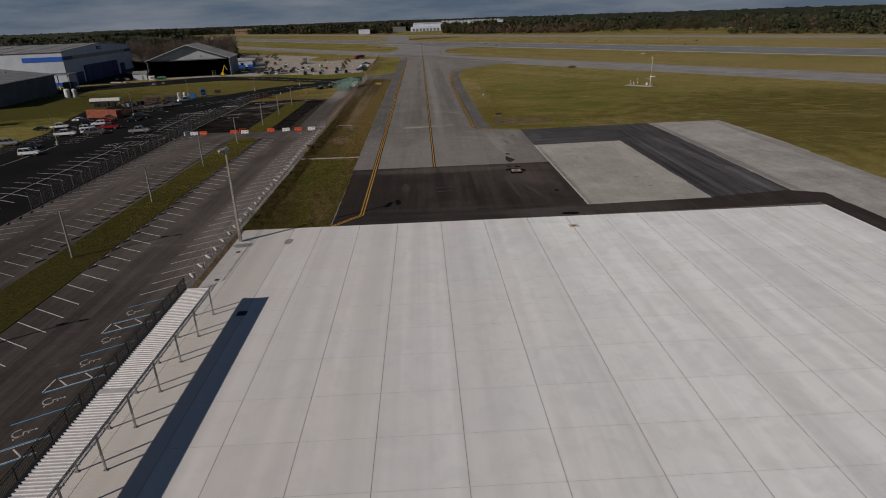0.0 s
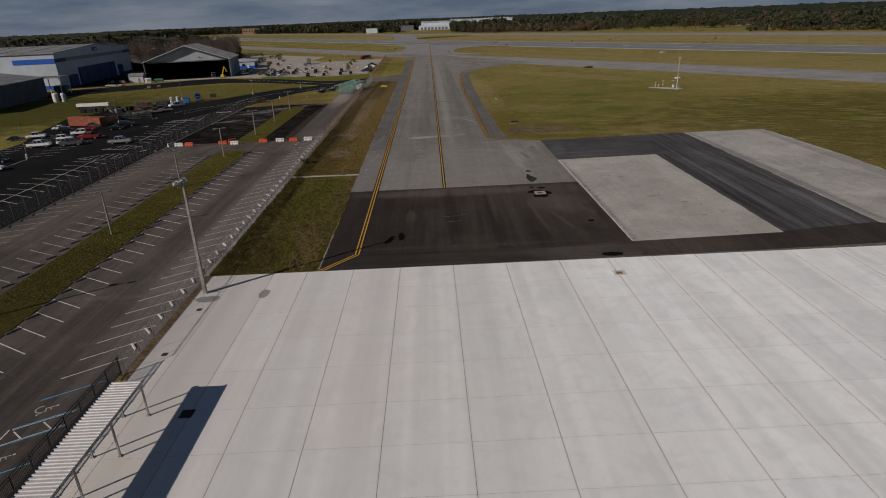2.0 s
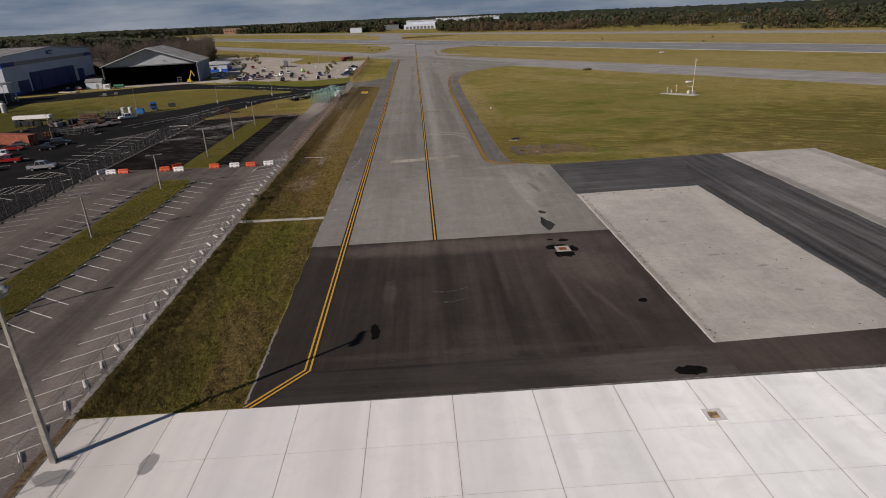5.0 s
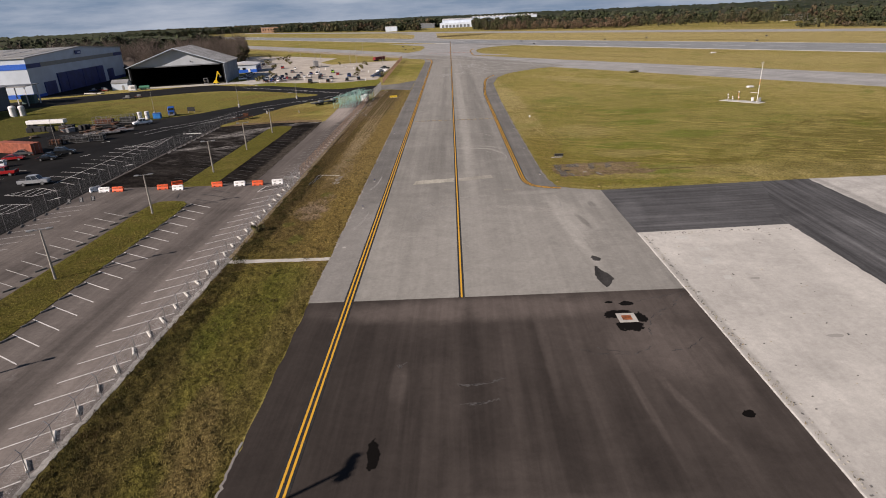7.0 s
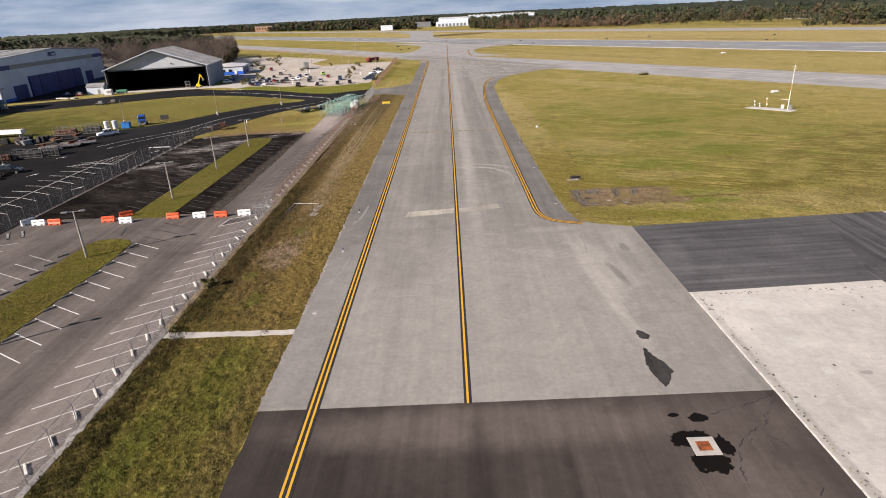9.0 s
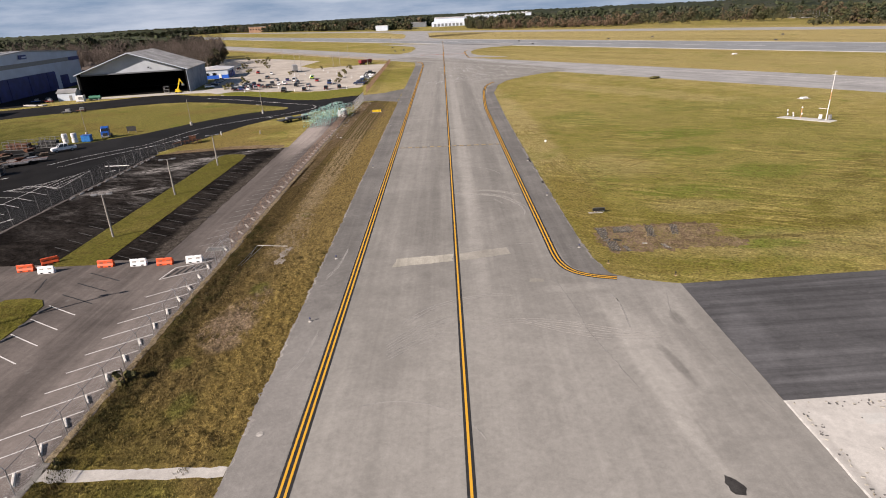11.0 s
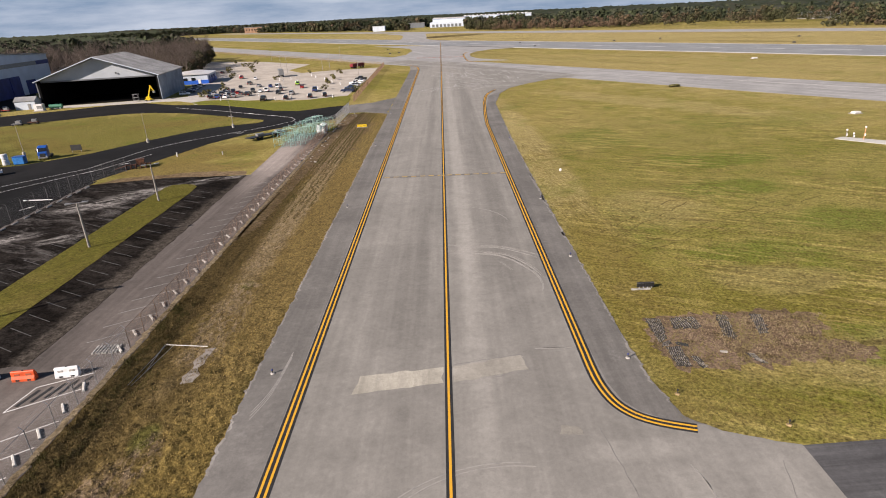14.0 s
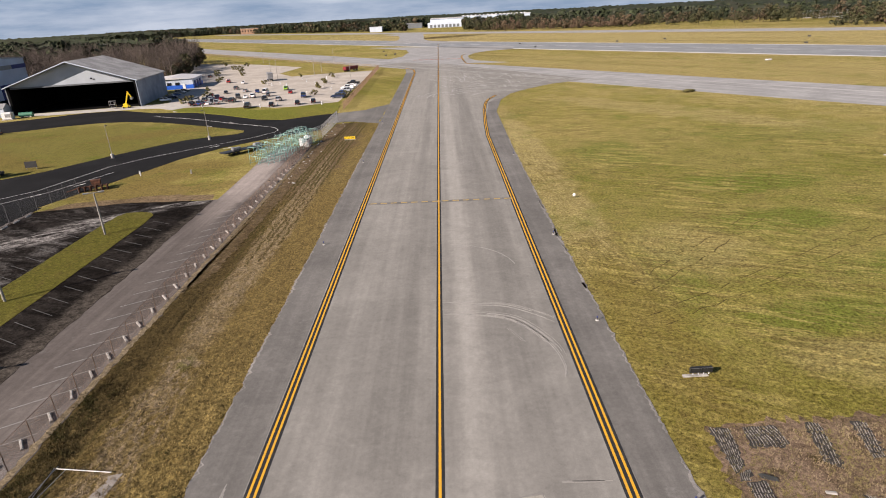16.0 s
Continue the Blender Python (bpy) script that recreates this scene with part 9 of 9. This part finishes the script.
# grass tufts on the verge and the field's near edge
def tufts(name, places, mat, h, label, ground=None):
    n = len(places)
    p = np.array(places)
    r = np.random.default_rng(6)
    blades = 4
    a = r.random((n, blades)) * 6.283
    l = h * (0.5 + 0.9 * r.random((n, blades)))
    base = np.concatenate([p, (ground(p[:, 0], p[:, 1]) if ground else np.zeros(n))[:, None]], 1)[:, None, :] + np.stack([r.normal(size=(n, blades)) * 0.05, r.normal(size=(n, blades)) * 0.05, np.zeros((n, blades))], -1)
    lean = np.stack([np.cos(a) * l * 0.55, np.sin(a) * l * 0.55, l], -1)
    side = np.stack([-np.sin(a), np.cos(a), np.zeros_like(a)], -1) * (0.014 + 0.014 * r.random((n, blades)))[..., None]
    v = np.stack([base - side, base + side, base + lean], 2).reshape(-1, 3)
    f = np.arange(len(v)).reshape(-1, 3)
    cl = Cloud()
    cl.add(v, f)
    return tagged(new(name, cl.data(name, mat)), label, "grass", kind="stuff")


def blade_material(name, a, b, c_):
    k = Nodes(name)
    c = k.mix(k.island(), a, b)
    c = k.mix(k.ramp(k.noise(0.25, 4, 0.6), 0.42, 0.62), c, c_)
    return k.done(c, 0.9, 0, 0.1)


BF = blade_material("field_blades", (0.10, 0.10, 0.016, 1), (0.17, 0.145, 0.035, 1), (0.17, 0.13, 0.04, 1))
pl = []
for i in range(60000):
    y = 76.9 + 150 * rng.random() ** 1.2
    x = -24.9 + 11.7 * rng.random()
    if abs(y - 120.7) > 0.75:
        pl.append((x, y))
tufts("verge_tufts", pl, M["verge_blades"], 0.115, "rough grass tufts on the verge", lump)
BW = blade_material("weed_blades", (0.022, 0.024, 0.008, 1), (0.075, 0.066, 0.020, 1), (0.085, 0.060, 0.024, 1))
pl = []
for i in range(430):
    cx, cy = -25.0 + 2.4 * rng.random() ** 1.6, 77 + 95 * rng.random()
    pl += [(cx + rng.normal() * 0.22, cy + rng.normal() * 0.35) for _ in range(16)]
for i in range(160):
    cx, cy = -24.5 + 11 * rng.random(), 77 + 85 * rng.random()
    pl += [(cx + rng.normal() * 0.25, cy + rng.normal() * 0.3) for _ in range(12)]
tufts("fence_weeds", pl, BW, 0.19, "dark weedy tufts along the chain-link fence", lump)
pl = []
for i in range(26000):
    y = 146.8 + 80 * rng.random() ** 1.3
    x = 17.9 + (3 + 60 * rng.random()) * rng.random()
    if not (20.2 < x < 34.8 and 153.4 < y < 161.2):
        pl.append((x, y))
tufts("field_tufts", pl, BF, 0.07, "short grass tufts at the field's edge")
pl = [(-46.6 + 6.0 * rng.random(), 72 + 74 * rng.random()) for _ in range(7000)]
it = tufts("island_tufts", pl, BF, 0.10, "short grass tufts on the parking island")
it.location.z = 0.12
# dead brush with torn dark matting
BD = blade_material("dead_brush_blades", (0.14, 0.105, 0.055, 1), (0.32, 0.25, 0.160, 1), (0.15, 0.130, 0.042, 1))
pl = []
for i in range(2600):
    x, y = 20 + 15.5 * rng.random(), 153.2 + 7.6 * rng.random()
    if (x - 20) * 0.35 + (y - 153) > 1.2 or rng.random() < 0.3:
        pl.append((x, y))
pl += [(25 + 10 * rng.random() * rng.random() ** 0.3, 155.5 + 5.0 * rng.random()) for _ in range(700)]
tufts("dead_brush", pl, BD, 0.13, "dry brown weeds over torn matting")
structure("brush_soil", slab(rough_edge([(19.9, 161.3), (19.4, 156), (20.3, 152.8), (24.1, 152.9), (29.7, 153.3), (35.0, 153.3), (36.2, 154.3), (34.9, 156.0), (33.3, 157.0), (34.8, 158.3), (35.1, 160.3), (31.9, 161.7), (27.7, 161.7), (23.5, 161.5), (19.9, 161.3)], 0.4, 0.3, 41)[:-1], 0.015, 0), "brush", "dry brown soil under dead weeds", "soil")
pl = [(19.2 + 16.5 * rng.random(), 153.0 + 9.8 * rng.random()) for _ in range(800)]
tufts("brush_grass", pl, BF, 0.10, "green grass growing through the dead weeds")
mats = (([(20.06, 161.1), (21.27, 160.85), (20.75, 157.5), (19.93, 156.9)], 7), ([(20.1, 156.9), (20.85, 157.2), (20.55, 156.3), (19.9, 156.3)], 5), ([(20.2, 156.2), (21.35, 156.25), (21.2, 153.35), (20.1, 153.5)], 7), ([(21.6, 154.7), (22.15, 154.6), (22.35, 153.1), (21.9, 153.0)], 3),
        ([(22.2, 160.95), (23.4, 160.95), (23.5, 159.0), (21.9, 159.05)], 7), ([(23.45, 160.95), (24.3, 160.95), (24.35, 159.2), (23.6, 158.9)], 4), ([(26.35, 161.1), (27.25, 161.1), (26.3, 156.9), (25.5, 157.6)], 5), ([(29.3, 161.1), (30.2, 160.9), (29.35, 157.7), (28.5, 157.6)], 5), ([(26.05, 154.95), (26.55, 154.65), (27.0, 153.25), (26.5, 153.4)], 4))
for k_, (quad, n) in enumerate(mats):
    cx, cy = sum(p[0] for p in quad) / 4, sum(p[1] for p in quad) / 4
    t = thing("torn_matting", "torn dark ribbed matting lying in dead weeds", "matting", pose(cx, cy, 0.02), group="torn matting")
    q = [Vector((x - cx, y - cy)) for x, y in quad]
    part("sheet", slab(rough_edge([tuple(p) for p in q] + [tuple(q[0])], 0.22, 0.09, 40 + k_)[:-1], 0.04, 0), "mat_dark", t, "dark torn sheet")
    bow = lambda w_: 0.07 * math.sin(5.0 * w_ + k_)
    for i in range(n):
        u = (i + 0.5) / n
        top, low = q[0].lerp(q[1], u), q[3].lerp(q[2], u)
        v_ = rnd.uniform(0, 0.08)
        while v_ < 0.96:
            e_ = min(1.0, v_ + rnd.uniform(0.06, 0.16))
            p0, p1 = top.lerp(low, v_), top.lerp(low, e_)
            part("rib", Mesh().tube((p0.x + bow(v_), p0.y, 0.055 + rnd.uniform(0, 0.03)), (p1.x + bow(e_), p1.y, 0.055 + rnd.uniform(0, 0.03)), rnd.uniform(0.022, 0.036), None, 4), "matting", t)
            v_ = e_ + rnd.uniform(0.02, 0.09)
fl = thing("fallen_flap", "dark folded flap of matting on the weeds", "matting", pose(21.6, 156.4, 0.03))
part("flap", Mesh().add([(-0.45, 0.45, 0.0), (0.5, 0.05, 0.0), (0.45, -0.3, 0.02), (-0.4, 0.05, 0.02), (-0.3, 0.3, 0.18), (0.4, -0.05, 0.15)], [(0, 1, 5, 4), (4, 5, 2, 3), (0, 4, 3), (1, 2, 5), (3, 2, 1, 0)]), "dark", fl)
stn = thing("pale_stone", "pale flat stone lying in the dead weeds", "stone", pose(24.4, 155.1, 0.02, 0, 0, -12))
part("block", Mesh().box((0, 0, 0.08), (0.6, 0.25, 0.12), b=0.05), "concrete", stn)

# ---- far buildings ----
def long_hangar(x, y, rot, l, d, h, label, teeth=True):
    t = thing("hangar", label, "hangar", frame_of(x, y, rot), group="far hangars")
    part("wall", Mesh().box((0, 0, h * 0.3), (l, d, h * 0.6)), "hangar_white", t)
    part("upper_wall", Mesh().box((l * 0.02, d * 0.15, h * 0.75), (l * 0.92, d * 0.7, h * 0.5)), "hangar_white", t)
    part("roof", Mesh().box((l * 0.02, d * 0.15, h + 0.3), (l * 0.94, d * 0.74, 0.6)), "roof_sheet", t)
    if teeth:
        for i in range(16):
            part("roof_vent", Mesh().box((-l * 0.42 + i * l * 0.056, d * 0.15, h + 1.2), (l * 0.02, d * 0.5, 1.4)), "roof_sheet", t)
    for i in range(8):
        part("door", Mesh().box((-l * 0.4 + i * l * 0.11, -d / 2 - 0.1, h * 0.2), (l * 0.07, 0.3, h * 0.34)), "hangar_grey", t)
    return t


# weeds along the concrete pad's joint
pl = []
for yc, n in ((83.5, 20), (86.5, 40), (88.2, 30), (91.5, 60), (93.8, 50), (96.0, 70), (98.2, 40), (100.5, 45), (103.0, 30), (106.0, 25), (110.0, 15), (116.0, 12)):
    pl += [(24.72 + abs(rng.normal()) * 0.22, yc + rng.normal() * 0.5) for _ in range(n // 5)]
wd = tufts("joint_weeds", pl, BD, 0.09, "small dry weeds along the concrete joint")
wd.location.z = Z
long_hangar(18, 1345, -4, 66, 60, 15, "large distant white hangar with a serrated roof")
long_hangar(118, 1420, -4, 150, 60, 17, "long distant white hangar behind trees")
sb = thing("storage_building", "small plain white building far across the field", "building", frame_of(-108, 1250, 0))
part("wall", Mesh().box((0, 0, 4.25), (22, 16, 8.5)), "hangar_white", sb)
part("roof", Mesh().box((0, 0, 8.7), (22.6, 16.6, 0.4)), "roof_sheet", sb)
sb2 = thing("storage_building", "low grey building far across the field", "building", frame_of(-52, 1390, 0))
part("wall", Mesh().box((0, 0, 4.5), (46, 20, 9)), "hangar_grey", sb2)
part("roof", Mesh().box((0, 0, 9.2), (47, 21, 0.5)), "hangar_roof", sb2)
tb = thing("terminal_building", "distant tan brick building at the airfield's edge", "building", frame_of(-490, 1770, 10))
M["tan_wall"] = plain("tan_brick", (0.36, 0.22, 0.14, 1), 0.85, wear=0.1, scale=0.2)
part("wall", Mesh().box((0, 0, 7), (44, 18, 14)), "tan_wall", tb)
part("roof", Mesh().box((0, 0, 14.3), (45, 19, 0.6)), "hangar_roof", tb)
part("tower", Mesh().box((34, 0, 8), (9, 9, 16)), "tan_wall", tb)
for i in range(6):
    part("window", Mesh().box((-17 + i * 7, -9.1, 8), (3, 0.3, 3)), "glass_dark", tb)

# antenna array in front of the far wood
aa = thing("antenna_array", "row of white lattice antenna masts before the far wood", "antenna array", frame_of(398, 772, -37.5))
for i in range(14):
    x = -19 + i * 2.9
    part("mast", Mesh().tube((x, 0, 0), (x, 0, 8.6), 0.07, None, 5), "galv", aa)
    for z in (3, 5.5, 8):
        part("cross_bar", Mesh().tube((x - 1.1, 0, z), (x + 1.1, 0, z), 0.05, None, 4), "galv", aa)
part("rail", Mesh().box((-0.2, 0, 1.6), (38, 0.2, 0.2)), "white_metal", aa)
hs = thing("equipment_shelter", "low white shelter beside the antenna masts", "shelter", frame_of(408, 752, -37.5))
part("wall", Mesh().box((0, 0, 1.4), (9, 3, 2.8)), "white_metal", hs)
part("roof", Mesh().box((0, 0, 2.9), (9.6, 3.6, 0.2)), "roof_sheet", hs)

# small dark signs beside runway and taxiways
for x, y in ((66, 612), (70, 560), (-28, 566), (-34, 558), (131, 575), (-60, 840), (236, 520), (165, 575), (205, 470), (-40, 610)):
    t = thing("airfield_sign", "small dark airfield sign seen from behind", "sign", pose(x, y, 0, 0, 0, -35), group="airfield signs")
    part("panel", Mesh().box((0, 0, 0.8), (1.7, 0.3, 0.75), b=0.04), "black_metal", t)
    for s in (-0.6, 0.6):
        part("leg", Mesh().tube((s, 0, 0), (s, 0, 0.5), 0.05), "galv", t)


# ---- apron slabs ----
apron = bpy.data.objects["apron_bed"]
GAP_X, GAP_Y = 0.030, 0.015
cols = [-24.72, -22.1, -17.85, -14.0, -8.8, -3.55, 2.45, 8.4, 14.45, 19.95, 25.1, 29.9, 35.3, 40.7, 46.1, 51.5, 57.08]
rows_y = [1.8, 6.8, 11.8, 16.8, 21.8, 26.85, 31.8, 36.9, 42.3, 46.9, 51.7, 56.8, 61.85, 66.9, 71.5, 76.65]
slab_meshes = {}


def slab_mesh(w, l):
    key = (round(w, 2), round(l, 2))
    if key not in slab_meshes:
        slab_meshes[key] = Mesh().box((0, 0, 0), (w - GAP_X, l - GAP_Y, 0.03)).data("slab", "slab")
    return slab_meshes[key]


rs = random.Random(2)
for x0, x1 in zip(cols, cols[1:]):
    narrow = x0 < -24
    lines = [1.8 + i * 1.782 for i in range(43)] if narrow else rows_y
    for y0, y1 in zip(lines, lines[1:]):
        ob = new("slab", slab_mesh(x1 - x0, y1 - y0))
        ob.parent = apron
        ob.matrix_basis = pose((x0 + x1) / 2, (y0 + y1) / 2, 0.031 + rs.uniform(0, 0.001))
